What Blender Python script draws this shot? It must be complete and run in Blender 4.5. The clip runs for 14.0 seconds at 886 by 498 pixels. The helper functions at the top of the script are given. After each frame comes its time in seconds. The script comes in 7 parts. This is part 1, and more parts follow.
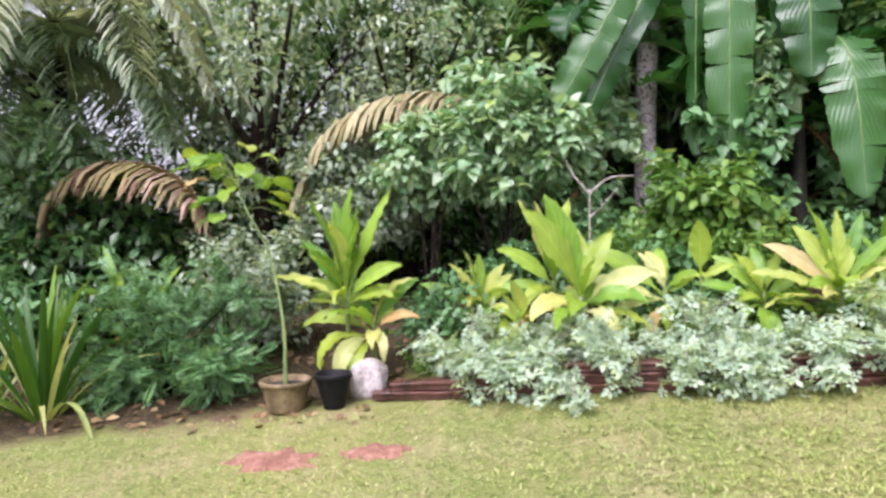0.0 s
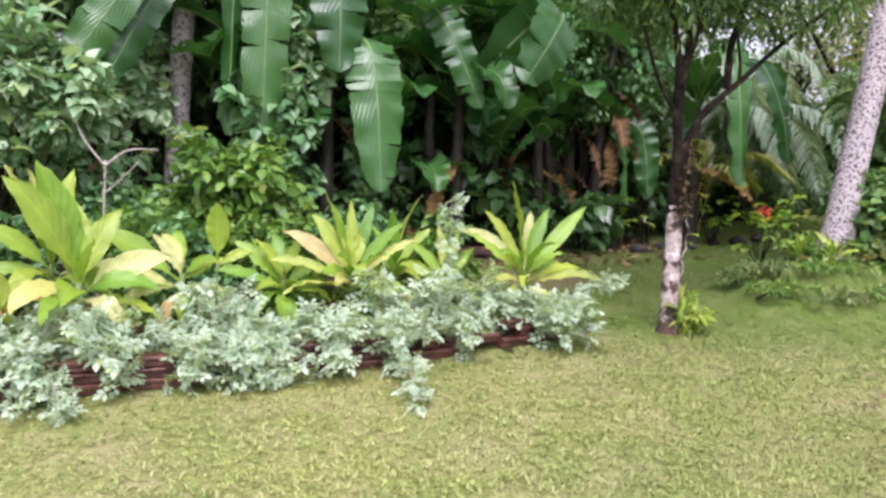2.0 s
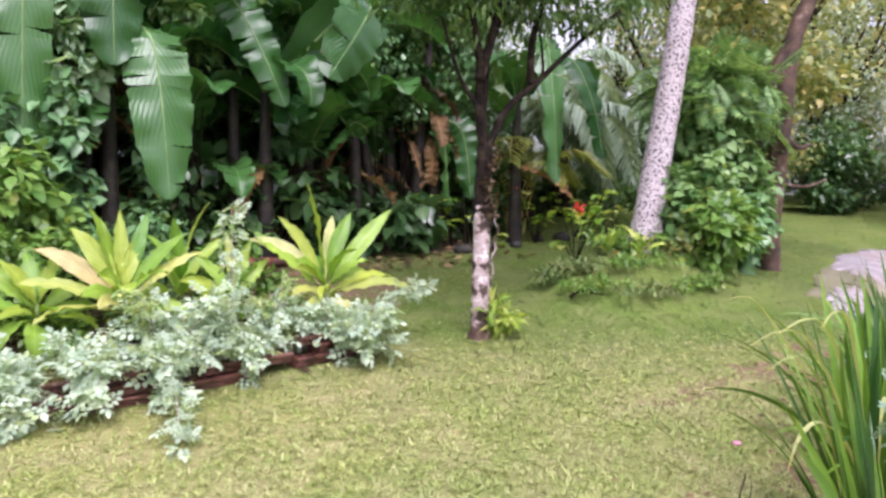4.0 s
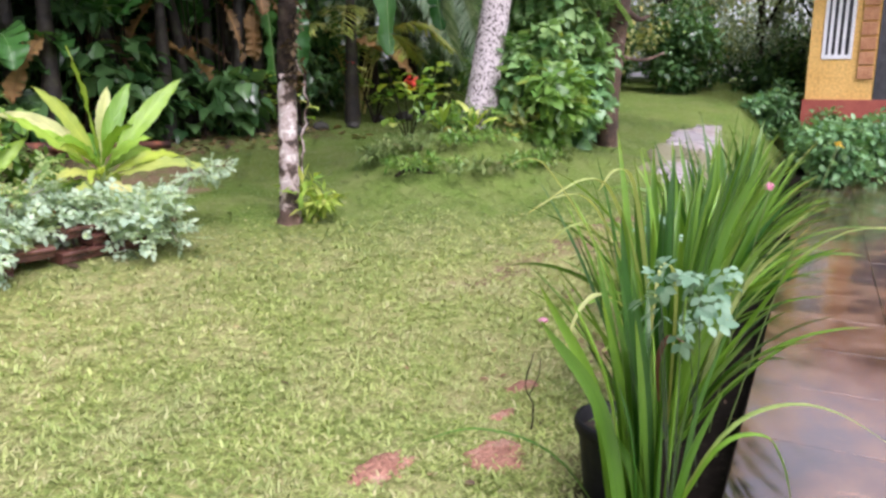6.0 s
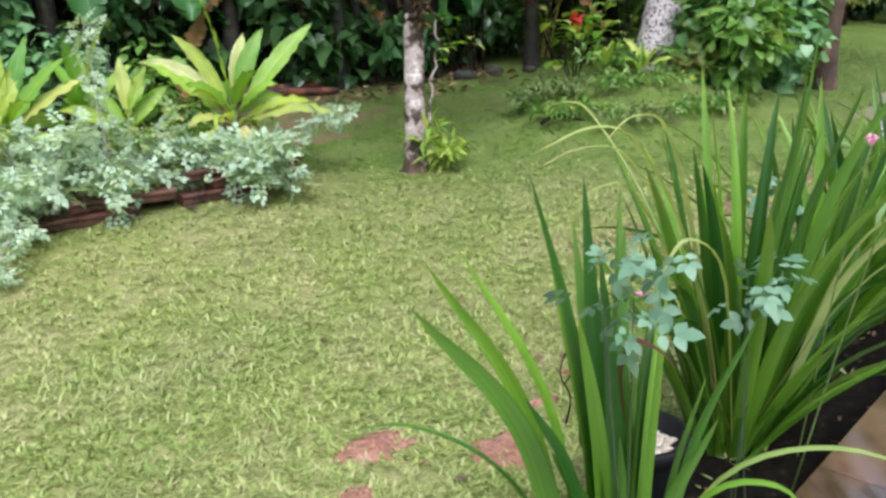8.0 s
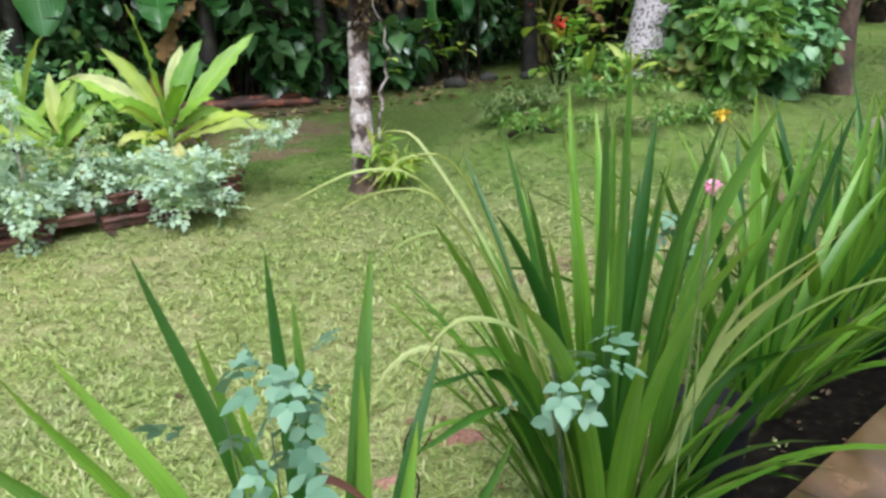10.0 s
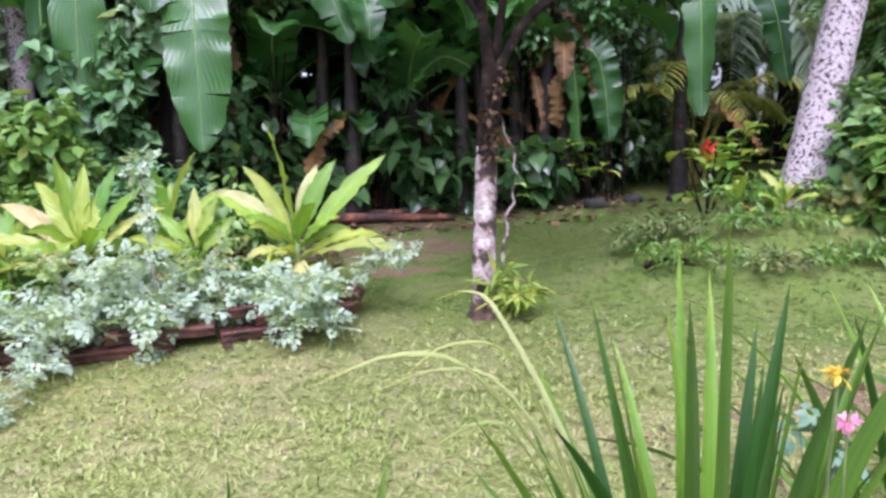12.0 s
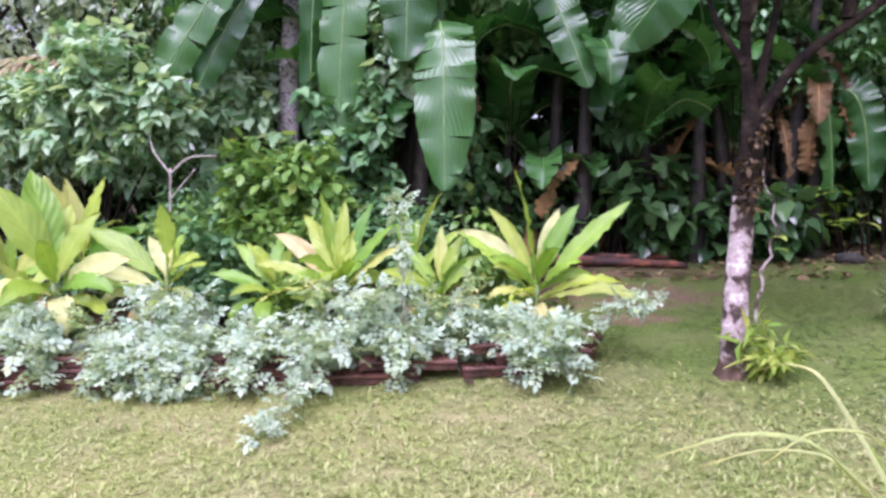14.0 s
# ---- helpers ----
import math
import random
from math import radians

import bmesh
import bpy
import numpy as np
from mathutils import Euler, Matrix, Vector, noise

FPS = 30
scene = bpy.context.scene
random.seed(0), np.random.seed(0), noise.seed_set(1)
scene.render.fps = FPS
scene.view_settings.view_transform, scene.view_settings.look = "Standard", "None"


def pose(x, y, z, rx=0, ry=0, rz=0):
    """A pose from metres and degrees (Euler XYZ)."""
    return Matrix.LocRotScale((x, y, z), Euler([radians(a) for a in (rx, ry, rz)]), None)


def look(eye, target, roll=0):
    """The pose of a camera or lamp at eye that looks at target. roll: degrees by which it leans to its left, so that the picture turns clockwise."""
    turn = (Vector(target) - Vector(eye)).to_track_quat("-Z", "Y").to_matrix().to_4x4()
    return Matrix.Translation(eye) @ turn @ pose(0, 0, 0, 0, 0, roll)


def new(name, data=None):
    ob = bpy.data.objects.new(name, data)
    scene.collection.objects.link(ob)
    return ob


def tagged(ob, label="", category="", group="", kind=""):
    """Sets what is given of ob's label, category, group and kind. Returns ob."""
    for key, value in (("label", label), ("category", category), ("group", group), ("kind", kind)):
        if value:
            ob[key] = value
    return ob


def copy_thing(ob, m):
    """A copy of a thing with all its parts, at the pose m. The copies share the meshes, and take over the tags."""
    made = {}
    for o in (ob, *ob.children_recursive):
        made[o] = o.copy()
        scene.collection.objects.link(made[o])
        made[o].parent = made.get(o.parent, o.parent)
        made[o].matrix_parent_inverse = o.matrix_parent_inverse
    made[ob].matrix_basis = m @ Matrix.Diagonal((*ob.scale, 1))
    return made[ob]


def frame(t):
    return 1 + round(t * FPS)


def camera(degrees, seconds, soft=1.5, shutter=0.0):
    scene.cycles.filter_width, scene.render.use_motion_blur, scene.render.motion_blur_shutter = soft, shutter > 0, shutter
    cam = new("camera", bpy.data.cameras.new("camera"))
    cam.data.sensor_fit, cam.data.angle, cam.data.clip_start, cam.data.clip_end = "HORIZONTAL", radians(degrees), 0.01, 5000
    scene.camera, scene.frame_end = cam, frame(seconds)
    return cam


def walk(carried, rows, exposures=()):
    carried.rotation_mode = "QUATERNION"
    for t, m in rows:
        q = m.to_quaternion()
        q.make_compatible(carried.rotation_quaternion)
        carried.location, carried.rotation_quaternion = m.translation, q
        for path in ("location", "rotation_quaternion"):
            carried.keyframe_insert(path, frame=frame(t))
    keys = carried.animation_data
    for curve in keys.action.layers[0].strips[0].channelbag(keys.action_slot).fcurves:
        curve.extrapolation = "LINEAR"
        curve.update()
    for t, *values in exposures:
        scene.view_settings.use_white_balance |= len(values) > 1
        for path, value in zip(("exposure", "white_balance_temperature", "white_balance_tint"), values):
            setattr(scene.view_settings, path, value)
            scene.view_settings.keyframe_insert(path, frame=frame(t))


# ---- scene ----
cam = camera(61.8, 14.0, soft=2.8)
PATH = [
    (0, (0.617, -0.742, 1.927), (0.135, 1.197, 1.835), -1.6),
    (0.5, (0.730, -0.601, 1.928), (0.590, 1.392, 1.850), -2.7),
    (1, (0.790, -0.555, 1.954), (0.965, 1.436, 1.892), -0.2),
    (1.5, (0.859, -0.457, 1.947), (1.315, 1.487, 1.836), 3.4),
    (2, (0.919, -0.356, 1.924), (1.584, 1.526, 1.791), 2.4),
    (2.5, (0.979, -0.266, 1.920), (1.740, 1.579, 1.798), 2.4),
    (3, (1.112, -0.148, 1.907), (1.833, 1.711, 1.753), 2.0),
    (3.5, (1.278, -0.137, 1.915), (2.108, 1.678, 1.784), 3.0),
    (4, (1.541, -0.100, 1.956), (2.556, 1.619, 1.837), 0.7),
    (4.2, (1.641, -0.095, 1.958), (2.723, 1.581, 1.819), 2.0),
    (6.3, (2.366, 0.055, 1.778), (3.632, 1.531, 1.313), 0.6),
    (6.5, (2.482, 0.056, 1.765), (3.695, 1.560, 1.249), -0.4),
    (7, (2.698, -0.024, 1.775), (3.658, 1.664, 1.297), -1.0),
    (7.2, (2.748, -0.049, 1.773), (3.659, 1.663, 1.284), -1.1),
    (9.3, (3.661, 0.020, 1.742), (4.192, 1.857, 1.157), -0.9),
    (9.5, (3.709, 0.034, 1.745), (4.282, 1.868, 1.191), -1.5),
    (10, (3.860, 0.129, 1.774), (4.470, 1.959, 1.247), -2.3),
    (10.5, (4.009, 0.250, 1.786), (4.504, 2.129, 1.310), -1.4),
    (11, (4.146, 0.330, 1.810), (4.508, 2.259, 1.425), -2.8),
    (11.5, (4.179, 0.367, 1.839), (4.549, 2.312, 1.551), -2.6),
    (12, (4.117, 0.367, 1.868), (4.359, 2.338, 1.630), -0.9),
    (12.5, (4.034, 0.375, 1.892), (4.105, 2.362, 1.677), -0.9),
    (13, (3.946, 0.372, 1.904), (3.861, 2.362, 1.729), -0.0),
    (13.5, (3.890, 0.352, 1.910), (3.690, 2.337, 1.764), 0.8),
    (14, (3.844, 0.344, 1.922), (3.551, 2.317, 1.781), 0.9),
]
walk(cam, [(t, look(eye, target, roll)) for t, eye, target, roll in PATH], [(0, 1.15, 6050, 29), (3.0, 1.08, 6080, 30), (4.2, 1.20, 6020, 35), (6.3, 1.08, 6080, 23), (7.2, 0.97, 6000, 16), (9.3, 0.94, 5760, 9), (10.5, 0.95, 5700, 12), (11.0, 1.02, 5650, 18), (11.5, 1.12, 5580, 27), (12.5, 1.17, 5560, 42), (13.5, 1.19, 5550, 46), (14, 1.19, 5550, 46)])

# ---- light: a bright overcast sky after rain ----
world = bpy.data.worlds.new("overcast_sky")
scene.world = world
world.use_nodes = True
wn, wl = world.node_tree.nodes, world.node_tree.links
sky = wn.new("ShaderNodeTexSky")
sky.sky_type, sky.sun_disc = "NISHITA", False
sky.sun_elevation, sky.sun_rotation = radians(62), radians(200)
sky.air_density, sky.dust_density, sky.ozone_density = 1.0, 4.0, 1.0
soft_sky = wn.new("ShaderNodeHueSaturation")
soft_sky.inputs["Saturation"].default_value = 0.22
wl.new(sky.outputs["Color"], soft_sky.inputs["Color"])
wl.new(soft_sky.outputs["Color"], wn["Background"].inputs["Color"])
wn["Background"].inputs["Strength"].default_value = 0.15
sun = new("sun", bpy.data.lights.new("sun", "SUN"))
sun.data.energy, sun.data.angle, sun.data.color = 1.2, radians(35), (1.0, 0.97, 0.92)
sun.matrix_world = look((2, -6, 12), (4, 3, 0))


# ---- materials ----
def nodes_of(name):
    m = bpy.data.materials.new(name)
    m.use_nodes = True
    n, l = m.node_tree.nodes, m.node_tree.links
    return m, n, l, n["Principled BSDF"]


def ramp(n, l, fac, stops):
    r = n.new("ShaderNodeValToRGB")
    while len(r.color_ramp.elements) < len(stops):
        r.color_ramp.elements.new(0.5)
    for e, (p, c) in zip(r.color_ramp.elements, stops):
        e.position, e.color = p, (*c, 1)
    l.new(fac, r.inputs["Fac"])
    return r.outputs["Color"]


def tex_noise(n, l, scale, detail=4.0, coord="Object", rough=0.6):
    c = n.new("ShaderNodeTexCoord")
    t = n.new("ShaderNodeTexNoise")
    t.inputs["Scale"].default_value, t.inputs["Detail"].default_value = scale, detail
    t.inputs["Roughness"].default_value = rough
    l.new(c.outputs[coord], t.inputs["Vector"])
    return t


def mixed(n, l, fac, a, b, mode="MIX"):
    m = n.new("ShaderNodeMix")
    m.data_type, m.blend_type = "RGBA", mode
    for key, v in (("Factor", fac), ("A", a), ("B", b)):
        s = m.inputs[{"Factor": 0, "A": 6, "B": 7}[key]]
        if hasattr(v, "is_linked"):
            l.new(v, s)
        else:
            s.default_value = v if key == "Factor" else (*v, 1)
    return m.outputs[2]


def bumped(n, l, bsdf, height, strength, distance=0.02):
    b = n.new("ShaderNodeBump")
    b.inputs["Strength"].default_value, b.inputs["Distance"].default_value = strength, distance
    l.new(height, b.inputs["Height"])
    l.new(b.outputs["Normal"], bsdf.inputs["Normal"])


def leaf_material(name, dark, light, old=None, island=True, rough=0.38, thin=0.3, share=0.06, veins=0.0, patch=6.0, rim=None, drift=None, coat=0.0, spec=0.5, streaks=False):
    """A wet leaf: its green varies from leaf to leaf, along the leaf and by soft patches; thin light comes through it."""
    m, n, l, b = nodes_of(name)
    if island:
        rnd = n.new("ShaderNodeNewGeometry").outputs["Random Per Island"]
    else:
        rnd = n.new("ShaderNodeObjectInfo").outputs["Random"]
    stops = [(0.0, dark), (0.92 - share, light)]
    if old:
        stops += [(1.0 - share, light), (1.0, old)]
    col = ramp(n, l, rnd, stops)
    t = tex_noise(n, l, patch, 3.0)
    shade = ramp(n, l, t.outputs["Fac"], [(0.3, (0.72, 0.78, 0.7)), (0.7, (1.2, 1.15, 1.1))])
    col = mixed(n, l, 0.8, col, shade, "MULTIPLY")
    if drift:
        d = tex_noise(n, l, 2.2, 6.0, rough=0.7)
        col = mixed(n, l, ramp(n, l, d.outputs["Fac"], [(0.46, (0, 0, 0)), (0.62, (0.8, 0.8, 0.8))]), col, mixed(n, l, 0.65, drift, col))
    if streaks:  # fine lengthwise veins and a paler foot
        uv = n.new("ShaderNodeUVMap")
        mp = n.new("ShaderNodeMapping")
        mp.inputs["Scale"].default_value = (3.2, 0.5, 1.0)
        l.new(uv.outputs["UV"], mp.inputs["Vector"])
        st = n.new("ShaderNodeTexNoise")
        st.inputs["Scale"].default_value, st.inputs["Detail"].default_value = 2.2, 3.0
        l.new(mp.outputs["Vector"], st.inputs["Vector"])
        col = mixed(n, l, 0.85, col, ramp(n, l, st.outputs["Fac"], [(0.32, (0.66, 0.72, 0.6)), (0.5, (1, 1, 1)), (0.68, (1.35, 1.2, 1.0))]), "MULTIPLY")
        bumped(n, l, b, st.outputs["Fac"], 0.35, 0.004)
        sep = n.new("ShaderNodeSeparateXYZ")
        l.new(uv.outputs["UV"], sep.inputs[0])
        col = mixed(n, l, 1.0, col, ramp(n, l, sep.outputs["Y"], [(0.0, (1.25, 1.1, 0.9)), (0.25, (0.92, 0.95, 0.9)), (0.85, (1.05, 1.02, 1)), (1.0, (1.5, 1.1, 0.9))]), "MULTIPLY")
    if veins:
        uv = n.new("ShaderNodeUVMap")
        sep = n.new("ShaderNodeSeparateXYZ")
        l.new(uv.outputs["UV"], sep.inputs[0])
        ab = n.new("ShaderNodeMath")
        ab.operation = "ABSOLUTE"
        l.new(sep.outputs["X"], ab.inputs[0])
        rib = ramp(n, l, ab.outputs[0], [(0.0, (1.22, 1.18, 1.15)), (0.05, (1.1, 1.08, 1.06)), (0.12, (1, 1, 1)), (1.0, (0.93, 0.96, 0.90))])
        col = mixed(n, l, 1.0, col, rib, "MULTIPLY")
        if rim:
            edge = n.new("ShaderNodeMath")
            edge.operation = "MULTIPLY_ADD"
            l.new(tex_noise(n, l, 9.0, 4.0).outputs["Fac"], edge.inputs[0])
            edge.inputs[1].default_value = 1.9
            l.new(ab.outputs[0], edge.inputs[2])
            half = n.new("ShaderNodeMath")
            half.operation = "MULTIPLY"
            half.inputs[1].default_value = 0.26
            l.new(edge.outputs[0], half.inputs[0])
            edge = half
            col = mixed(n, l, ramp(n, l, edge.outputs[0], [(0.0, (0, 0, 0)), (0.55, (0, 0, 0)), (0.62, (0.8, 0.8, 0.8))]), col, rim)
        ml = n.new("ShaderNodeMath")
        ml.operation = "MULTIPLY_ADD"
        l.new(ab.outputs[0], ml.inputs[0])
        ml.inputs[1].default_value = -0.25
        l.new(sep.outputs["Y"], ml.inputs[2])
        sn = n.new("ShaderNodeMath")
        sn.operation = "MULTIPLY"
        l.new(ml.outputs[0], sn.inputs[0])
        sn.inputs[1].default_value = veins
        s2 = n.new("ShaderNodeMath")
        s2.operation = "SINE"
        l.new(sn.outputs[0], s2.inputs[0])
        bumped(n, l, b, s2.outputs[0], 0.26 if veins > 100 else 0.2, 0.006)
    l.new(col, b.inputs["Base Color"])
    b.inputs["Roughness"].default_value = rough
    b.inputs["Specular IOR Level"].default_value = spec
    b.inputs["Coat Weight"].default_value, b.inputs["Coat Roughness"].default_value = coat, 0.2
    tr = n.new("ShaderNodeBsdfTranslucent")
    l.new(mixed(n, l, 1.0, col, (1.15, 1.1, 0.55), "MULTIPLY"), tr.inputs["Color"])
    mx = n.new("ShaderNodeMixShader")
    mx.inputs[0].default_value = thin
    l.new(b.outputs[0], mx.inputs[1])
    l.new(tr.outputs[0], mx.inputs[2])
    l.new(mx.outputs[0], n["Material Output"].inputs["Surface"])
    return m


def rough_material(name, stops, scale=8.0, rough=0.8, bump=0.4, second=40.0, coord="Object", wet=0.0):
    m, n, l, b = nodes_of(name)
    t = tex_noise(n, l, scale, 6.0, coord)
    t2 = tex_noise(n, l, second, 3.0, coord)
    col = ramp(n, l, t.outputs["Fac"], stops)
    shade = ramp(n, l, t2.outputs["Fac"], [(0.3, (0.7, 0.7, 0.7)), (0.7, (1.2, 1.2, 1.2))])
    l.new(mixed(n, l, 0.8, col, shade, "MULTIPLY"), b.inputs["Base Color"])
    b.inputs["Roughness"].default_value = rough
    if wet:
        rr = n.new("ShaderNodeMapRange")
        rr.inputs["To Min"].default_value, rr.inputs["To Max"].default_value = wet, rough
        rr.inputs["From Min"].default_value, rr.inputs["From Max"].default_value = 0.35, 0.65
        l.new(t.outputs["Fac"], rr.inputs["Value"])
        l.new(rr.outputs[0], b.inputs["Roughness"])
    bumped(n, l, b, t2.outputs["Fac"], bump)
    return m


LILY = leaf_material("lily_leaf", (0.020, 0.09, 0.009), (0.15, 0.31, 0.03), None, False, 0.34, 0.24, 0.03, patch=2.5, streaks=True)
LILY_PALE = leaf_material("lily_leaf_pale", (0.24, 0.37, 0.10), (0.48, 0.53, 0.24), None, False, 0.45, 0.35, 0.03, streaks=True)
CORDY = leaf_material("broad_leaf_lime", (0.19, 0.36, 0.03), (0.42, 0.53, 0.075), (0.58, 0.58, 0.20), False, 0.36, 0.36, 0.2, veins=55.0, patch=4.0)
CORDY_G = leaf_material("broad_leaf_green", (0.12, 0.31, 0.03), (0.36, 0.54, 0.08), (0.54, 0.60, 0.16), False, 0.36, 0.36, 0.14, veins=55.0, patch=4.0)
CORDY_PALE = leaf_material("broad_leaf_pale", (0.40, 0.48, 0.11), (0.66, 0.67, 0.32), (0.58, 0.46, 0.20), False, 0.36, 0.34, 0.12, veins=55.0, patch=5.0)
CORDY_OLD = leaf_material("broad_leaf_withered", (0.45, 0.27, 0.10), (0.55, 0.38, 0.16), None, False, 0.6, 0.25, veins=55.0)
BANANA = leaf_material("banana_leaf", (0.022, 0.095, 0.024), (0.070, 0.20, 0.050), None, False, 0.26, 0.32, 0.03, veins=150.0, patch=2.0, rim=(0.16, 0.09, 0.035), coat=0.3)
BANANA_DRY = leaf_material("banana_leaf_dry", (0.06, 0.035, 0.015), (0.27, 0.15, 0.05), None, False, 0.7, 0.15, veins=150.0)
SILVER = leaf_material("silver_aralia_leaf", (0.32, 0.45, 0.34), (0.56, 0.68, 0.54), (0.44, 0.55, 0.28), True, 0.7, 0.36, 0.14, spec=0.15)
SILVER_YOUNG = leaf_material("young_aralia_leaf", (0.16, 0.30, 0.08), (0.40, 0.50, 0.22), (0.52, 0.50, 0.14), True, 0.42, 0.34, 0.2)
COLUMN = leaf_material("column_creeper_leaf", (0.08, 0.20, 0.06), (0.27, 0.44, 0.17), (0.38, 0.46, 0.12), True, 0.36, 0.34)
SHRUB = leaf_material("shrub_leaf", (0.06, 0.17, 0.06), (0.20, 0.38, 0.17), (0.24, 0.38, 0.08), True, 0.34, 0.3)
SHRUB_BRIGHT = leaf_material("young_shrub_leaf", (0.08, 0.2, 0.035), (0.22, 0.38, 0.08), (0.42, 0.46, 0.08), True, 0.36, 0.32)
VINE = leaf_material("vine_leaf", (0.15, 0.33, 0.15), (0.50, 0.66, 0.45), (0.36, 0.50, 0.14), True, 0.27, 0.36)
JUNGLE = leaf_material("jungle_leaf", (0.04, 0.11, 0.035), (0.20, 0.34, 0.135), (0.32, 0.38, 0.12), True, 0.32, 0.38, coat=0.3)
# grey-green leaf; its palest tones put wet glints into the colour
JUNGLE_GREY_GLINT = leaf_material("greyish_glinting_leaf", (0.12, 0.21, 0.12), (0.54, 0.63, 0.52), (0.28, 0.40, 0.12), True, 0.28, 0.4, 0.12)
SHOOT = leaf_material("fresh_shoot_leaf", (0.20, 0.36, 0.05), (0.44, 0.54, 0.12), (0.55, 0.56, 0.16), True, 0.4, 0.4, 0.2)
TREE_LEAF = leaf_material("dark_tree_leaf", (0.036, 0.10, 0.028), (0.15, 0.27, 0.085), (0.22, 0.31, 0.08), True, 0.32, 0.4)
# leaf green taken darker: the canopy's shade over the grove is put into the colour
GROVE_LEAF = leaf_material("deep_shade_leaf", (0.03, 0.09, 0.03), (0.12, 0.24, 0.085), (0.18, 0.24, 0.06), True, 0.25, 0.3, coat=0.5)
YELLOW_LEAF = leaf_material("yellowing_leaf", (0.12, 0.2, 0.055), (0.40, 0.42, 0.15), (0.50, 0.41, 0.15), True, 0.45, 0.35, 0.2)
FROND = leaf_material("palm_leaflet", (0.05, 0.13, 0.03), (0.14, 0.26, 0.07), (0.28, 0.30, 0.08), True, 0.3, 0.25)
FROND_PALE = leaf_material("palm_leaflet_pale", (0.18, 0.30, 0.18), (0.42, 0.52, 0.42), None, True, 0.26, 0.3)
FROND_WHITE = leaf_material("palm_leaflet_silvery", (0.40, 0.46, 0.36), (0.68, 0.72, 0.62), None, True, 0.3, 0.35)
FROND_DRY = leaf_material("palm_leaflet_withered", (0.20, 0.11, 0.08), (0.36, 0.33, 0.14), (0.52, 0.34, 0.30), True, 0.6, 0.25, 0.4)
FROND_STRAW = leaf_material("palm_leaflet_straw", (0.30, 0.26, 0.12), (0.50, 0.46, 0.27), (0.22, 0.15, 0.12), True, 0.6, 0.2, 0.2)
GRASS = leaf_material("lawn_grass", (0.195, 0.265, 0.062), (0.355, 0.425, 0.125), (0.48, 0.45, 0.245), True, 0.6, 0.14, 0.24, patch=0.9, drift=(0.47, 0.43, 0.24))
# mossy green, made darker: shade beyond the tree is put into the blades' colour
GRASS_MOSS_SHADED = leaf_material("mossy_shaded_lawn_grass", (0.095, 0.165, 0.04), (0.175, 0.255, 0.07), (0.27, 0.25, 0.11), True, 0.55, 0.1, 0.14, patch=0.9, drift=(0.23, 0.20, 0.10))
LITTER_RED = leaf_material("rusty_dead_leaf", (0.09, 0.03, 0.015), (0.16, 0.06, 0.03), None, False, 0.7, 0.2)
ROSE_STEM = rough_material("dark_rose_stem", [(0.3, (0.015, 0.03, 0.012)), (0.7, (0.05, 0.08, 0.03))], 10.0, 0.6, 0.2)
ROSE_LEAF = leaf_material("rose_leaf", (0.10, 0.22, 0.13), (0.22, 0.36, 0.25), None, True, 0.5, 0.3)
RED_PETAL = leaf_material("red_flower", (0.55, 0.03, 0.02), (0.75, 0.08, 0.05), (0.8, 0.35, 0.15), True, 0.5, 0.3)
PINK_PETAL = leaf_material("pink_flower", (0.62, 0.16, 0.36), (0.8, 0.42, 0.58), None, True, 0.5, 0.3)
YELLOW_PETAL = leaf_material("yellow_flower", (0.7, 0.45, 0.03), (0.85, 0.62, 0.06), None, True, 0.5, 0.3)

PALM_BARK = rough_material("palm_bark", [(0.40, (0.05, 0.04, 0.035)), (0.45, (0.24, 0.20, 0.20)), (0.49, (0.56, 0.50, 0.51)), (0.63, (0.52, 0.46, 0.46)), (0.69, (0.14, 0.11, 0.10))], 34.0, 0.75, 0.8, 70.0)
LICHEN_BARK = rough_material("lichen_bark", [(0.43, (0.045, 0.03, 0.022)), (0.475, (0.17, 0.12, 0.10)), (0.495, (0.36, 0.29, 0.27)), (0.58, (0.43, 0.36, 0.34)), (0.60, (0.66, 0.61, 0.58))], 7.0, 0.85, 0.6, 40.0)
DARK_BARK = rough_material("wet_dark_bark", [(0.35, (0.006, 0.004, 0.003)), (0.58, (0.024, 0.016, 0.010)), (0.68, (0.06, 0.05, 0.032)), (0.78, (0.16, 0.14, 0.11))], 9.0, 0.92, 1.0, 30.0)
DARK_BARK.node_tree.nodes["Principled BSDF"].inputs["Specular IOR Level"].default_value = 0.2
RED_BARK = rough_material("brown_bark", [(0.35, (0.03, 0.018, 0.012)), (0.6, (0.11, 0.065, 0.042)), (0.75, (0.34, 0.27, 0.23))], 5.0, 0.85, 0.6, 30.0)
# brown and olive stems, mostly near black: the grove's dimness is painted in
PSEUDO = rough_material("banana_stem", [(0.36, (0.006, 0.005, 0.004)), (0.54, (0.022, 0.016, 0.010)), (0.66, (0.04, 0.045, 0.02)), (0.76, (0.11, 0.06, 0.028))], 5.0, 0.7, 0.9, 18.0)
TWIG = rough_material("pale_twig", [(0.3, (0.25, 0.21, 0.17)), (0.7, (0.55, 0.50, 0.45))], 12.0, 0.8, 0.3)
GREEN_STEM = rough_material("green_stem", [(0.3, (0.08, 0.15, 0.03)), (0.7, (0.2, 0.26, 0.08))], 10.0, 0.5, 0.2)
PALE_RIB = rough_material("pale_midrib", [(0.3, (0.10, 0.21, 0.05)), (0.7, (0.22, 0.33, 0.11))], 10.0, 0.4, 0.1)
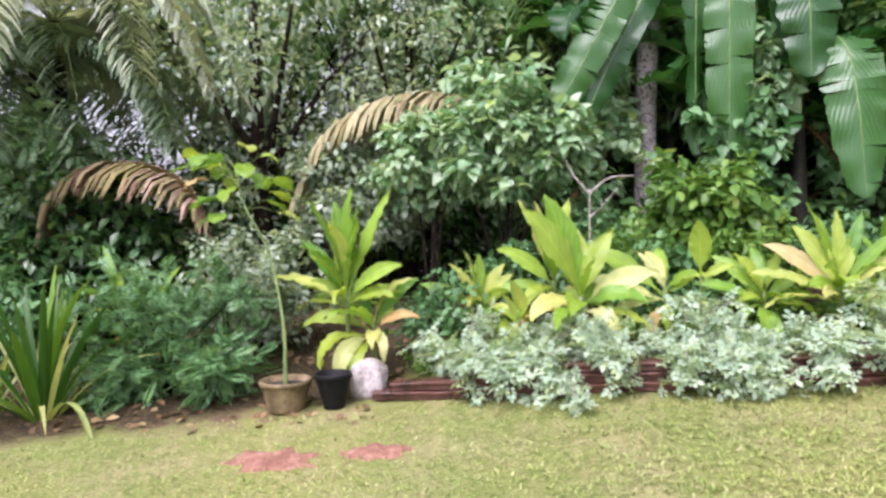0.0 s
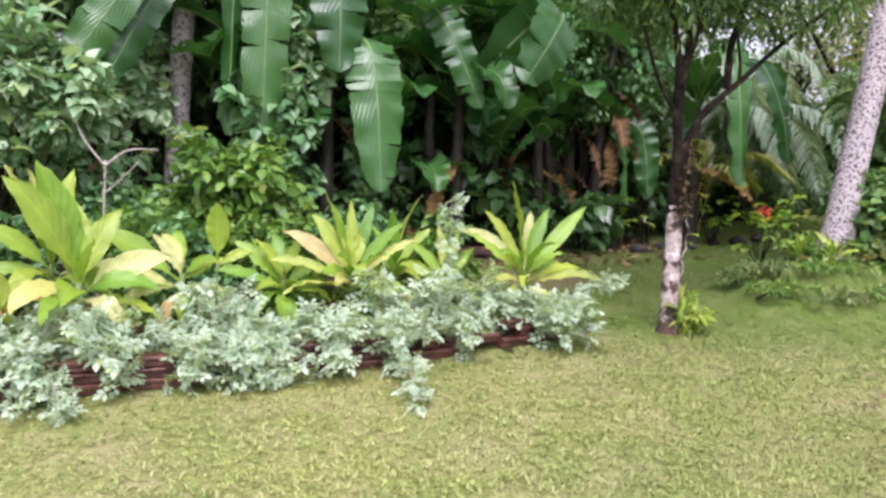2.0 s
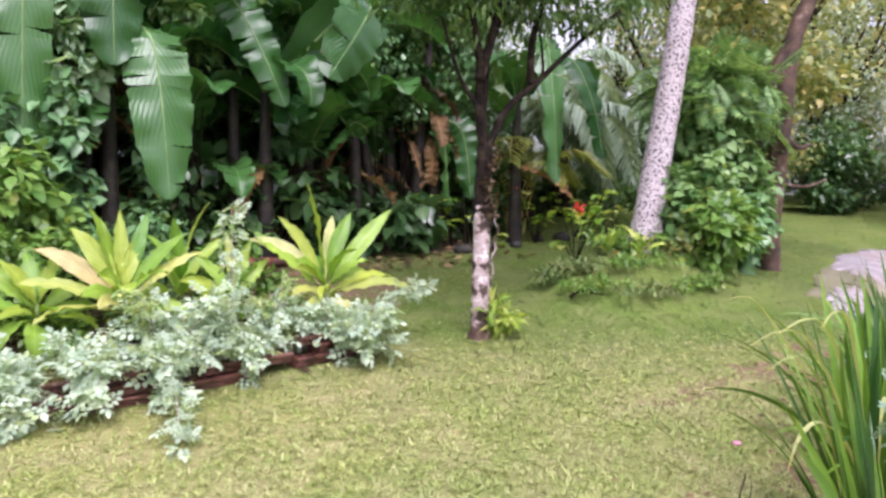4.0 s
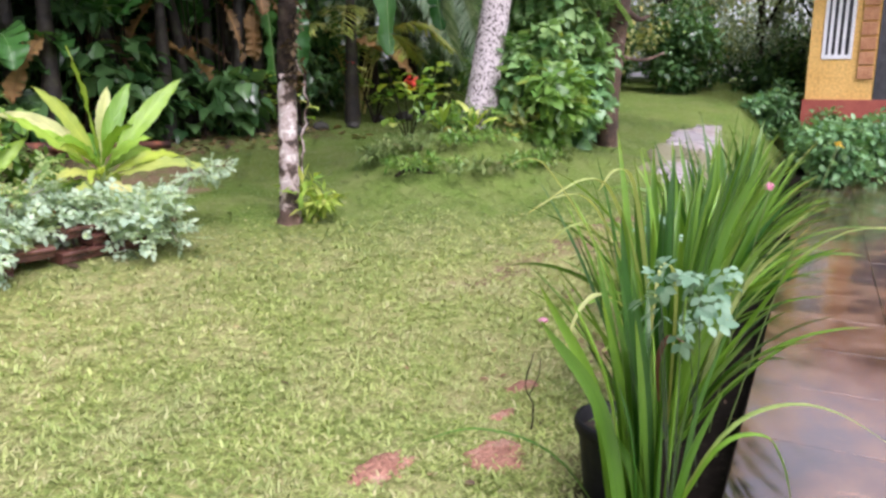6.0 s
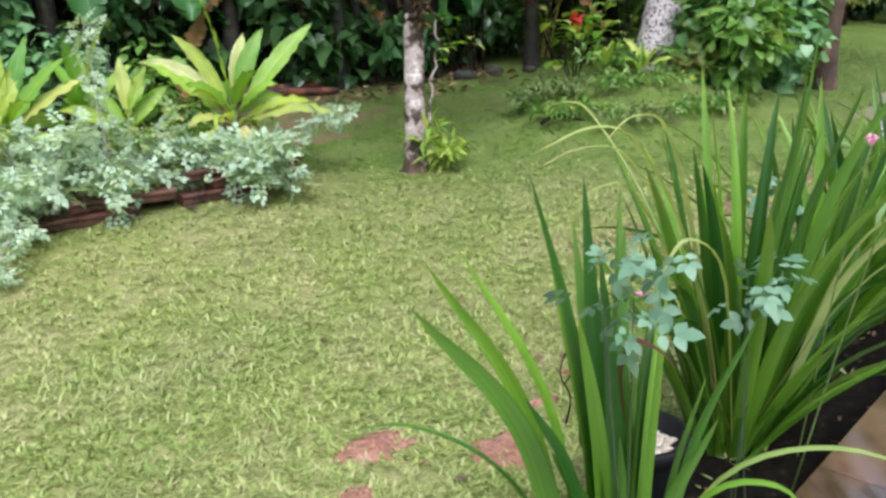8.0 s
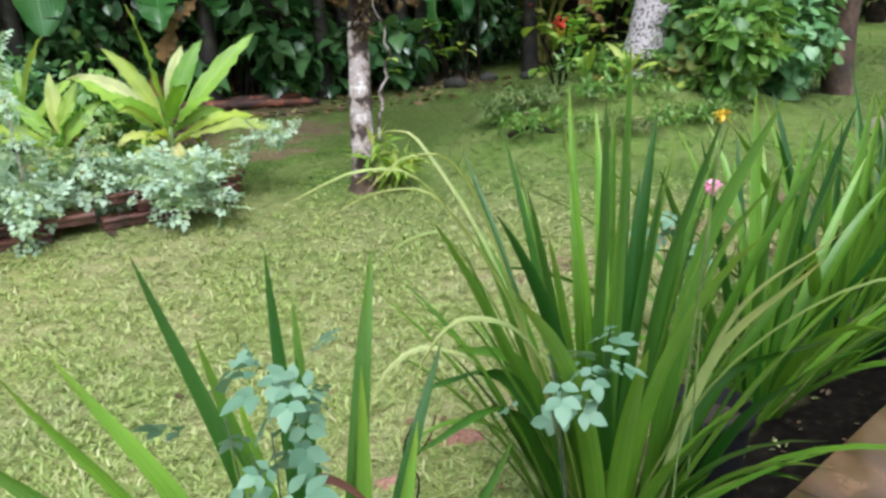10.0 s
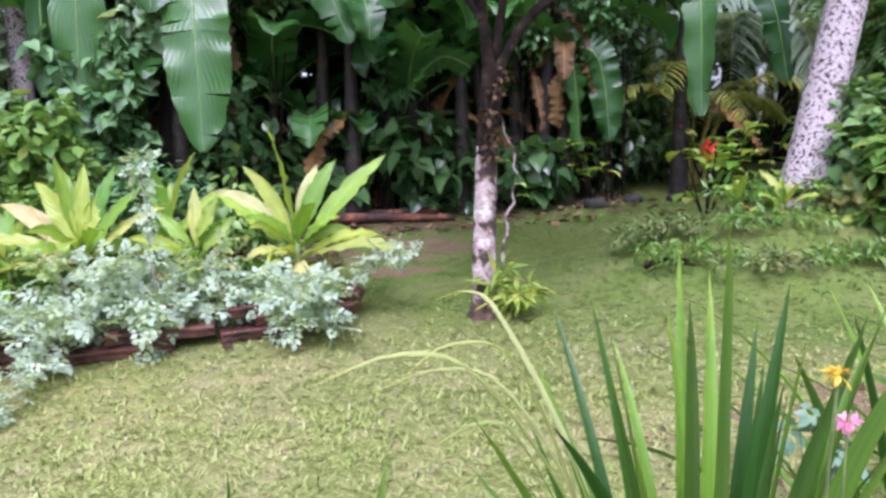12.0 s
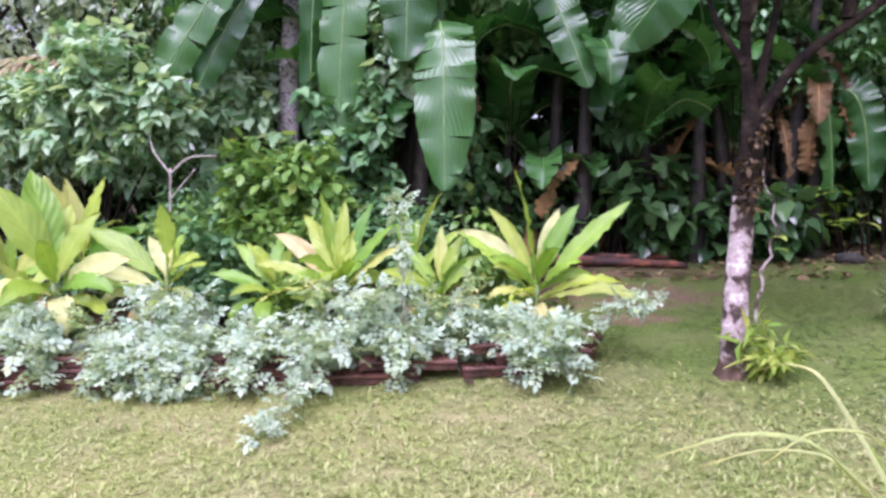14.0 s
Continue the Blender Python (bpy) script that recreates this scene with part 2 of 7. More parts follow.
CLAY = rough_material("wet_red_clay_tile", [(0.3, (0.03, 0.014, 0.011)), (0.5, (0.10, 0.038, 0.028)), (0.66, (0.16, 0.065, 0.048)), (0.78, (0.09, 0.065, 0.055))], 7.0, 0.5, 0.4, 60.0, wet=0.16)
CLAY_POT = rough_material("mossy_beige_pot", [(0.35, (0.10, 0.075, 0.035)), (0.55, (0.22, 0.16, 0.08)), (0.7, (0.32, 0.26, 0.16))], 7.0, 0.75, 0.4)
BLACK_POT = rough_material("black_plastic", [(0.3, (0.003, 0.003, 0.004)), (0.7, (0.008, 0.008, 0.009))], 14.0, 0.62, 0.1)
BLACK_POT.node_tree.nodes["Principled BSDF"].inputs["Specular IOR Level"].default_value = 0.25
SOIL = rough_material("damp_soil", [(0.3, (0.015, 0.012, 0.008)), (0.6, (0.05, 0.036, 0.024)), (0.75, (0.12, 0.09, 0.06))], 14.0, 0.95, 1.0, 60.0)
RED_SOIL = rough_material("red_earth", [(0.3, (0.20, 0.085, 0.055)), (0.55, (0.36, 0.175, 0.12)), (0.75, (0.46, 0.29, 0.22))], 12.0, 0.9, 1.0, 60.0)
WHITE_STONE = rough_material("whitewashed_stone", [(0.35, (0.26, 0.22, 0.20)), (0.5, (0.50, 0.45, 0.43)), (0.7, (0.66, 0.61, 0.59))], 9.0, 0.8, 0.6)
PALE_CHIP = rough_material("pale_shell_chip", [(0.35, (0.30, 0.24, 0.18)), (0.6, (0.62, 0.55, 0.46))], 20.0, 0.7, 0.4)
ROCK = rough_material("dark_rock", [(0.35, (0.015, 0.015, 0.012)), (0.6, (0.05, 0.048, 0.04))], 6.0, 0.85, 0.6)
BURNT_LOG = rough_material("red_rotting_wood", [(0.40, (0.02, 0.012, 0.009)), (0.55, (0.10, 0.035, 0.02)), (0.7, (0.34, 0.11, 0.05))], 6.0, 0.7, 0.6, 40.0)
YELLOW_WALL = rough_material("yellow_limewash", [(0.3, (0.62, 0.36, 0.10)), (0.7, (0.74, 0.46, 0.15))], 2.0, 0.85, 0.1, 20.0)
RED_PAINT = rough_material("red_painted_plinth", [(0.3, (0.26, 0.05, 0.035)), (0.7, (0.38, 0.09, 0.06))], 4.0, 0.6, 0.1)
WHITE_PAINT = rough_material("white_paint", [(0.3, (0.66, 0.66, 0.7)), (0.7, (0.8, 0.8, 0.82))], 6.0, 0.5, 0.1)
BRICK = rough_material("orange_brick", [(0.3, (0.36, 0.15, 0.07)), (0.7, (0.52, 0.27, 0.14))], 10.0, 0.8, 0.3)
ROOF = rough_material("roof_tile", [(0.3, (0.14, 0.05, 0.03)), (0.7, (0.26, 0.11, 0.07))], 8.0, 0.7, 0.4)
DARK_GLASS = rough_material("dark_opening", [(0.3, (0.03, 0.03, 0.035)), (0.7, (0.06, 0.06, 0.07))], 8.0, 0.15, 0.05)
GROUT = rough_material("dirty_joint", [(0.3, (0.02, 0.012, 0.008)), (0.7, (0.06, 0.04, 0.028))], 20.0, 0.9, 0.4)


def paving_material():
    m, n, l, b = nodes_of("wet_red_stone_paving")
    t = tex_noise(n, l, 2.6, 8.0, rough=0.72)
    t2 = tex_noise(n, l, 22.0, 4.0)
    place = n.new("ShaderNodeNewGeometry").outputs["Position"]
    l.new(place, t.inputs["Vector"])
    l.new(place, t2.inputs["Vector"])
    rnd = n.new("ShaderNodeObjectInfo").outputs["Random"]
    col = ramp(n, l, t.outputs["Fac"], [(0.34, (0.018, 0.009, 0.007)), (0.46, (0.065, 0.032, 0.02)), (0.54, (0.13, 0.062, 0.034)), (0.66, (0.23, 0.13, 0.075))])
    col = mixed(n, l, 1.0, col, ramp(n, l, rnd, [(0, (0.82, 0.82, 0.84)), (1, (1.12, 1.08, 1.04))]), "MULTIPLY")
    col = mixed(n, l, 0.7, col, ramp(n, l, t2.outputs["Fac"], [(0.3, (0.75, 0.75, 0.75)), (0.7, (1.15, 1.15, 1.15))]), "MULTIPLY")
    l.new(col, b.inputs["Base Color"])
    rr = n.new("ShaderNodeMapRange")
    rr.inputs["From Min"].default_value, rr.inputs["From Max"].default_value = 0.35, 0.62
    rr.inputs["To Min"].default_value, rr.inputs["To Max"].default_value = 0.05, 0.20
    l.new(t.outputs["Fac"], rr.inputs["Value"])
    l.new(rr.outputs[0], b.inputs["Roughness"])
    b.inputs["Coat Weight"].default_value, b.inputs["Coat Roughness"].default_value = 1.0, 0.10
    b.inputs["Coat IOR"].default_value = 2.0
    l.new(rr.outputs[0], b.inputs["Coat Roughness"])
    bumped(n, l, b, t.outputs["Fac"], 0.4, 0.010)
    return m


MUD = rough_material("wet_brown_mud", [(0.35, (0.12, 0.12, 0.055)), (0.55, (0.20, 0.19, 0.11)), (0.7, (0.30, 0.27, 0.20))], 3.0, 0.6, 0.6, 30.0, wet=0.2)


def wet_path_material():
    m, n, l, b = nodes_of("water_sky_sheen")
    t = tex_noise(n, l, 1.6, 5.0)
    # pale lilac base: the sky's reflection on the water is put into the colour
    col = ramp(n, l, t.outputs["Fac"], [(0.35, (0.24, 0.19, 0.17)), (0.5, (0.36, 0.32, 0.33)), (0.7, (0.46, 0.42, 0.45))])
    l.new(col, b.inputs["Base Color"])
    rr = n.new("ShaderNodeMapRange")
    rr.inputs["From Min"].default_value, rr.inputs["From Max"].default_value = 0.4, 0.6
    rr.inputs["To Min"].default_value, rr.inputs["To Max"].default_value = 0.45, 0.07
    l.new(t.outputs["Fac"], rr.inputs["Value"])
    l.new(rr.outputs[0], b.inputs["Roughness"])
    return m


PAVING, WET_PATH = paving_material(), wet_path_material()
EDGE_X, EDGE_Y, EDGE_SLOPE, TERRACE_Z = 4.40, 1.17, 0.42, 0.55


def from_edge(x, y):
    """Metres from the terrace's edge, outwards over the lawn."""
    return ((y - EDGE_Y) - EDGE_SLOPE * (x - EDGE_X)) / math.hypot(1, EDGE_SLOPE)


def gz(x, y):
    """Height of the ground: a lawn that climbs away from the terrace, a low mound, a sunk bed along the terrace."""
    x, y = np.asarray(x, float), np.asarray(y, float)
    xe = 18 * np.tanh(x / 18)
    ye = np.where(y > 8, 8 + 7 * np.tanh((y - 8) / 7), np.where(y < -6, -6, y))
    z = 0.05 * xe + 0.12 * ye
    z = z + 0.42 * np.exp(-(((x - 7.55) / 1.3) ** 2 + ((y - 5.7) / 0.82) ** 2) ** 1.4)
    d = from_edge(x, y)
    bed = np.clip(1 - (d - 0.35) / 0.9, 0, 1)
    bed = bed * bed * (3 - 2 * bed)
    low = np.minimum(z, TERRACE_Z - 0.13)
    z = z * (1 - bed) + low * bed
    return z + 0.012 * np.sin(x * 2.3 + 1) * np.sin(y * 2.9)


def g3(x, y, up=0.0):
    return Vector((x, y, float(gz(x, y)) + up))


WORN = [(5.6, 3.38, 0.5, 0.22), (6.3, 3.46, 0.6, 0.25), (6.75, 3.21, 0.55, 0.22), (5.35, 2.35, 0.35, 0.2), (5.2, 2.1, 0.4, 0.15), (-2.6, 4.35, 0.9, 0.25), (4.5, 8.0, 1.3, 0.55), (4.6, 7.1, 0.9, 0.6), (4.5, 6.3, 0.5, 0.3), (7.4, 3.6, 0.7, 0.25)]


def ground_material():
    """Lawn, bare damp soil in the planting beds and under the grove."""
    m, n, l, b = nodes_of("lawn_and_soil")
    geo = n.new("ShaderNodeNewGeometry")
    sep = n.new("ShaderNodeSeparateXYZ")
    l.new(geo.outputs["Position"], sep.inputs[0])

    def calc(op, a, c=None, clamp=False):
        q = n.new("ShaderNodeMath")
        q.operation, q.use_clamp = op, clamp
        for i, v in enumerate((a, c)):
            if v is None:
                continue
            if hasattr(v, "is_linked"):
                l.new(v, q.inputs[i])
            else:
                q.inputs[i].default_value = v
        return q.outputs[0]

    t = tex_noise(n, l, 1.1, 5.0)
    wob = calc("MULTIPLY", calc("SUBTRACT", t.outputs["Fac"], 0.5), 1.6)
    x, y = sep.outputs["X"], sep.outputs["Y"]
    # bed behind the edging tiles and the grove: y over a line that falls back to the right
    line = calc("ADD", 5.05, calc("MULTIPLY", calc("MAXIMUM", calc("SUBTRACT", x, 3.75), 0.0), 5.0))
    line = calc("MINIMUM", line, calc("ADD", 7.9, calc("MULTIPLY", calc("MAXIMUM", calc("SUBTRACT", x, 7.2), 0.0), 6.0)))
    back = calc("MULTIPLY", calc("SUBTRACT", calc("ADD", y, calc("MULTIPLY", wob, 2.0)), line), 1.0, True)
    left = calc("MULTIPLY", calc("SUBTRACT", calc("ADD", y, wob), calc("ADD", 4.55, calc("MULTIPLY", calc("ADD", x, 1.2), 0.3))), 2.5, True)
    left = calc("MULTIPLY", left, calc("MULTIPLY", calc("SUBTRACT", -1.15, x), 6.0, True))
    d = calc("DIVIDE", calc("SUBTRACT", calc("SUBTRACT", y, EDGE_Y), calc("MULTIPLY", calc("SUBTRACT", x, EDGE_X), EDGE_SLOPE)), math.hypot(1, EDGE_SLOPE))
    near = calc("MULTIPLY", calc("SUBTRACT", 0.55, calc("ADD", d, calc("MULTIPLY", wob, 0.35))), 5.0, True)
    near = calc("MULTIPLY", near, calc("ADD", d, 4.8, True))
    soil = calc("MAXIMUM", calc("MAXIMUM", back, left), near)
    t2 = tex_noise(n, l, 55.0, 4.0)
    t3 = tex_noise(n, l, 0.7, 3.0)
    lawn = ramp(n, l, t2.outputs["Fac"], [(0.3, (0.12, 0.15, 0.045)), (0.48, (0.19, 0.215, 0.07)), (0.62, (0.27, 0.265, 0.12)), (0.72, (0.34, 0.29, 0.19))])
    lawn = mixed(n, l, 0.6, lawn, ramp(n, l, t3.outputs["Fac"], [(0.35, (0.7, 0.85, 0.6)), (0.65, (1.2, 1.08, 1.0))]), "MULTIPLY")
    drift = tex_noise(n, l, 2.2, 6.0, rough=0.7)
    lawn = mixed(n, l, ramp(n, l, drift.outputs["Fac"], [(0.46, (0, 0, 0)), (0.62, (0.55, 0.55, 0.55))]), lawn, (0.33, 0.28, 0.15))
    # moss takes over beyond the tree; this mask also puts the shade into the colour
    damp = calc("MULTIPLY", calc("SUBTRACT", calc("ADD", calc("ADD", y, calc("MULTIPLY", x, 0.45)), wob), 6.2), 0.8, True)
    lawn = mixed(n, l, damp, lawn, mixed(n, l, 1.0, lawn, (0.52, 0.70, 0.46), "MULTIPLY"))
    # worn muddy places
    t5 = tex_noise(n, l, 5.0, 5.0)
    worn = None
    for cx, cy, a, c in WORN:
        dx, dy = calc("DIVIDE", calc("SUBTRACT", x, cx), a), calc("DIVIDE", calc("SUBTRACT", y, cy), c)
        w = calc("SUBTRACT", 1.0, calc("ADD", calc("MULTIPLY", dx, dx), calc("MULTIPLY", dy, dy)))
        worn = w if worn is None else calc("MAXIMUM", worn, w)
    worn = calc("MULTIPLY", calc("ADD", worn, calc("MULTIPLY", calc("SUBTRACT", t5.outputs["Fac"], 0.56), 5.0)), 1.2, True)
    lawn = mixed(n, l, worn, lawn, ramp(n, l, t2.outputs["Fac"], [(0.3, (0.11, 0.08, 0.045)), (0.6, (0.21, 0.145, 0.09)), (0.75, (0.30, 0.22, 0.155))]))
    t4 = tex_noise(n, l, 26.0, 5.0)
    earth = ramp(n, l, t4.outputs["Fac"], [(0.3, (0.022, 0.018, 0.011)), (0.5, (0.06, 0.045, 0.028)), (0.62, (0.11, 0.085, 0.04)), (0.72, (0.17, 0.10, 0.06))])
    # bed soil near black: its own dark tone plus the lilies' shade put in
    shaded_soil = ramp(n, l, t4.outputs["Fac"], [(0.35, (0.004, 0.003, 0.002)), (0.6, (0.010, 0.008, 0.006)), (0.72, (0.035, 0.03, 0.02))])
    earth = mixed(n, l, near, earth, shaded_soil)
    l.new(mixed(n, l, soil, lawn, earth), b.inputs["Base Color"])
    b.inputs["Roughness"].default_value = 0.9
    b.inputs["Specular IOR Level"].default_value = 0.06
    bumped(n, l, b, t2.outputs["Fac"], 0.25, 0.015)
    return m


# ---- mesh helpers ----
def mesh_of(name, verts, faces, material, smooth=True, uv=None):
    """A mesh from arrays; all faces have the same number of corners. uv: one pair per vertex."""
    verts, faces = np.asarray(verts, np.float32).reshape(-1, 3), np.asarray(faces, np.int32)
    k = faces.shape[1]
    me = bpy.data.meshes.new(name)
    me.vertices.add(len(verts))
    me.vertices.foreach_set("co", verts.ravel())
    me.loops.add(faces.size)
    me.loops.foreach_set("vertex_index", faces.ravel())
    me.polygons.add(len(faces))
    me.polygons.foreach_set("loop_start", np.arange(0, faces.size, k, dtype=np.int32))
    me.polygons.foreach_set("use_smooth", np.full(len(faces), smooth))
    if uv is not None:
        lay = me.uv_layers.new(name="UVMap")
        lay.data.foreach_set("uv", np.asarray(uv, np.float32)[faces.ravel()].ravel())
    me.materials.append(material)
    me.update(calc_edges=True)
    me.validate()
    return me


def thing(name, label, category, at=(0, 0, 0), group="", kind="", turn=0.0):
    ob = new(name)
    ob.matrix_world = Matrix.Translation(at) @ Matrix.Rotation(turn, 4, "Z")
    ob.empty_display_size = 0.1
    return tagged(ob, label, category, group, kind)


def part(name, me, parent, label="", kind="", m=None):
    ob = new(name, me)
    ob.parent = parent
    if m is not None:
        ob.matrix_local = m
    return tagged(ob, label, kind=kind)


def bm_mesh(name, bm, material, smooth=False):
    me = bpy.data.meshes.new(name)
    for f in bm.faces:
        f.smooth = smooth
    bm.to_mesh(me)
    bm.free()
    me.materials.append(material)
    return me


def tube(points, radii, sides=8, wobble=0.0, rng=None):
    """A tapered tube along points, closed at both ends by small rings. Returns verts, quads."""
    points = [Vector(p) for p in points]
    V, Fq = [], []
    side = None
    for i, p in enumerate(points):
        a = points[min(i + 1, len(points) - 1)] - points[max(i - 1, 0)]
        a.normalize()
        if side is None:
            side = a.orthogonal().normalized()
        side = (side - a * side.dot(a)).normalized()
        up = a.cross(side)
        for k in range(sides):
            w = 2 * math.pi * k / sides
            r = radii[i] * (1 + (rng.uniform(-wobble, wobble) if rng is not None else 0))
            V.append(p + (side * math.cos(w) + up * math.sin(w)) * r)
    for i in range(len(points) - 1):
        for k in range(sides):
            Fq.append((i * sides + k, i * sides + (k + 1) % sides, (i + 1) * sides + (k + 1) % sides, (i + 1) * sides + k))
    n = len(V)
    V += [p for p in (V[(len(points) - 1) * sides + k] * 0.15 + points[-1] * 0.85 for k in range(sides))]
    for k in range(sides):
        Fq.append(((len(points) - 1) * sides + k, (len(points) - 1) * sides + (k + 1) % sides, n + (k + 1) % sides, n + k))
    return [tuple(v) for v in V], Fq


def spline(pts, n):
    """Catmull-Rom through pts, n points."""
    P = [Vector(p) for p in pts]
    P = [2 * P[0] - P[1]] + P + [2 * P[-1] - P[-2]]
    out = []
    for i in range(n):
        t = i / (n - 1) * (len(P) - 3)
        k = min(int(t), len(P) - 4)
        u = t - k
        a, b, c, d = P[k:k + 4]
        out.append(0.5 * (2 * b + (c - a) * u + (2 * a - 5 * b + 4 * c - d) * u * u + (3 * b - a - 3 * c + d) * u ** 3))
    return out


def blade(length, width, lift, droop, shape="strap", fold=0.25, segs=10, twist=0.0, wave=0.0, rng=None, cols=1, tears=0, bend=0.0, path=None, side_to=None, turn=0.0):
    """One leaf that starts at the origin and goes out along +y. lift: its first climb in degrees; droop: by how much it bends down along it.
    Returns verts, quads, uvs."""
    V, Fq, UV = [], [], []
    p, ang, az = Vector((0, 0, 0)), radians(lift), 0.0
    spine = []
    for i in range(segs + 1):
        s = i / segs
        spine.append((p.copy(), ang, az, s))
        step = length / segs
        p = p + Vector((math.sin(az) * math.cos(ang), math.cos(az) * math.cos(ang), math.sin(ang))) * step
        ang -= radians(droop) / segs * (0.35 + 1.3 * s)
        az += radians(bend) / segs
    rows = []
    if path is not None:
        spine = [(q, 0.0, 0.0, i / segs) for i, q in enumerate(spline(path, segs + 1))]
    for i, (q, a, zz, s) in enumerate(spine):
        if shape == "strap":
            w = width * min(1.0, 0.55 + 1.6 * s) * (1 - s ** 3.2) ** 0.8
        elif shape == "broad":
            w = width * (0.11 * (1 - s) + 0.93 * max(0.0, math.sin(math.pi * min(1, max(0, (s - 0.16) / 0.84)) ** 0.9)) ** 0.85)
        else:  # banana paddle
            w = width * (0.04 if s < 0.07 else (min(1.0, (s - 0.05) / 0.10) ** 0.5) * (1 - (max(0, s - 0.74) / 0.26) ** 2.2 * 0.98) ** 0.5 * (0.82 + 0.18 * math.sin(math.pi * s)))
        if shape == "banana" and rng is not None:
            w *= rng.uniform(0.94, 1.05)
        along = Vector((math.sin(zz) * math.cos(a), math.cos(zz) * math.cos(a), math.sin(a)))
        side = Vector((math.cos(zz), -math.sin(zz), 0))
        if path is not None:
            along = (spine[min(i + 1, segs)][0] - spine[max(i - 1, 0)][0]).normalized()
            side = Vector(side_to) - along * along.dot(Vector(side_to))
            side.normalize()
        tw = radians(turn + twist * s)
        nor = side.cross(along)
        side, nor = side * math.cos(tw) + nor * math.sin(tw), nor * math.cos(tw) - side * math.sin(tw)
        rows.append((q, along, side, nor, w, s))
    nc = 2 * cols + 1
    torn = {}
    if tears and rng is not None:
        for _ in range(tears):
            torn.setdefault(int(rng.integers(2, segs - 1)), []).append(int(rng.choice((-1, 1))))

    def row_verts(row, shift):
        q, along, side, nor, w, s = row
        ids = []
        for c in range(-cols, cols + 1):
            u = c / cols
            rip = (rng.uniform(-1, 1) * wave * abs(u) ** 1.5) if (wave and rng is not None) else 0
            if shape == "banana":
                rip += wave * 0.9 * abs(u) * math.sin(s * 61 + (1.7 if c > 0 else 0)) + wave * 1.6 * abs(u) ** 2 * math.sin(s * 14 + (2 if c > 0 else 0))
            back = shift.get(int(np.sign(c)), 0.0) * abs(u) ** 1.2
            pos = q + side * (u * w * math.cos(fold * abs(u))) + nor * (abs(u) * w * math.sin(fold) + rip) + along * (back + 0.06 * w * abs(u))
            ids.append(len(V))
            V.append(tuple(pos))
            UV.append((u, s))
        return ids

    prev = row_verts(rows[0], {})
    for i in range(1, segs + 1):
        cut = torn.get(i, [])
        gap = 0.45 * (rows[1][0] - rows[0][0]).length
        cur = row_verts(rows[i], {d: -gap for d in cut})
        for c in range(nc - 1):
            Fq.append((prev[c], prev[c + 1], cur[c + 1], cur[c]))
        prev = row_verts(rows[i], {d: gap * 0.5 for d in cut}) if cut else cur
    return V, Fq, UV


LEAF_FAR = (np.array([(0, 0, 0), (-0.27, 0.42, 0.06), (0, 0.45, -0.02), (0.27, 0.42, 0.06), (0, 1, -0.14)]), np.array([(0, 2, 1), (0, 3, 2), (1, 2, 4), (2, 3, 4)]))
def outline_leaf(w):
    """An oval leaf with a pointed tip, folded a little along its midrib."""
    side = [(0.45, 0.10), (0.92, 0.32), (0.96, 0.52), (0.58, 0.78)]
    V = [(0, 0, 0), (0, 0.35, -0.015), (0, 0.68, -0.05), (0, 1, -0.16)]
    for sg in (-1, 1):
        V += [(sg * w * a, y, 0.22 * w * a - 0.14 * y * y) for a, y in side]
    T = []
    for o, flip in ((4, False), (8, True)):
        for t in ((0, 1, o), (o, 1, o + 1), (o + 1, 1, o + 2), (1, 2, o + 2), (o + 2, 2, o + 3), (2, 3, o + 3)):
            T.append(t[::-1] if flip else t)
    return np.array(V), np.array(T)


LEAF_OVATE = outline_leaf(0.29)


def rose_leaf():
    """Five oval leaflets on one stalk."""
    tv, tf = outline_leaf(0.33)
    V, T = [], []
    for y, a, s in ((0.58, 0, 0.44), (0.52, 62, 0.36), (0.52, -62, 0.36), (0.26, 72, 0.32), (0.26, -72, 0.32)):
        c, sn = math.cos(radians(a)), math.sin(radians(a))
        n = len(V)
        V += [(s * (x * c + yy * sn), y + s * (yy * c - x * sn), s * z) for x, yy, z in tv]
        T += [tuple(i + n for i in t) for t in tf]
    return np.array(V), np.array(T)


LEAF_ROSE = rose_leaf()
LEAF_LANCE = (np.array([(0, 0, 0), (-0.14, 0.4, 0.04), (0, 0.45, -0.02), (0.14, 0.4, 0.04), (0, 1, -0.2)]), np.array([(0, 2, 1), (0, 3, 2), (1, 2, 4), (2, 3, 4)]))
LEAF_HEART = (np.array([(0, 0, 0), (-0.30, -0.06, 0.03), (-0.44, 0.25, 0.07), (-0.2, 0.72, 0), (0, 1, -0.14), (0.2, 0.72, 0), (0.44, 0.25, 0.07), (0.30, -0.06, 0.03), (0, 0.45, -0.04)]),
              np.array([(8, 0, 1), (8, 1, 2), (8, 2, 3), (8, 3, 4), (8, 4, 5), (8, 5, 6), (8, 6, 7), (8, 7, 0)])[:, ::-1])


def lobed():
    """A small compound leaf with seven rounded, notched leaflets."""
    V, T = [], []
    for y, a, s in ((0.62, 0, 0.42), (0.5, 55, 0.36), (0.5, -55, 0.36), (0.28, 70, 0.36), (0.28, -70, 0.36), (0.1, 85, 0.3), (0.1, -85, 0.3)):
        c, sn = math.cos(radians(a)), math.sin(radians(a))
        n = len(V)
        for lx, ly, lz in ((0, 0, 0), (-0.34, 0.5, 0.07), (0, 1, -0.1), (0.34, 0.5, 0.07)):
            V.append((s * (lx * c + ly * sn), y + s * (ly * c - lx * sn), s * lz - 0.05 * abs(sn)))
        T += [(n, n + 2, n + 1), (n, n + 3, n + 2)]
    return np.array(V), np.array(T)


LEAF_LOBED = lobed()


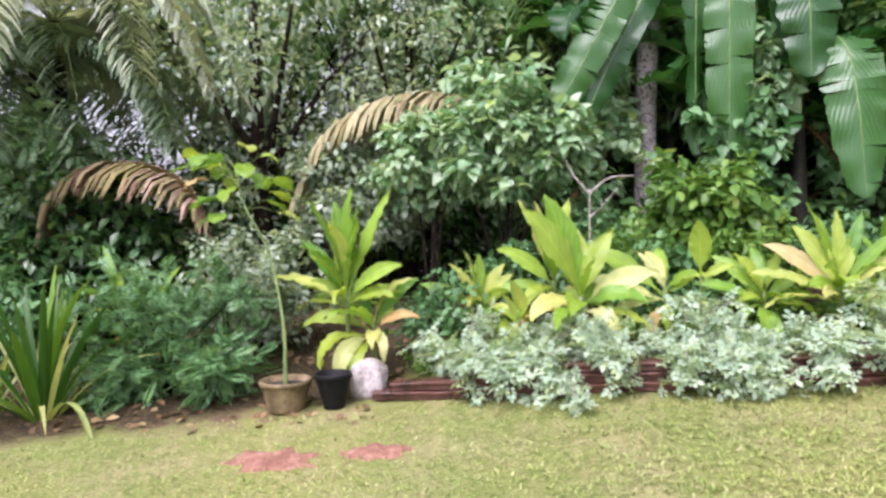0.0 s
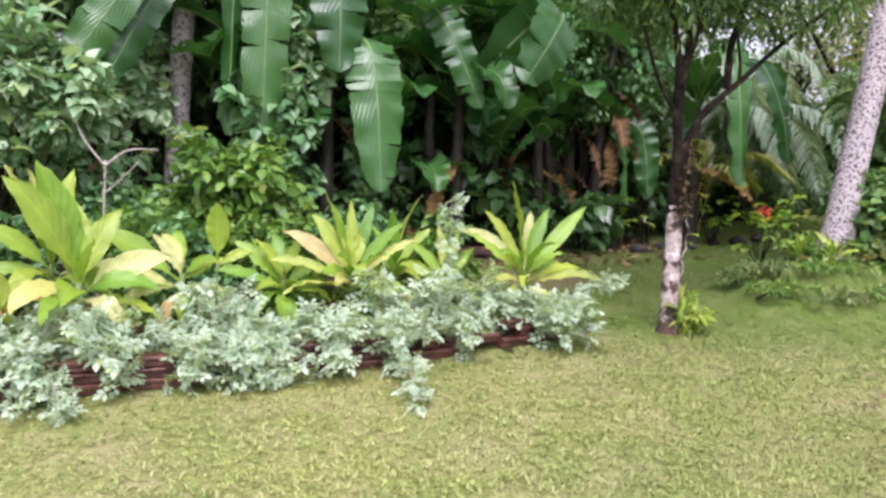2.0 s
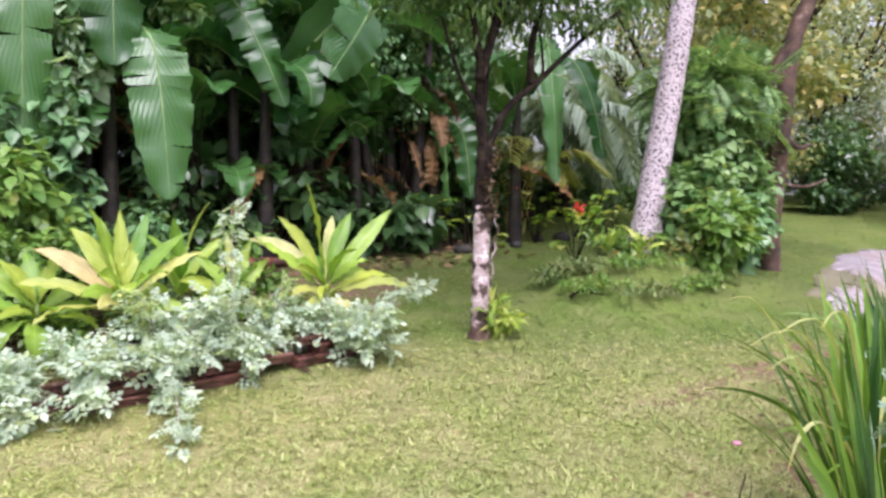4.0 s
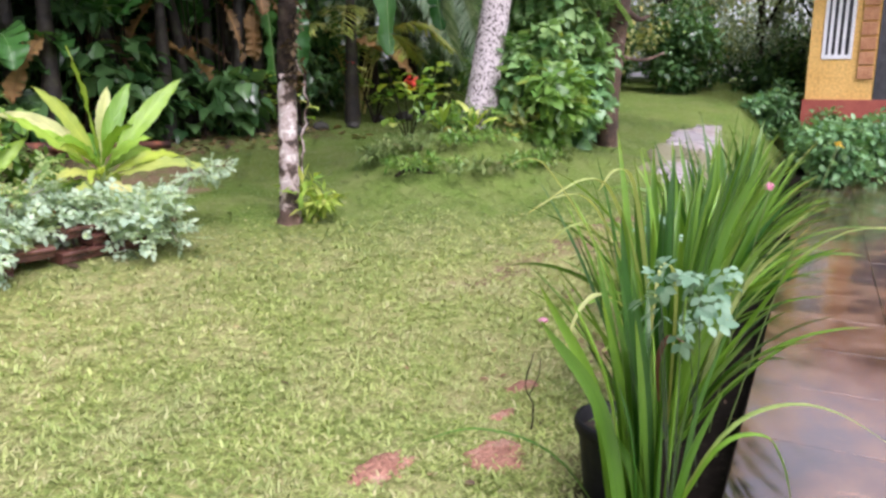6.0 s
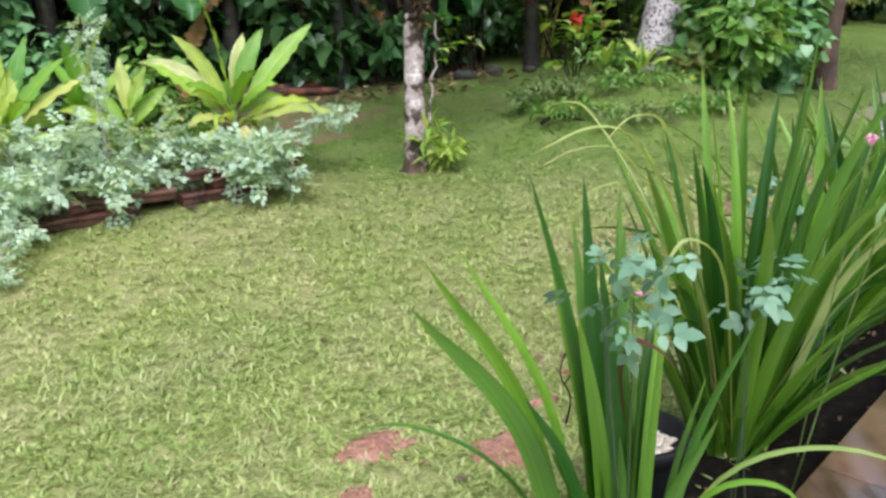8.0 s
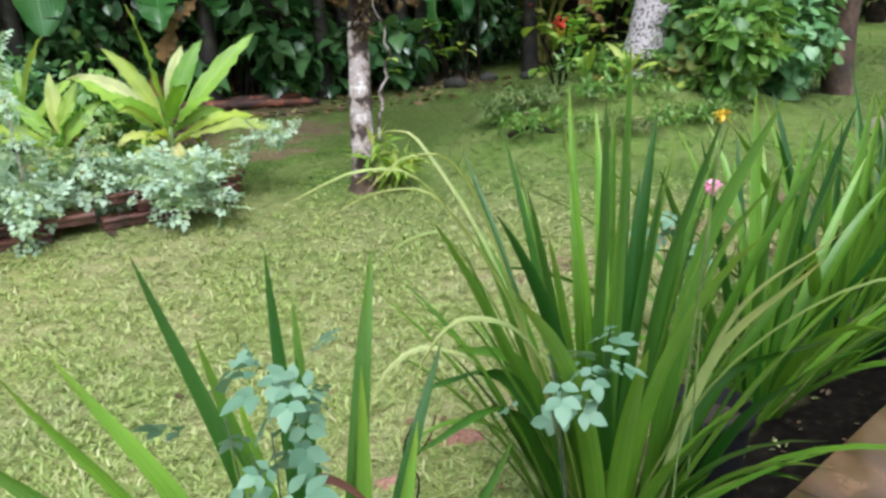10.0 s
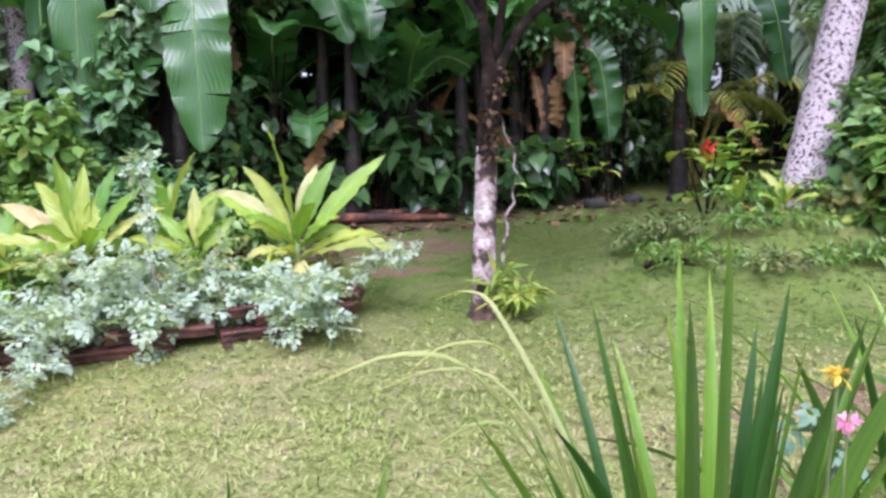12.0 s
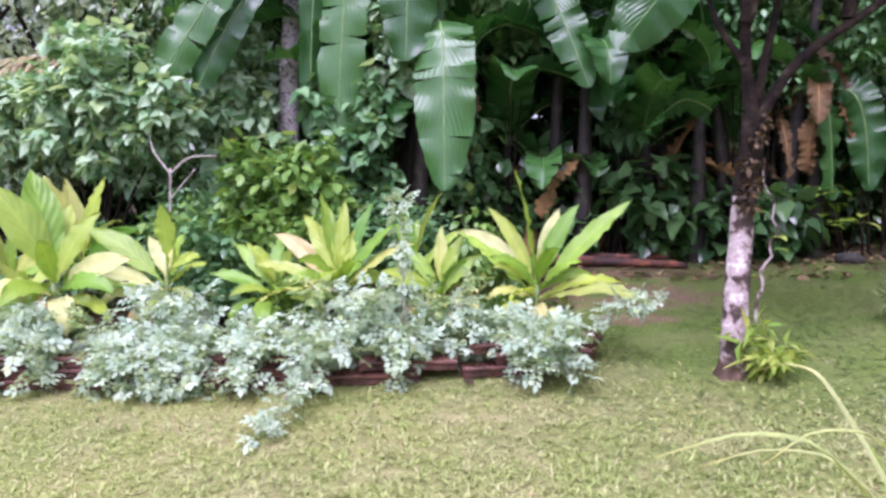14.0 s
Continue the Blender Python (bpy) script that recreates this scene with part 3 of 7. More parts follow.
def pinnate():
    """A feather-like leaf with eight pairs of narrow leaflets and one at the tip."""
    V, T = [], []
    rows = [(0.12 + 0.1 * i, s * 62, 0.34 * math.sin(0.6 + 0.28 * i)) for i in range(8) for s in (-1, 1)] + [(0.88, 0, 0.2)]
    for y, a, s in rows:
        c, sn = math.cos(radians(a)), math.sin(radians(a))
        n = len(V)
        for lx, ly, lz in ((0, 0, 0), (-0.17, 0.5, 0.03), (0, 1, -0.12), (0.17, 0.5, 0.03)):
            V.append((s * (lx * c + ly * sn), y + s * (ly * c - lx * sn), s * lz - 0.16 * y * y))
        T += [(n, n + 2, n + 1), (n, n + 3, n + 2)]
    return np.array(V), np.array(T)


LEAF_PINNATE = pinnate()


def frames(along, normal):
    """Rotation matrices (n,3,3) whose columns are side, along and normal."""
    along = along / np.linalg.norm(along, axis=1, keepdims=True)
    side = np.cross(along, normal)
    side /= np.linalg.norm(side, axis=1, keepdims=True) + 1e-9
    nor = np.cross(side, along)
    return np.stack([side, along, nor], 2)


def scatter(template, places, along, normal, size):
    tv, tf = template
    R = frames(along, normal)
    V = places[:, None] + size[:, None, None] * np.einsum("nij,kj->nki", R, tv)
    Fc = tf[None] + (np.arange(len(places)) * len(tv))[:, None, None]
    return V.reshape(-1, 3), Fc.reshape(-1, tf.shape[1])


def crown(rng, clumps, per, leaf, size, hang=0.3, flat=0.35):
    """Leaves round clump centres (n,4: place and radius): on each clump's skin, pointing outward and down."""
    clumps = np.asarray(clumps, float)
    c = np.repeat(clumps, per, 0)
    d = rng.normal(size=(len(c), 3))
    d /= np.linalg.norm(d, axis=1, keepdims=True)
    r = c[:, 3] * (0.35 + 0.75 * rng.random(len(c)) ** 0.6)
    p = c[:, :3] + d * r[:, None] * (1, 1, 0.8)
    along = d * (1, 1, 0.5) + rng.normal(size=d.shape) * 0.55 - np.array((0, 0, hang))
    nor = d * 0.6 + (0, 0, 1.0) + rng.normal(size=d.shape) * flat
    s = size * rng.uniform(0.6, 1.25, len(c))
    return scatter(leaf, p, along, nor, s)


def blob_clumps(rng, centre, radii, n, r):
    """Uneven clump centres in an ellipsoid, most of them near its skin."""
    d = rng.normal(size=(n, 3))
    d /= np.linalg.norm(d, axis=1, keepdims=True)
    p = np.array(centre) + d * np.array(radii) * (rng.random((n, 1)) ** 0.4)
    return np.c_[p, r * rng.uniform(0.6, 1.35, n)]


def bush(name, label, category, at, radii, n, r, per, leaf, size, material, seed, stems=4, bark=None, hang=0.3, lift=None, group="", stem_r=0.012):
    rng = np.random.default_rng(seed)
    ob = thing(name, label, category, at, group)
    z = radii[2] if lift is None else lift
    cl = blob_clumps(rng, (0, 0, z), radii, n, r)
    cl[:, 2] = np.maximum(cl[:, 2], 0.05)
    part("foliage", mesh_of("foliage", *crown(rng, cl, per, leaf, size, hang), material), ob, kind="stuff")
    for k in range(stems):
        c = cl[rng.integers(len(cl))]
        mid = Vector((c[0] * 0.35, c[1] * 0.35, c[2] * 0.55))
        v, f = tube(spline([(rng.uniform(-.06, .06), rng.uniform(-.06, .06), -0.05), mid, c[:3]], 7), np.linspace(stem_r, stem_r * 0.4, 7), 6)
        part("stem", mesh_of("stem", v, f, bark or DARK_BARK), ob)
    return ob


# ---- the ground ----
def build_ground():
    xs = np.unique(np.r_[np.linspace(-400, -40, 13), np.linspace(-40, -8, 17), np.linspace(-8, 14, 150), np.linspace(14, 40, 20), np.linspace(40, 400, 13)])
    ys = np.unique(np.r_[np.linspace(-400, -40, 13), np.linspace(-40, -4, 13), np.linspace(-4, 12, 120), np.linspace(12, 40, 22), np.linspace(40, 400, 13)])
    X, Y = np.meshgrid(xs, ys)
    Z = gz(X, Y)
    V = np.c_[X.ravel(), Y.ravel(), Z.ravel()]
    i = np.arange(len(xs) * len(ys)).reshape(len(ys), len(xs))
    Fq = np.stack([i[:-1, :-1], i[:-1, 1:], i[1:, 1:], i[1:, :-1]], -1).reshape(-1, 4)
    ob = new("ground", mesh_of("ground", V, Fq, ground_material()))
    tagged(ob, "sloping wet lawn with bare damp soil in the beds", "lawn", kind="structure")


build_ground()


def soil_at(x, y):
    """True where the ground is bare bed or terrace, so that no turf grows."""
    line = np.minimum(5.0 + np.maximum(x - 3.75, 0) * 5.0, 8.1 + np.maximum(x - 7.2, 0) * 6)
    left = (y > 4.5 + 0.3 * (x + 1.2)) & (x < -1.15)
    return (y > line) | left | (from_edge(x, y) < 0.52)


PATCHES = [(-1.66, 3.62, 0.36, 0.17), (-0.97, 3.72, 0.24, 0.13), (4.09, 1.93, 0.13, 0.12), (3.70, 2.13, 0.14, 0.08), (4.35, 2.14, 0.08, 0.03), (4.62, 2.28, 0.1, 0.04), (3.57, 1.92, 0.07, 0.06)]


def wet_path_mask(x, y):
    a = ((x - 10.9) / 1.95) ** 2 + ((y - 5.3 - 0.44 * (x - 10.9)) / 0.62) ** 2
    return a < 0.72 + 0.22 * np.sin(9 * x) * np.sin(11 * y)


def build_grass():
    rng = np.random.default_rng(5)

    def field(n, x0, x1, y0, y1, h, w, mossy):
        x, y = rng.uniform(x0, x1, n), rng.uniform(y0, y1, n)
        keep = ~soil_at(x + rng.normal(0, .12, n), y + rng.normal(0, .12, n)) & ~(wet_path_mask(x, y) & (rng.random(n) < 0.96))
        for cx, cy, a, b in PATCHES:
            keep &= ((x - cx) / a) ** 2 + ((y - cy) / b) ** 2 > rng.uniform(-0.55, 1.15, n)
        for cx, cy, a, b in WORN:
            keep &= ((x - cx) / a) ** 2 + ((y - cy) / b) ** 2 > rng.uniform(0.0, 1.3, n) * (rng.random(n) < 0.6)
        thin = 0.5 + 0.5 * np.sin(x * 1.7 + np.sin(y * 2.1) * 1.3) * np.sin(y * 1.9 + np.sin(x * 1.1))
        keep &= rng.random(n) < 0.62 + 0.38 * thin
        if w < 0.1:
            keep &= rng.random(n) < np.clip((x - x0) / 1.8, 0, 1) * np.clip((x1 - x) / 1.5, 0, 1) * np.clip((y1 - y) / 2.2, 0, 1)
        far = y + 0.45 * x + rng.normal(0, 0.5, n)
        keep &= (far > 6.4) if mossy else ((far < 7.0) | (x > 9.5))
        x, y = x[keep], y[keep]
        a = rng.uniform(0, 2 * np.pi, len(x))
        if w < 0.1:  # tufts: blades that spread from one root
            k = rng.integers(3, 9, len(x))
            x, y = np.repeat(x, k), np.repeat(y, k)
            a = rng.uniform(0, 2 * np.pi, len(x))
            q = 0.022 * rng.random(len(x))
            x, y = x + q * np.cos(a), y + q * np.sin(a)
        p = np.c_[x, y, gz(x, y) + rng.uniform(-0.003, 0.006, len(x))]
        lean = rng.uniform(0.5, 4.5, len(x)) if w < 0.1 else rng.uniform(3.5, 10.0, len(x)) if mossy else rng.uniform(1.6, 7.0, len(x))
        along = np.c_[np.cos(a) * lean, np.sin(a) * lean, np.ones(len(x))]
        nor = np.c_[-np.cos(a), -np.sin(a), lean] + rng.normal(size=(len(x), 3)) * 0.25
        s = h * rng.uniform(0.6, 1.5, len(x))
        tmpl = (np.array([(-w, 0, 0), (w, 0, 0), (w * 0.9, 0.6, 0.03), (-w * 0.9, 0.6, 0.03), (0, 1, -0.12)]), None)
        tv = tmpl[0]
        R = frames(along, nor)
        V = (p[:, None] + s[:, None, None] * np.einsum("nij,kj->nki", R, tv)).reshape(-1, 3)
        k = (np.arange(len(x)) * 5)[:, None]
        T = np.concatenate([k + (0, 1, 2), k + (0, 2, 3), k + (3, 2, 4)])
        return V, T

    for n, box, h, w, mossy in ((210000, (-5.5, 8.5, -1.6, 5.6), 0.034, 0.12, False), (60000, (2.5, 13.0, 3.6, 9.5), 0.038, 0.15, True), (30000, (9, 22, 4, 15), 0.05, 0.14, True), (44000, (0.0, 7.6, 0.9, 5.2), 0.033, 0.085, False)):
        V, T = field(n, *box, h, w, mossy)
        ob = new("grass", mesh_of("grass", V, T, GRASS_MOSS_SHADED if mossy else GRASS))
        tagged(ob, "short wet lawn grass with dry yellow flecks", "grass", kind="stuff")


build_grass()


def build_patches():
    rng = np.random.default_rng(11)
    for cx, cy, a, b in PATCHES:
        n, rings = 22, 4
        V, Fq = [], []
        wob = 1 + rng.uniform(-0.3, 0.3, n)
        for r in range(rings + 1):
            for k in range(n):
                w = 2 * math.pi * k / n
                f = (0.02 + r / rings) * wob[k]
                x, y = cx + a * f * math.cos(w), cy + b * f * math.sin(w)
                V.append((x, y, float(gz(x, y)) + 0.014 * (1 - (r / rings) ** 3) + rng.uniform(0, 0.006) - (0.008 if r == rings else 0)))
        for r in range(rings):
            for k in range(n):
                Fq.append((r * n + k, r * n + (k + 1) % n, (r + 1) * n + (k + 1) % n, (r + 1) * n + k))
        ob = new("bare_earth_patch", mesh_of("bare_earth_patch", V, Fq, RED_SOIL))
        tagged(ob, "patch of bare crumbly red earth in the lawn", "soil", "bare patches in the lawn")


build_patches()


def wet_sheet(name, label, cx, cy, a, b, up, material, seed):
    """A thin uneven sheet on the ground, drawn out along the drive."""
    V, Fq = [], []
    for j in range(10):
        for i in range(96):
            w, f = 2 * math.pi * i / 96, (j + 0.05) / 9
            f2 = f * (1 + 0.16 * math.sin(3 * w + seed) + 0.10 * math.sin(7 * w + 2 * seed) + 0.06 * math.sin(13 * w) + 0.05 * math.sin(23 * w + seed) + 0.03 * math.sin(37 * w))
            x = cx + a * f2 * math.cos(w)
            y = cy + 0.44 * (x - cx) + b * f2 * math.sin(w)
            V.append((x, y, float(gz(x, y)) + up - 0.07 * f ** 30))
    for j in range(9):
        for i in range(96):
            Fq.append((j * 96 + i, j * 96 + (i + 1) % 96, (j + 1) * 96 + (i + 1) % 96, (j + 1) * 96 + i))
    ob = new(name, mesh_of(name, V, Fq, material))
    tagged(ob, label, "path", kind="structure")


wet_sheet("muddy_drive", "worn brown muddy drive between the lawns", 10.9, 5.3, 1.9, 0.5, 0.018, MUD, 1.0)
wet_sheet("wet_path", "wet stretch of the drive, the sky's pale reflection put into its colour", 11.9, 5.8, 1.3, 0.40, 0.026, WET_PATH, 2.0)
wet_sheet("wet_path", "wet stretch of the drive, the sky's pale reflection put into its colour", 9.5, 4.6, 0.7, 0.22, 0.026, WET_PATH, 3.5)


# ---- the terrace ----
def build_terrace():
    ax = Vector((1, EDGE_SLOPE, 0)).normalized()
    out = Vector((-EDGE_SLOPE, 1, 0)).normalized()
    origin = Vector((EDGE_X, EDGE_Y, 0))
    bm = bmesh.new()
    bmesh.ops.create_cube(bm, size=1)
    bmesh.ops.scale(bm, vec=(22, 4.6, 0.5), verts=bm.verts)
    bmesh.ops.bevel(bm, geom=bm.edges[:], offset=0.015, segments=2, affect="EDGES")
    slab = new("terrace", bm_mesh("terrace", bm, GROUT))
    ang = math.atan2(EDGE_SLOPE, 1)
    slab.matrix_world = Matrix.Translation(origin + ax * 1.0 - out * 2.315 + Vector((0, 0, TERRACE_Z - 0.262))) @ Matrix.Rotation(ang, 4, "Z")
    tagged(slab, "rain-wet terrace paved with reddish stone slabs", "terrace", kind="structure")
    rng = np.random.default_rng(21)
    meshes = []
    for k in range(6):
        bm = bmesh.new()
        bmesh.ops.create_cube(bm, size=1)
        for v in bm.verts:
            v.co.x *= 0.592
            v.co.y *= 0.592
            v.co.z *= 0.03
            if v.co.z > 0:
                v.co.z += rng.uniform(-0.0012, 0.0012)
        bmesh.ops.bevel(bm, geom=[e for e in bm.edges if e.verts[0].co.z > 0 and e.verts[1].co.z > 0], offset=0.0012, segments=1, affect="EDGES")
        meshes.append(bm_mesh("paving_slab", bm, PAVING))
    for i in range(-18, 19):
        for j in range(7):
            p = Vector((i * 0.597 - 0.3, 1.995 - j * 0.597, 0.25))
            ob = new("paving_slab", meshes[int(rng.integers(6))])
            ob.parent = slab
            ob.matrix_local = Matrix.Translation((p.x, p.y, p.z)) @ Matrix.Rotation(math.pi / 2 * int(rng.integers(4)), 4, "Z")


build_terrace()


# ---- long-leaved lilies along the terrace ----
def lily(at, n, height, seed, label, spread=1.0, pale=0.06, base=0.09, width=(0.010, 0.0165), bow=1.0, heavy=0.12, fill=0, lean=0):
    rng = np.random.default_rng(seed)
    ob = thing("strap_leaf_lily", label, "plant", at, "lilies along the terrace")
    for k in range(n):
        a = 2 * math.pi * (k + rng.uniform(-.4, .4)) / n * 3.0
        u = (k + 0.5) / n
        L = height * rng.uniform(0.82, 1.12) * (1 - 0.42 * u * rng.random())
        lift = 89 - spread * (4 + 34 * u ** 1.3) + rng.uniform(-4, 4)
        droop = 8 + 48 * u ** 2.4 * rng.uniform(0.4, 1.6)
        if rng.random() < heavy and u > 0.5:
            droop += 65
            lift -= 6
        if rng.random() < 0.22:
            droop += rng.uniform(15, 45)
        old = rng.random() < pale and u > 0.45
        V, Fq, UV = blade(L, rng.uniform(*width) * (0.6 if old else 1), lift, droop * bow, "strap", 0.45, 12, rng.uniform(-50, 50), bend=rng.uniform(-18, 18), rng=rng)
        me = mesh_of("leaf", V, Fq, LILY_PALE if old else LILY, True, UV)
        r = base * math.sqrt(u)
        m = Matrix.Translation((r * math.sin(a), r * math.cos(a), -0.03)) @ Matrix.Rotation(-a, 4, "Z")
        part("leaf", me, ob, "pale yellowing leaf" if old else "", m=m)
    for k in range(fill):
        a, r = rng.uniform(0, 6.28), base * rng.uniform(0.2, 1.2)
        V, Fq, UV = blade(height * rng.uniform(0.3, 0.62), rng.uniform(*width) * 0.85, rng.uniform(62, 88), rng.uniform(5, 40), "strap", 0.45, 7, rng.uniform(-40, 40), rng=rng)
        part("leaf", mesh_of("leaf", V, Fq, LILY, True, UV), ob, m=Matrix.Translation((r * math.sin(a), r * math.cos(a), -0.03)) @ Matrix.Rotation(-a, 4, "Z"))
    for k in range(lean):  # leaves that reach out over the paving
        a, along = radians(156) + rng.uniform(-0.55, 0.55), rng.uniform(-0.3, 0.3)
        V, Fq, UV = blade(height * rng.uniform(0.45, 0.8), rng.uniform(*width) * 0.9, rng.uniform(46, 72), rng.uniform(15, 60), "strap", 0.45, 9, rng.uniform(-40, 40), rng=rng)
        part("leaf", mesh_of("leaf", V, Fq, LILY, True, UV), ob, m=Matrix.Translation((along * 0.92 + 0.04, along * 0.4 - 0.08, -0.03)) @ Matrix.Rotation(-a, 4, "Z"))
    return ob


LL = "clump of tall dark green strap-leaved lily beside the terrace"
STRAP = (0.018, 0.030)
big = lily(g3(4.81, 1.69), 46, 1.2, 102, "large clump of strap-leaved lily with some pale bent leaves", 0.64, 0.0, 0.11, STRAP, 0.8, 0.0, 14, 9)


def arching(ob, points, width, material, label, side):
    """One more leaf on a clump, along given points."""
    o = ob.matrix_world.translation
    V, Fq, UV = blade(1, width, 0, 0, "strap", 0.4, 16, path=[Vector(p) - o for p in points], side_to=side)
    part("leaf", mesh_of("leaf", V, Fq, material, True, UV), ob, label)


PALE = "pale arching leaf"
arching(big, ((4.74, 1.66, 0.5), (4.60, 1.70, 1.05), (4.42, 1.76, 1.40), (4.28, 1.80, 1.45), (4.13, 1.84, 1.39)), 0.012, LILY_PALE, PALE, (0.3, 1, 0))
arching(big, ((4.72, 1.64, 0.5), (4.58, 1.70, 1.0), (4.44, 1.77, 1.30), (4.36, 1.81, 1.33), (4.27, 1.85, 1.27)), 0.010, LILY_PALE, PALE, (0, 1, 0.2))
arching(big, ((4.72, 1.64, 0.5), (4.56, 1.64, 1.1), (4.35, 1.63, 1.46), (4.2, 1.63, 1.53), (4.02, 1.65, 1.47)), 0.013, LILY_PALE, PALE, (0, 1, 0.2))
arching(big, ((4.72, 1.62, 0.5), (4.55, 1.6, 1.1), (4.40, 1.58, 1.5), (4.28, 1.57, 1.56), (4.18, 1.56, 1.5)), 0.011, LILY_PALE, PALE, (0, 1, 0))
arching(big, ((4.74, 1.6, 0.5), (4.52, 1.62, 0.95), (4.34, 1.64, 1.10), (4.22, 1.65, 1.06), (4.16, 1.66, 0.92)), 0.014, LILY_PALE, PALE, (0, 1, 0.2))
arching(big, ((4.72, 1.6, 0.45), (4.5, 1.58, 0.85), (4.36, 1.56, 0.95), (4.22, 1.55, 0.93)), 0.015, LILY, "", (0, 1, 0))
arching(big, ((4.8, 1.6, 0.5), (4.9, 1.4, 1.0), (5.0, 1.15, 1.3), (5.08, 0.95, 1.36), (5.15, 0.75, 1.3)), 0.013, LILY_PALE, PALE, (1, 0.4, 0))
arching(big, ((4.72, 1.6, 0.45), (4.66, 1.48, 1.1), (4.6, 1.36, 1.45), (4.56, 1.29, 1.68)), 0.018, LILY, "", (1, 0.2, 0))
arching(big, ((4.76, 1.6, 0.45), (4.72, 1.5, 1.1), (4.67, 1.4, 1.5), (4.64, 1.34, 1.78)), 0.016, LILY, "", (1, 0.2, 0))
arching(big, ((4.74, 1.68, 0.5), (4.6, 1.85, 1.15), (4.45, 2.0, 1.5), (4.38, 2.06, 1.56), (4.3, 2.11, 1.53)), 0.012, LILY_PALE, PALE, (0.7, 0.7, 0))
arching(big, ((4.72, 1.58, 0.5), (4.52, 1.46, 1.1), (4.34, 1.39, 1.26), (4.22, 1.34, 1.22), (4.14, 1.3, 1.06)), 0.013, LILY_PALE, "yellowing bent leaf", (0.4, 0.9, 0))
arching(big, ((4.70, 1.6, 0.45), (4.5, 1.54, 0.9), (4.36, 1.5, 1.15), (4.25, 1.46, 1.26)), 0.014, LILY, "", (0.4, 0.9, 0))
arching(big, ((4.71, 1.58, 0.45), (4.54, 1.5, 0.9), (4.4, 1.44, 1.15), (4.31, 1.4, 1.28)), 0.014, LILY, "", (0.4, 0.9, 0))
rB = np.random.default_rng(46)
for tip, wd, mat in (((5.08, 1.42, 1.65), 0.024, LILY), ((4.92, 1.42, 1.62), 0.026, LILY), ((5.02, 1.22, 1.34), 0.016, LILY_PALE), ((5.16, 1.30, 1.37), 0.02, LILY_PALE), ((4.36, 1.60, 1.12), 0.02, LILY),
                     ((4.22, 1.50, 1.08), 0.022, LILY), ((4.20, 1.42, 0.98), 0.022, LILY), ((5.2, 1.5, 1.5), 0.024, LILY), ((5.1, 1.25, 1.15), 0.022, LILY)):
    b0 = Vector((4.81 + (tip[0] - 4.8) * 0.2 + rB.uniform(-.02, .02), 1.69 + (tip[1] - 1.69) * 0.2, 0.40))
    t0 = Vector(tip)
    mid = b0.lerp(t0, 0.55) + Vector((0, 0, 0.06 + 0.35 * abs(t0.x - b0.x))) - Vector((t0.x - b0.x, t0.y - b0.y, 0)) * 0.14
    w0 = rB.uniform(-0.6, 0.6)
    arching(big, (b0, mid, t0), wd, mat, PALE if mat is LILY_PALE else "", (math.cos(w0), math.sin(w0), 0))
near = thing("strap_leaf_lily", "small clump of upright strap-leaved lily at the terrace's edge", "plant", g3(3.99, 1.17), "lilies along the terrace")
rA = np.random.default_rng(44)
TIPS = ((3.51, 1.20, 1.28), (3.56, 1.25, 1.35), (3.63, 1.25, 1.37), (3.76, 1.20, 1.52), (3.83, 1.25, 1.37), (3.95, 1.30, 1.48), (4.06, 1.20, 1.21), (3.88, 1.30, 1.25), (3.97, 1.30, 1.17), (4.30, 1.12, 1.16), (4.20, 1.34, 1.10), (3.70, 1.10, 1.10), (4.02, 1.2, 1.02), (4.14, 1.05, 0.98), (3.82, 1.2, 0.9), (4.12, 1.38, 1.34), (4.24, 1.2, 1.0), (4.0, 1.42, 1.36), (4.28, 1.42, 1.22), (4.16, 1.46, 1.42), (3.90, 1.22, 1.12), (3.98, 1.27, 1.30), (4.08, 1.26, 1.06), (3.86, 1.17, 1.22), (4.06, 1.14, 1.32), (3.94, 1.12, 0.95))
for i, tip in enumerate(TIPS):
    b = g3(3.99 + (tip[0] - 3.95) * 0.16 + rA.uniform(-.02, .02), 1.17 + (tip[1] - 1.18) * 0.2 + rA.uniform(-.02, .02), -0.03)
    t = Vector(tip)
    mid = b.lerp(t, 0.5) + Vector((0, 0, 0.05 + 0.25 * abs(t.x - b.x))) - Vector((t.x - b.x, t.y - b.y, 0)) * 0.12
    a = rA.uniform(-0.7, 0.7)
    arching(near, (b, mid, t), rA.uniform(0.019, 0.029), LILY, "", (math.cos(a), math.sin(a), 0))
arching(near, ((3.98, 1.16, 0.95), (3.96, 1.16, 1.08), (3.98, 1.14, 1.15), (4.03, 1.12, 1.13), (4.07, 1.1, 1.08)), 0.012, LITTER_RED, "curled rust-brown dead leaf", (0.3, 0.9, 0.3))
arching(near, ((4.03, 1.16, 0.5), (4.16, 1.06, 0.82), (4.34, 0.98, 0.90), (4.52, 0.88, 0.86), (4.70, 0.74, 0.72)), 0.013, LILY_PALE, PALE, (0.6, 0.8, 0))
arching(near, ((4.02, 1.15, 0.5), (4.12, 1.05, 0.80), (4.24, 0.97, 0.84), (4.31, 0.93, 0.74), (4.33, 0.9, 0.60)), 0.014, LILY, "", (0.6, 0.8, 0))
arching(near, ((3.96, 1.2, 0.4), (3.8, 1.36, 0.74), (3.62, 1.52, 0.84), (3.45, 1.64, 0.80)), 0.012, LILY, "", (0.6, 0.8, 0))
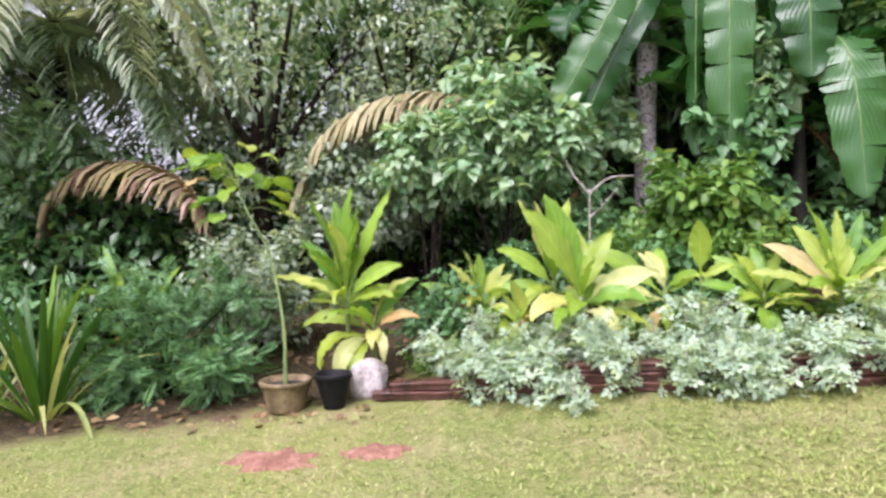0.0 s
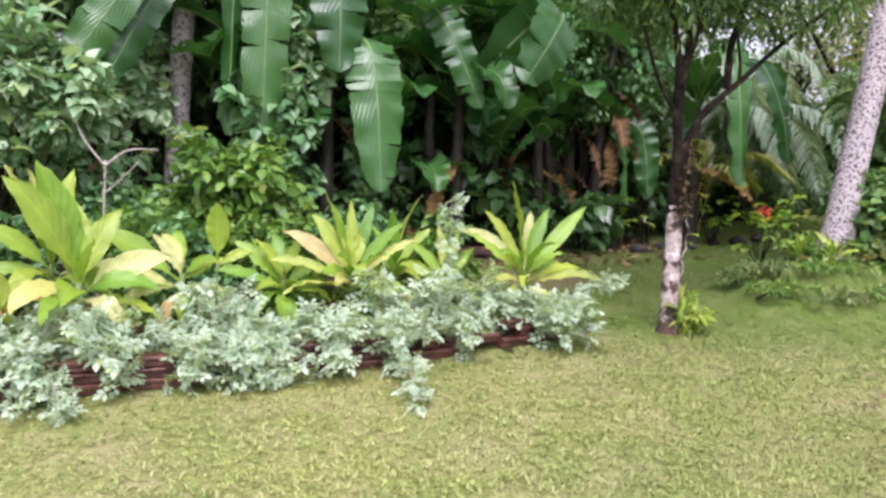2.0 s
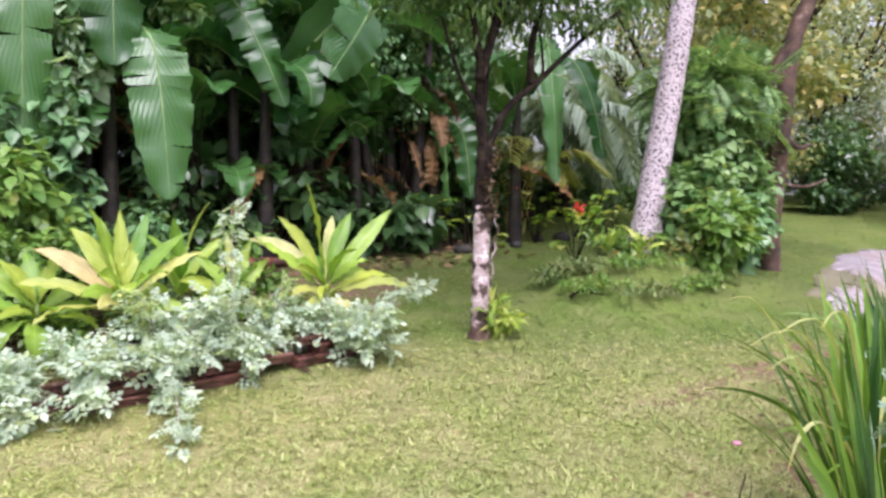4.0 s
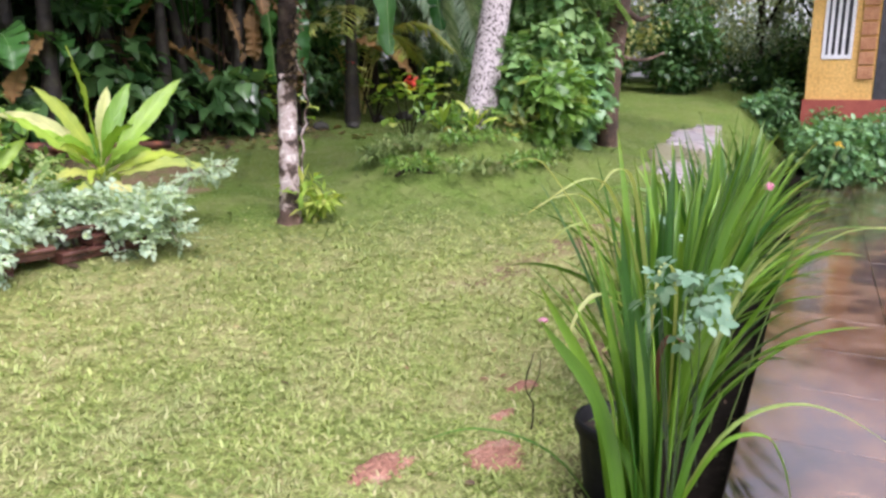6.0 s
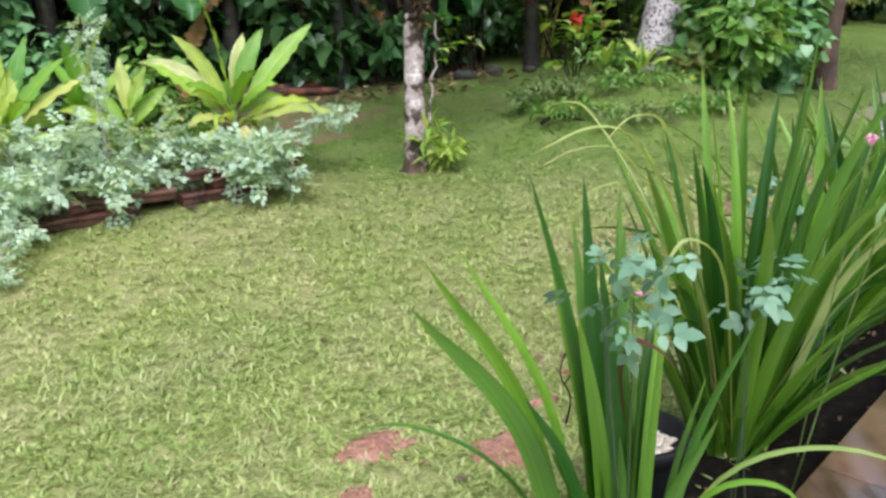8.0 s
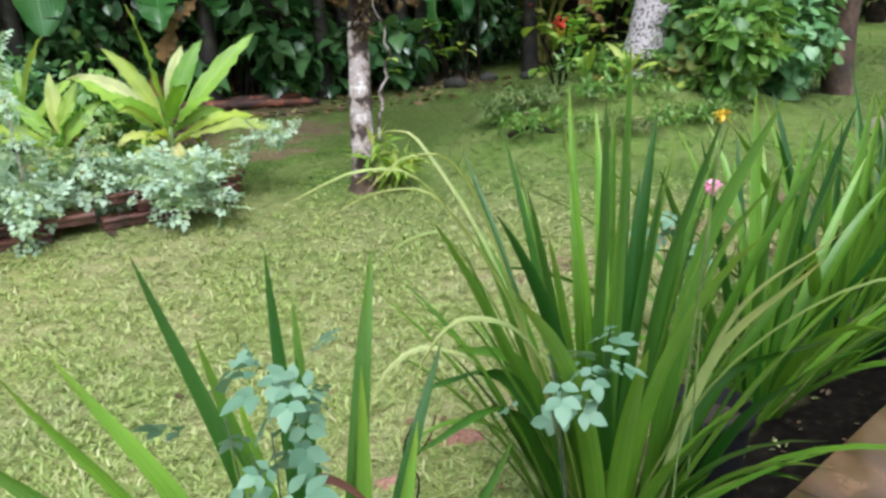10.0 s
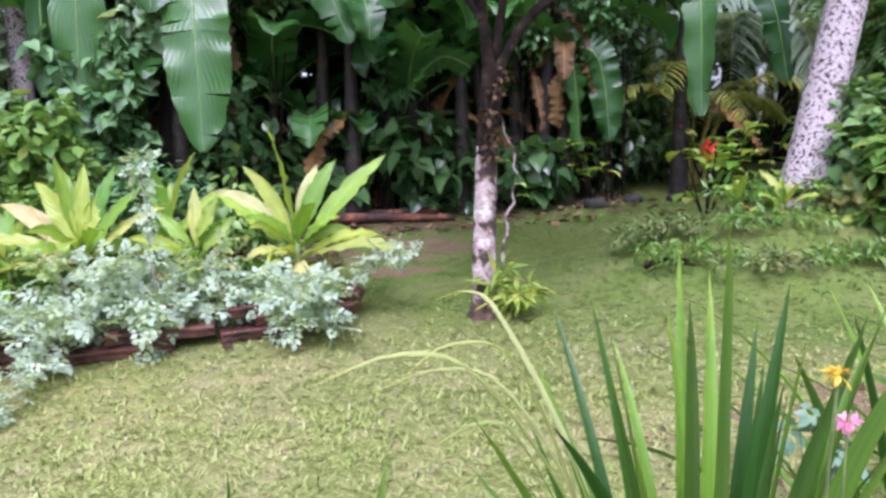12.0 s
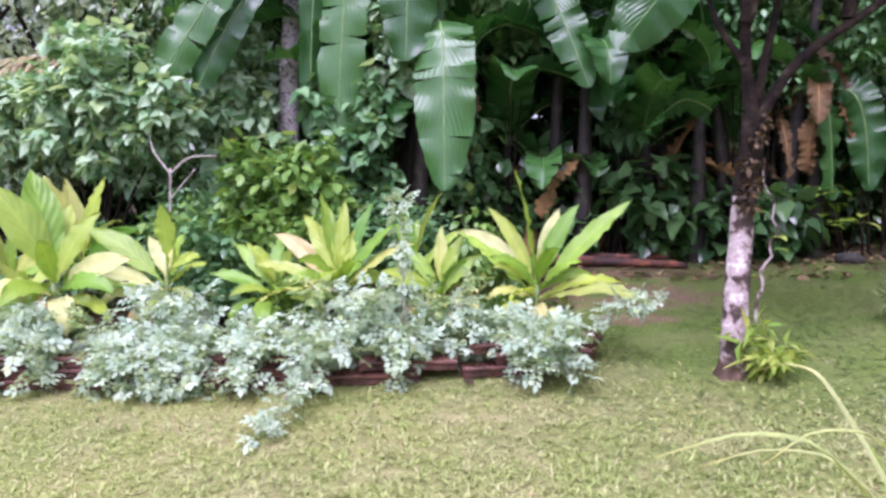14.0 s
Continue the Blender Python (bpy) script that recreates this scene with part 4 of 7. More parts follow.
for i, (x, y, n, h) in enumerate(((5.75, 2.18, 46, 1.2), (6.35, 2.42, 46, 1.25), (7.0, 2.72, 46, 1.2), (7.65, 2.98, 44, 1.2), (8.4, 3.32, 40, 1.25), (9.2, 3.62, 36, 1.2))):
    lily(g3(x, y), n - 14, h, 110 + i, LL, 0.95, 0.05, 0.12, STRAP, 1.1, 0.08, 12, 12)


# ---- broad-leaved lime-green plants in the bed ----
def cordyline(at, n, length, seed, label, green=False, stem=0.18, lean=(0, 0), width=0.06, canes=1, old=0.07):
    rng = np.random.default_rng(seed)
    ob = thing("broad_leaf_plant", label, "plant", at, "broad-leaved plants in the bed")
    for c in range(canes):
        ox, oy = (0, 0) if canes == 1 else (rng.uniform(-.14, .14), rng.uniform(-.1, .1))
        top = Vector((ox + lean[0], oy + lean[1], stem * rng.uniform(0.8, 1.25)))
        v, f = tube(spline([(ox * 0.6, oy * 0.6, -0.04), (ox, oy, stem * 0.5), top], 6), np.linspace(0.024, 0.016, 6), 8)
        part("stem", mesh_of("stem", v, f, GREEN_STEM), ob)
        m_leaves = max(5, n // canes)
        for k in range(m_leaves):
            u = (k + 0.5) / m_leaves
            a = k * 2.4 + rng.uniform(-.35, .35)
            L = length * rng.uniform(0.65, 1.12) * (0.8 + 0.35 * math.sin(math.pi * u))
            lift = 89 - 46 * u + rng.uniform(-12, 10)
            droop = 8 + 80 * u ** 1.3 + rng.uniform(-8, 34)
            V, Fq, UV = blade(L, width * rng.uniform(0.7, 1.1), lift, droop, "broad", 0.28, 14, rng.uniform(-80, 80), 0.009, rng, 2, bend=rng.uniform(-25, 25))
            dead = rng.random() < old and u > 0.5
            me = mesh_of("leaf", V, Fq, CORDY_OLD if dead else (CORDY_G if green != (rng.random() < 0.22) else CORDY), True, UV)
            m = Matrix.Translation(top - Vector((0, 0, 0.10 * u))) @ Matrix.Rotation(a, 4, "Z")
            part("leaf", me, ob, "withered brown leaf" if dead else "", m=m)
        for k in range(5 if stem > 0.25 else 0):
            a = rng.uniform(0, 6.28)
            V, Fq, UV = blade(length * rng.uniform(0.55, 0.85), width * rng.uniform(0.7, 1.0), rng.uniform(5, 45), rng.uniform(75, 130), "broad", 0.28, 12, rng.uniform(-40, 40), 0.009, rng, 2, bend=rng.uniform(-20, 20))
            dead = rng.random() < 2 * old
            me = mesh_of("leaf", V, Fq, CORDY_OLD if dead else CORDY, True, UV)
            part("leaf", me, ob, "withered brown leaf" if dead else "", m=Matrix.Translation(Vector((ox, oy, 0)).lerp(top, rng.uniform(0.4, 0.85))) @ Matrix.Rotation(a, 4, "Z"))
    return ob


def rosette(at, label, stem, rows, seed, r=0.022, lean=(0.0, 0.0)):
    """One cane with its own leaves; rows: azimuth (90 to the left, 180 towards the lawn), first climb, bend, length, half width, tone."""
    rng = np.random.default_rng(seed)
    ob = thing("broad_leaf_plant", label, "plant", at, "broad-leaved plants in the bed")
    top = Vector((lean[0], lean[1], stem))
    v, f = tube(spline([(0, 0, -0.04), (lean[0] * 0.4, lean[1] * 0.4, stem * 0.5), top], 8), np.linspace(r, r * 0.7, 8), 10, 0.05, rng)
    part("stem", mesh_of("stem", v, f, GREEN_STEM), ob)
    size, wide = sum(q[3] for q in rows) / len(rows), sum(q[4] for q in rows) / len(rows)
    extra = [(k * 137 + rng.uniform(-30, 30), rng.uniform(15, 80), rng.uniform(40, 90), size * rng.uniform(0.6, 0.95), wide * rng.uniform(0.7, 1.0), int(rng.random() < 0.6)) for k in range(len(rows) // 2 if len(rows) > 4 else 0)]
    for az, lift, droop, L, W, tone in list(rows) + extra:
        V, Fq, UV = blade(L * rng.uniform(0.92, 1.08), W * rng.uniform(1.0, 1.2), lift + rng.uniform(-5, 5), droop * rng.uniform(1.05, 1.5), "broad", 0.14, 18, rng.uniform(-35, 35) * (1 if lift < 80 else 0.4), 0.018, rng, 3, bend=rng.uniform(-20, 20), turn=58 * math.sin(radians(az)) * min(1.0, lift / 45) * (1 if lift < 78 else 0.3) + rng.uniform(-24, 24) * (1 if lift < 80 else 0.4))
        mat = (CORDY_G, CORDY, CORDY_PALE, CORDY_OLD)[tone]
        drop = 0.16 * max(0.0, 1 - lift / 90) * min(1.0, stem / 0.4)
        part("leaf", mesh_of("leaf", V, Fq, mat, True, UV), ob, ("", "", "pale cream leaf", "withered brown leaf")[tone], m=Matrix.Translation(top - Vector((0, 0, drop))) @ Matrix.Rotation(radians(az), 4, "Z"))
    return ob


LIME = "yellow-green broad-leaved foliage plant growing in the bed"
TALL = "tall broad-leaved green plant with upright leaves beside a pale stone"
rosette(g3(-1.66, 5.05), TALL, 0.78, ((130, 80, 16, 0.84, 0.08, 0), (-130, 74, 24, 0.72, 0.075, 0), (-60, 86, 8, 0.86, 0.08, 0), (95, 60, 30, 0.7, 0.07, 0), (-95, 30, 60, 0.5, 0.05, 1), (100, 78, 12, 0.86, 0.075, 0), (60, 84, 10, 0.80, 0.08, 0), (-40, 83, 14, 0.76, 0.075, 0), (-85, 68, 14, 0.90, 0.07, 0), (180, 76, 30, 0.7, 0.075, 0), (150, 62, 40, 0.66, 0.07, 0), (10, 72, 30, 0.7, 0.07, 0), (90, 40, 40, 0.72, 0.05, 1), (-100, 50, 55, 0.6, 0.06, 0)), 201, 0.024)
rosette(g3(-1.46, 5.12), "broad-leaved green plant drooping behind the pots", 0.52, ((95, 30, 70, 0.70, 0.065, 1), (120, 15, 95, 0.62, 0.075, 1), (150, 5, 105, 0.60, 0.07, 2), (170, 0, 100, 0.5, 0.06, 1), (80, 55, 60, 0.66, 0.06, 0), (-100, 40, 80, 0.45, 0.04, 3), (200, 30, 90, 0.45, 0.055, 1), (60, 60, 40, 0.6, 0.06, 0), (-70, 62, 40, 0.55, 0.06, 0), (-150, 20, 110, 0.5, 0.05, 2)), 213, 0.02)
rosette(g3(-0.72, 6.0), LIME, 0.42, ((92, 35, 30, 0.62, 0.055, 1), (80, 62, 25, 0.52, 0.06, 1), (100, 80, 20, 0.52, 0.065, 2), (0, 85, 10, 0.5, 0.06, 1), (-80, 72, 25, 0.48, 0.055, 1), (-95, 55, 30, 0.5, 0.055, 0), (180, 45, 70, 0.42, 0.06, 1), (140, 25, 80, 0.45, 0.055, 1), (-120, 30, 70, 0.45, 0.05, 0), (95, 12, 60, 0.5, 0.045, 1), (-95, 15, 50, 0.5, 0.03, 3)), 202)
rosette(g3(-0.02, 5.95), LIME, 0.62, ((95, 72, 14, 0.78, 0.085, 1), (70, 82, 12, 0.8, 0.09, 1), (-50, 80, 16, 0.72, 0.085, 1), (100, 48, 35, 0.66, 0.07, 0), (180, 60, 60, 0.6, 0.075, 0), (95, 25, 60, 0.6, 0.06, 0), (-95, 58, 40, 0.6, 0.07, 0), (150, 25, 90, 0.5, 0.06, 1)), 203, 0.026)
rosette(g3(0.26, 5.24), "thick-stemmed lime plant with very broad upright leaves", 0.60, ((110, 74, 22, 0.88, 0.115, 1), (70, 80, 16, 0.94, 0.12, 1), (20, 70, 30, 0.7, 0.10, 1), (-60, 74, 26, 0.62, 0.085, 1), (-92, 38, 40, 0.66, 0.085, 2), (-100, 10, 60, 0.55, 0.07, 1), (120, 30, 80, 0.6, 0.09, 1), (175, 35, 95, 0.55, 0.09, 1), (95, 12, 60, 0.6, 0.06, 3), (-140, 20, 90, 0.5, 0.075, 2)), 204, 0.042)
rosette(g3(0.92, 5.62), LIME, 0.56, ((84, 44, 36, 0.90, 0.085, 1), (96, 26, 38, 0.80, 0.075, 2), (128, 22, 92, 0.58, 0.06, 2), (-128, 22, 98, 0.55, 0.06, 2), (-88, 48, 40, 0.42, 0.05, 1), (60, 66, 40, 0.42, 0.055, 2), (178, 10, 105, 0.42, 0.05, 1), (150, 0, 100, 0.5, 0.05, 3), (10, 62, 40, 0.5, 0.06, 0)), 205, 0.024)
rosette(g3(1.16, 5.2), "single lime leaf standing upright on a thin stalk", 0.74, ((178, 84, 6, 0.44, 0.08, 1), (-80, 50, 60, 0.3, 0.04, 1)), 214, 0.010)
rosette(g3(1.72, 5.85), "broad-leaved green plant growing in the bed", 0.42, ((92, 32, 30, 0.62, 0.06, 0), (80, 52, 36, 0.55, 0.06, 0), (100, 66, 30, 0.46, 0.055, 1), (-70, 76, 20, 0.42, 0.05, 1), (170, 10, 110, 0.55, 0.07, 0), (-170, 0, 100, 0.5, 0.06, 0), (140, 18, 80, 0.55, 0.055, 0), (-100, 20, 60, 0.42, 0.045, 1), (-85, 45, 40, 0.42, 0.05, 0), (20, 70, 30, 0.5, 0.055, 0)), 206)
rosette(g3(2.27, 5.72), LIME, 0.46, ((84, 52, 38, 0.76, 0.065, 2), (94, 30, 34, 0.72, 0.06, 2), (100, 18, 50, 0.6, 0.05, 1), (76, 64, 24, 0.72, 0.065, 1), (60, 76, 14, 0.74, 0.06, 1), (10, 84, 12, 0.7, 0.055, 1), (-60, 74, 16, 0.66, 0.055, 0), (-88, 58, 24, 0.74, 0.05, 0), (-95, 46, 34, 0.66, 0.05, 1), (172, 52, 80, 0.5, 0.075, 1), (-150, 56, 60, 0.55, 0.065, 1), (140, 40, 70, 0.5, 0.06, 0), (-110, 25, 70, 0.5, 0.05, 0)), 207, 0.028)
rosette(g3(3.05, 5.6), "small yellowing broad-leaved plant with withered leaves", 0.44, ((92, 40, 40, 0.48, 0.045, 1), (80, 62, 30, 0.44, 0.045, 0), (10, 82, 14, 0.46, 0.045, 1), (-60, 74, 22, 0.46, 0.045, 1), (-86, 58, 30, 0.44, 0.045, 0), (100, 10, 70, 0.44, 0.05, 2), (-95, 22, 80, 0.40, 0.045, 2), (175, 22, 90, 0.4, 0.045, 1), (140, 0, 80, 0.42, 0.05, 3), (-150, 5, 90, 0.42, 0.05, 3), (120, 45, 60, 0.4, 0.04, 1)), 208)
rosette(g3(3.74, 5.48), "lime broad-leaved plant with long spreading leaves and yellow lower leaves", 0.48, ((96, 82, 8, 0.80, 0.055, 1), (-90, 54, 12, 0.96, 0.062, 0), (-70, 74, 22, 0.66, 0.06, 0), (-40, 76, 30, 0.66, 0.055, 2), (-94, 34, 52, 0.68, 0.04, 1), (-100, 22, 50, 0.78, 0.065, 2), (90, 46, 12, 0.76, 0.055, 0), (78, 58, 48, 0.74, 0.055, 2), (70, 66, 30, 0.66, 0.05, 1), (104, 30, 72, 0.42, 0.045, 1), (188, 12, 100, 0.46, 0.055, 2), (132, 10, 110, 0.50, 0.05, 2), (-150, 6, 110, 0.60, 0.05, 2), (-128, 0, 90, 0.7, 0.045, 2), (160, 36, 80, 0.42, 0.05, 1), (108, 4, 60, 0.5, 0.055, 3)), 209, 0.03)
cordyline(g3(-0.3, 5.5), 10, 0.46, 210, LIME, False, 0.3, width=0.06, canes=2)
cordyline(g3(2.75, 6.15), 12, 0.55, 211, LIME, True, 0.4, width=0.06, canes=2)


# ---- silver-leaved shrubs that hang over the edging ----
def silver_shrub(at, size, seed, trail=()):
    """trail: where along the edging, beside the root, a branch spills over the tiles."""
    rng = np.random.default_rng(seed)
    ob = thing("silver_leaved_shrub", "silvery green shrub with finely cut leaves spilling over the edging tiles", "shrub", at, "silver shrubs along the edging")
    tips = []
    for k in range(6):
        a = rng.uniform(0, 2 * math.pi)
        reach = size * rng.uniform(0.2, 1.0)
        tips.append((Vector((reach * math.cos(a) * 1.0, reach * math.sin(a) * 0.5 - 0.05, size * rng.uniform(0.22, 1.1))), 0.08))
    for x in trail:
        for q in range(5):
            tips.append((Vector((x + rng.uniform(-.11, .11), -0.34 - rng.uniform(0, 0.2), rng.uniform(-0.02, 0.34))), 0.075))
    cl, green = [], []
    for k, (tip, r) in enumerate(tips):
        mid = Vector((tip.x * 0.5, tip.y * 0.5, max(tip.z, 0.32) * 0.75))
        pts = spline([(rng.uniform(-.08, .08), rng.uniform(-.05, .05), 0), mid, tip], 8)
        v, f = tube(pts, np.linspace(0.008, 0.003, 8), 5)
        part("stem", mesh_of("stem", v, f, TWIG), ob)
        for q in pts[3:]:
            (green if k % 5 == 3 and k < 6 else cl).append((*(q + Vector(rng.normal(0, 0.03, 3))), r * rng.uniform(0.6, 1.2)))
    part("foliage", mesh_of("foliage", *crown(rng, cl, 7, LEAF_LOBED, 0.145, 0.3, 0.3), SILVER), ob, kind="stuff")
    part("young_foliage", mesh_of("young_foliage", *crown(rng, green, 8, LEAF_LOBED, 0.11, 0.3, 0.4), SILVER_YOUNG), ob, "young yellow-green leaves", "stuff")
    return ob


for i, (x, y, s, tr) in enumerate(((-0.62, 5.05, 0.56, (0.1,)), (-0.1, 5.0, 0.58, (-0.15, 0.2)), (0.42, 5.05, 0.40, (0.1,)), (1.0, 5.05, 0.62, (0.0,)), (1.5, 5.05, 0.42, (-0.15, 0.1)), (1.95, 5.1, 0.46, (0.1,)), (2.45, 5.1, 0.60, (0.0,)), (2.95, 5.2, 0.56, (0.03,)), (3.42, 5.22, 0.34, ()), (3.8, 5.25, 0.30, (-0.05, 0.08)))):
    silver_shrub(g3(x, y), s, 300 + i, tr)
for i, (x, y, s) in enumerate(((-0.35, 5.4, 0.42), (1.35, 5.35, 0.5), (2.68, 5.35, 0.6))):
    silver_shrub(g3(x, y), s, 330 + i)
for i, (x, y) in enumerate(((-0.9, 5.3), (-0.2, 5.7), (0.9, 5.8), (1.9, 5.95), (2.6, 6.1), (3.5, 5.9))):
    bush("bed_weed", "low yellow-green weeds filling the bed", "plant", g3(x, y), (0.35, 0.25, 0.14), 16, 0.1, 34, LEAF_OVATE, 0.07, SHRUB_BRIGHT, 350 + i, 3, hang=0.1, group="weeds in the bed", bark=GREEN_STEM, stem_r=0.005)
for i, (x, y, h, m) in enumerate(((-0.5, 6.7, 0.42, 0), (0.55, 6.5, 0.5, 1), (1.0, 6.2, 0.42, 0), (1.75, 6.4, 0.5, 1), (2.5, 6.7, 0.5, 0), (3.2, 6.4, 0.42, 1), (-1.0, 5.75, 0.36, 0))):
    bush("bed_shrub", "leafy green shrub filling the back of the bed", "shrub", g3(x, y), (0.42, 0.26, h), 26, 0.14, 34, LEAF_OVATE, 0.095, (SHRUB, SHRUB_BRIGHT)[m], 360 + i, 4, hang=0.3, group="shrubs at the back of the bed")
rng = np.random.default_rng(77)


def sprig(at, tip, n, seed, label):
    r2 = np.random.default_rng(seed)
    ob = thing("silver_sprig", label, "shrub", at, "silver shrubs along the edging")
    tip = Vector(tip) - Vector(at)
    pts = spline([(0, 0, 0), tip * 0.5 + Vector((0, 0, 0.12)), tip], 8)
    v, f = tube(pts, np.linspace(0.008, 0.003, 8), 5)
    part("stem", mesh_of("stem", v, f, TWIG), ob)
    cl = [(*q, 0.075) for q in pts[3:]]
    part("foliage", mesh_of("foliage", *crown(r2, cl, n, LEAF_LOBED, 0.09, 0.2, 0.3), SILVER), ob, kind="stuff")


sprig(g3(2.9, 5.1), (2.87, 5.0, 1.9), 16, 1, "upright silvery shrub shoot rising among broad leaves")
sprig(g3(4.0, 5.3), (4.45, 5.15, 1.32), 16, 2, "silvery shrub shoot reaching out over the lawn")
sprig(g3(2.45, 4.9), (2.33, 4.0, 0.66), 22, 3, "silvery shoot trailing from the edging onto the lawn")
sprig(g3(0.1, 4.9), (0.28, 4.3, 0.6), 18, 4, "silvery shoot trailing from the edging onto the lawn")


# ---- edging of stacked roof tiles ----
def roof_tile_mesh(seed):
    """A long flat clay ridge tile laid on its side: a recessed face below a thin proud lip, worn edges."""
    rng = np.random.default_rng(seed)
    prof = [(-0.085, 0.0), (-0.092, 0.004), (-0.094, 0.036), (-0.104, 0.042), (-0.116, 0.046), (-0.118, 0.060), (-0.112, 0.066), (-0.03, 0.070), (0.09, 0.066), (0.10, 0.0)]
    V, Fq = [], []
    nx, k = 6, len(prof)
    for s in range(nx + 1):
        x = -0.31 + 0.62 * s / nx
        sag, out = rng.uniform(-.003, .003), rng.uniform(-.004, .004)
        for y, z in prof:
            V.append((x, y + out + rng.uniform(-.0015, .0015), z + sag))
    for s in range(nx):
        for i in range(k):
            a, b = s * k + i, s * k + (i + 1) % k
            Fq.append((a, a + k, b + k, b))
    n = len(V)
    for s in (0, nx):
        c = [s * k + i for i in range(k)]
        for i in range(1, k - 2):
            Fq.append((c[0], c[i], c[i + 1], c[i + 2]) if i % 2 else (c[0], c[i], c[i + 1], c[i + 1]))
    return mesh_of("roof_tile", V, [q for q in Fq if len(set(q)) == 4], CLAY, False)


TILES = [roof_tile_mesh(s) for s in range(4)]


def edging(name, pts, layers, seed):
    rng = np.random.default_rng(seed)
    (x0, y0), (x1, y1) = pts
    L = math.hypot(x1 - x0, y1 - y0)
    ang = math.atan2(y1 - y0, x1 - x0)
    ob = thing(name, "low garden edging of stacked wet red clay roof tiles", "edging", g3((x0 + x1) / 2, (y0 + y1) / 2), "tile edging round the bed")
    n = max(1, round(L / 0.63))
    base = ob.matrix_world.inverted()
    for i in range(n):
        for j in range(layers + (1 if rng.random() < 0.4 else 0)):
            s = (i + 0.5 + (0.25 if j % 2 else 0) + rng.uniform(-.05, .05)) / n
            x, y = x0 + (x1 - x0) * s, y0 + (y1 - y0) * s
            inward = 0.012 * j + rng.uniform(-.012, .02)
            p = g3(x - math.sin(ang) * inward, y + math.cos(ang) * inward, 0.0 + j * 0.069)
            t = new("roof_tile", TILES[int(rng.integers(4))])
            t.parent = ob
            m = Matrix.Translation(p) @ Matrix.Rotation(ang + rng.uniform(-.02, .02), 4, "Z") @ Matrix.Rotation(radians(-3 + rng.uniform(-1, 1)), 4, "Y") @ Matrix.Rotation(radians(rng.uniform(-3, 1)), 4, "X")
            t.matrix_local = base @ m
    return ob


for k, (a, b, h) in enumerate((((-1.36, 4.72), (0.0, 4.77), 2), ((0.0, 4.77), (1.0, 4.82), 3), ((1.0, 4.82), (2.3, 4.87), 3), ((2.3, 4.87), (3.2, 4.98), 2), ((3.2, 4.98), (4.0, 5.2), 2))):
    edging("tile_edging", (a, b), h, 40 + k)


# ---- pots, stones ----
def lathe(profile, sides=28, wob=0.0, seed=0):
    rng = np.random.default_rng(seed)
    V, Fq = [], []
    for r, z in profile:
        for k in range(sides):
            w = 2 * math.pi * k / sides
            q = r * (1 + wob * rng.uniform(-1, 1))
            V.append((q * math.cos(w), q * math.sin(w), z))
    for i in range(len(profile) - 1):
        for k in range(sides):
            Fq.append((i * sides + k, i * sides + (k + 1) % sides, (i + 1) * sides + (k + 1) % sides, (i + 1) * sides + k))
    return V, Fq


def pot(name, label, at, r, h, material, soil=SOIL, group="", foot=0.68):
    ob = thing(name, label, "flower pot", at, group)
    p = [(0.02, 0), (r * foot, 0), (r * foot * 1.03, h * 0.04), (r * 0.93, h * 0.82), (r * 0.95, h * 0.85), (r * 1.02, h * 0.86), (r * 1.03, h * 0.97), (r * 1.0, h), (r * 0.92, h), (r * 0.90, h * 0.8), (r * 0.5, h * 0.78)]
    part("body", mesh_of("body", *lathe(p), material), ob)
    part("soil", mesh_of("soil", *lathe([(0.9 * r, h * 0.8), (r * 0.6, h * 0.84), (r * 0.3, h * 0.86), (0.005, h * 0.85)], 20, 0.06, 1), soil), ob, "dark potting soil")
    return ob


def rock(name, label, category, at, size, material, seed, group="", square=False):
    rng = np.random.default_rng(seed)
    bm = bmesh.new()
    bmesh.ops.create_icosphere(bm, subdivisions=3, radius=1)
    off = Vector(rng.uniform(-50, 50, 3))
    for v in bm.verts:
        k = 1 + 0.28 * noise.noise(v.co * 1.4 + off) + 0.10 * noise.noise(v.co * 4 + off)
        if square:
            mx = max(abs(v.co.x), abs(v.co.y), abs(v.co.z))
            v.co = v.co.lerp(v.co / mx, 0.62)
        v.co = Vector((v.co.x * size[0] * k, v.co.y * size[1] * k, max(v.co.z, -0.6) * size[2] * k))
    ob = new(name, bm_mesh(name, bm, material, True))
    ob.matrix_world = Matrix.Translation(Vector(at) + Vector((0, 0, size[2] * 0.5)))
    return tagged(ob, label, category, group)


pot("beige_bowl_pot", "wide mossy beige clay pot holding a tall thin sapling", g3(-1.98, 4.5), 0.2, 0.24, CLAY_POT)
pot("black_round_pot", "round black plastic pot standing at the bed's end", g3(-1.6, 4.55), 0.145, 0.27, BLACK_POT, foot=0.55)
rock("whitewashed_stone", "upright whitewashed stone block beside the edging", "stone", g3(-1.40, 4.80), (0.14, 0.10, 0.19), WHITE_STONE, 4, square=True)
rock("whitewashed_stone", "whitewashed stone block half hidden by silver foliage", "stone", g3(2.22, 5.35), (0.11, 0.08, 0.15), WHITE_STONE, 5, square=True)
rock("whitewashed_stone", "whitewashed stone block half hidden by silver foliage", "stone", g3(0.42, 5.02), (0.10, 0.08, 0.2), WHITE_STONE, 6, square=True)
pot("dark_clay_pot", "dark wet clay pot at the end of the bed", g3(4.02, 5.35), 0.17, 0.17, CLAY)
chips = pot("black_round_pot", "wide black plastic pot with pale chips and weeds", g3(4.265, 1.49), 0.15, 0.30, BLACK_POT, foot=0.72)
pot("black_round_pot", "wide black plastic pot of dark soil under the lilies", g3(5.25, 1.82), 0.14, 0.28, BLACK_POT, foot=0.72)
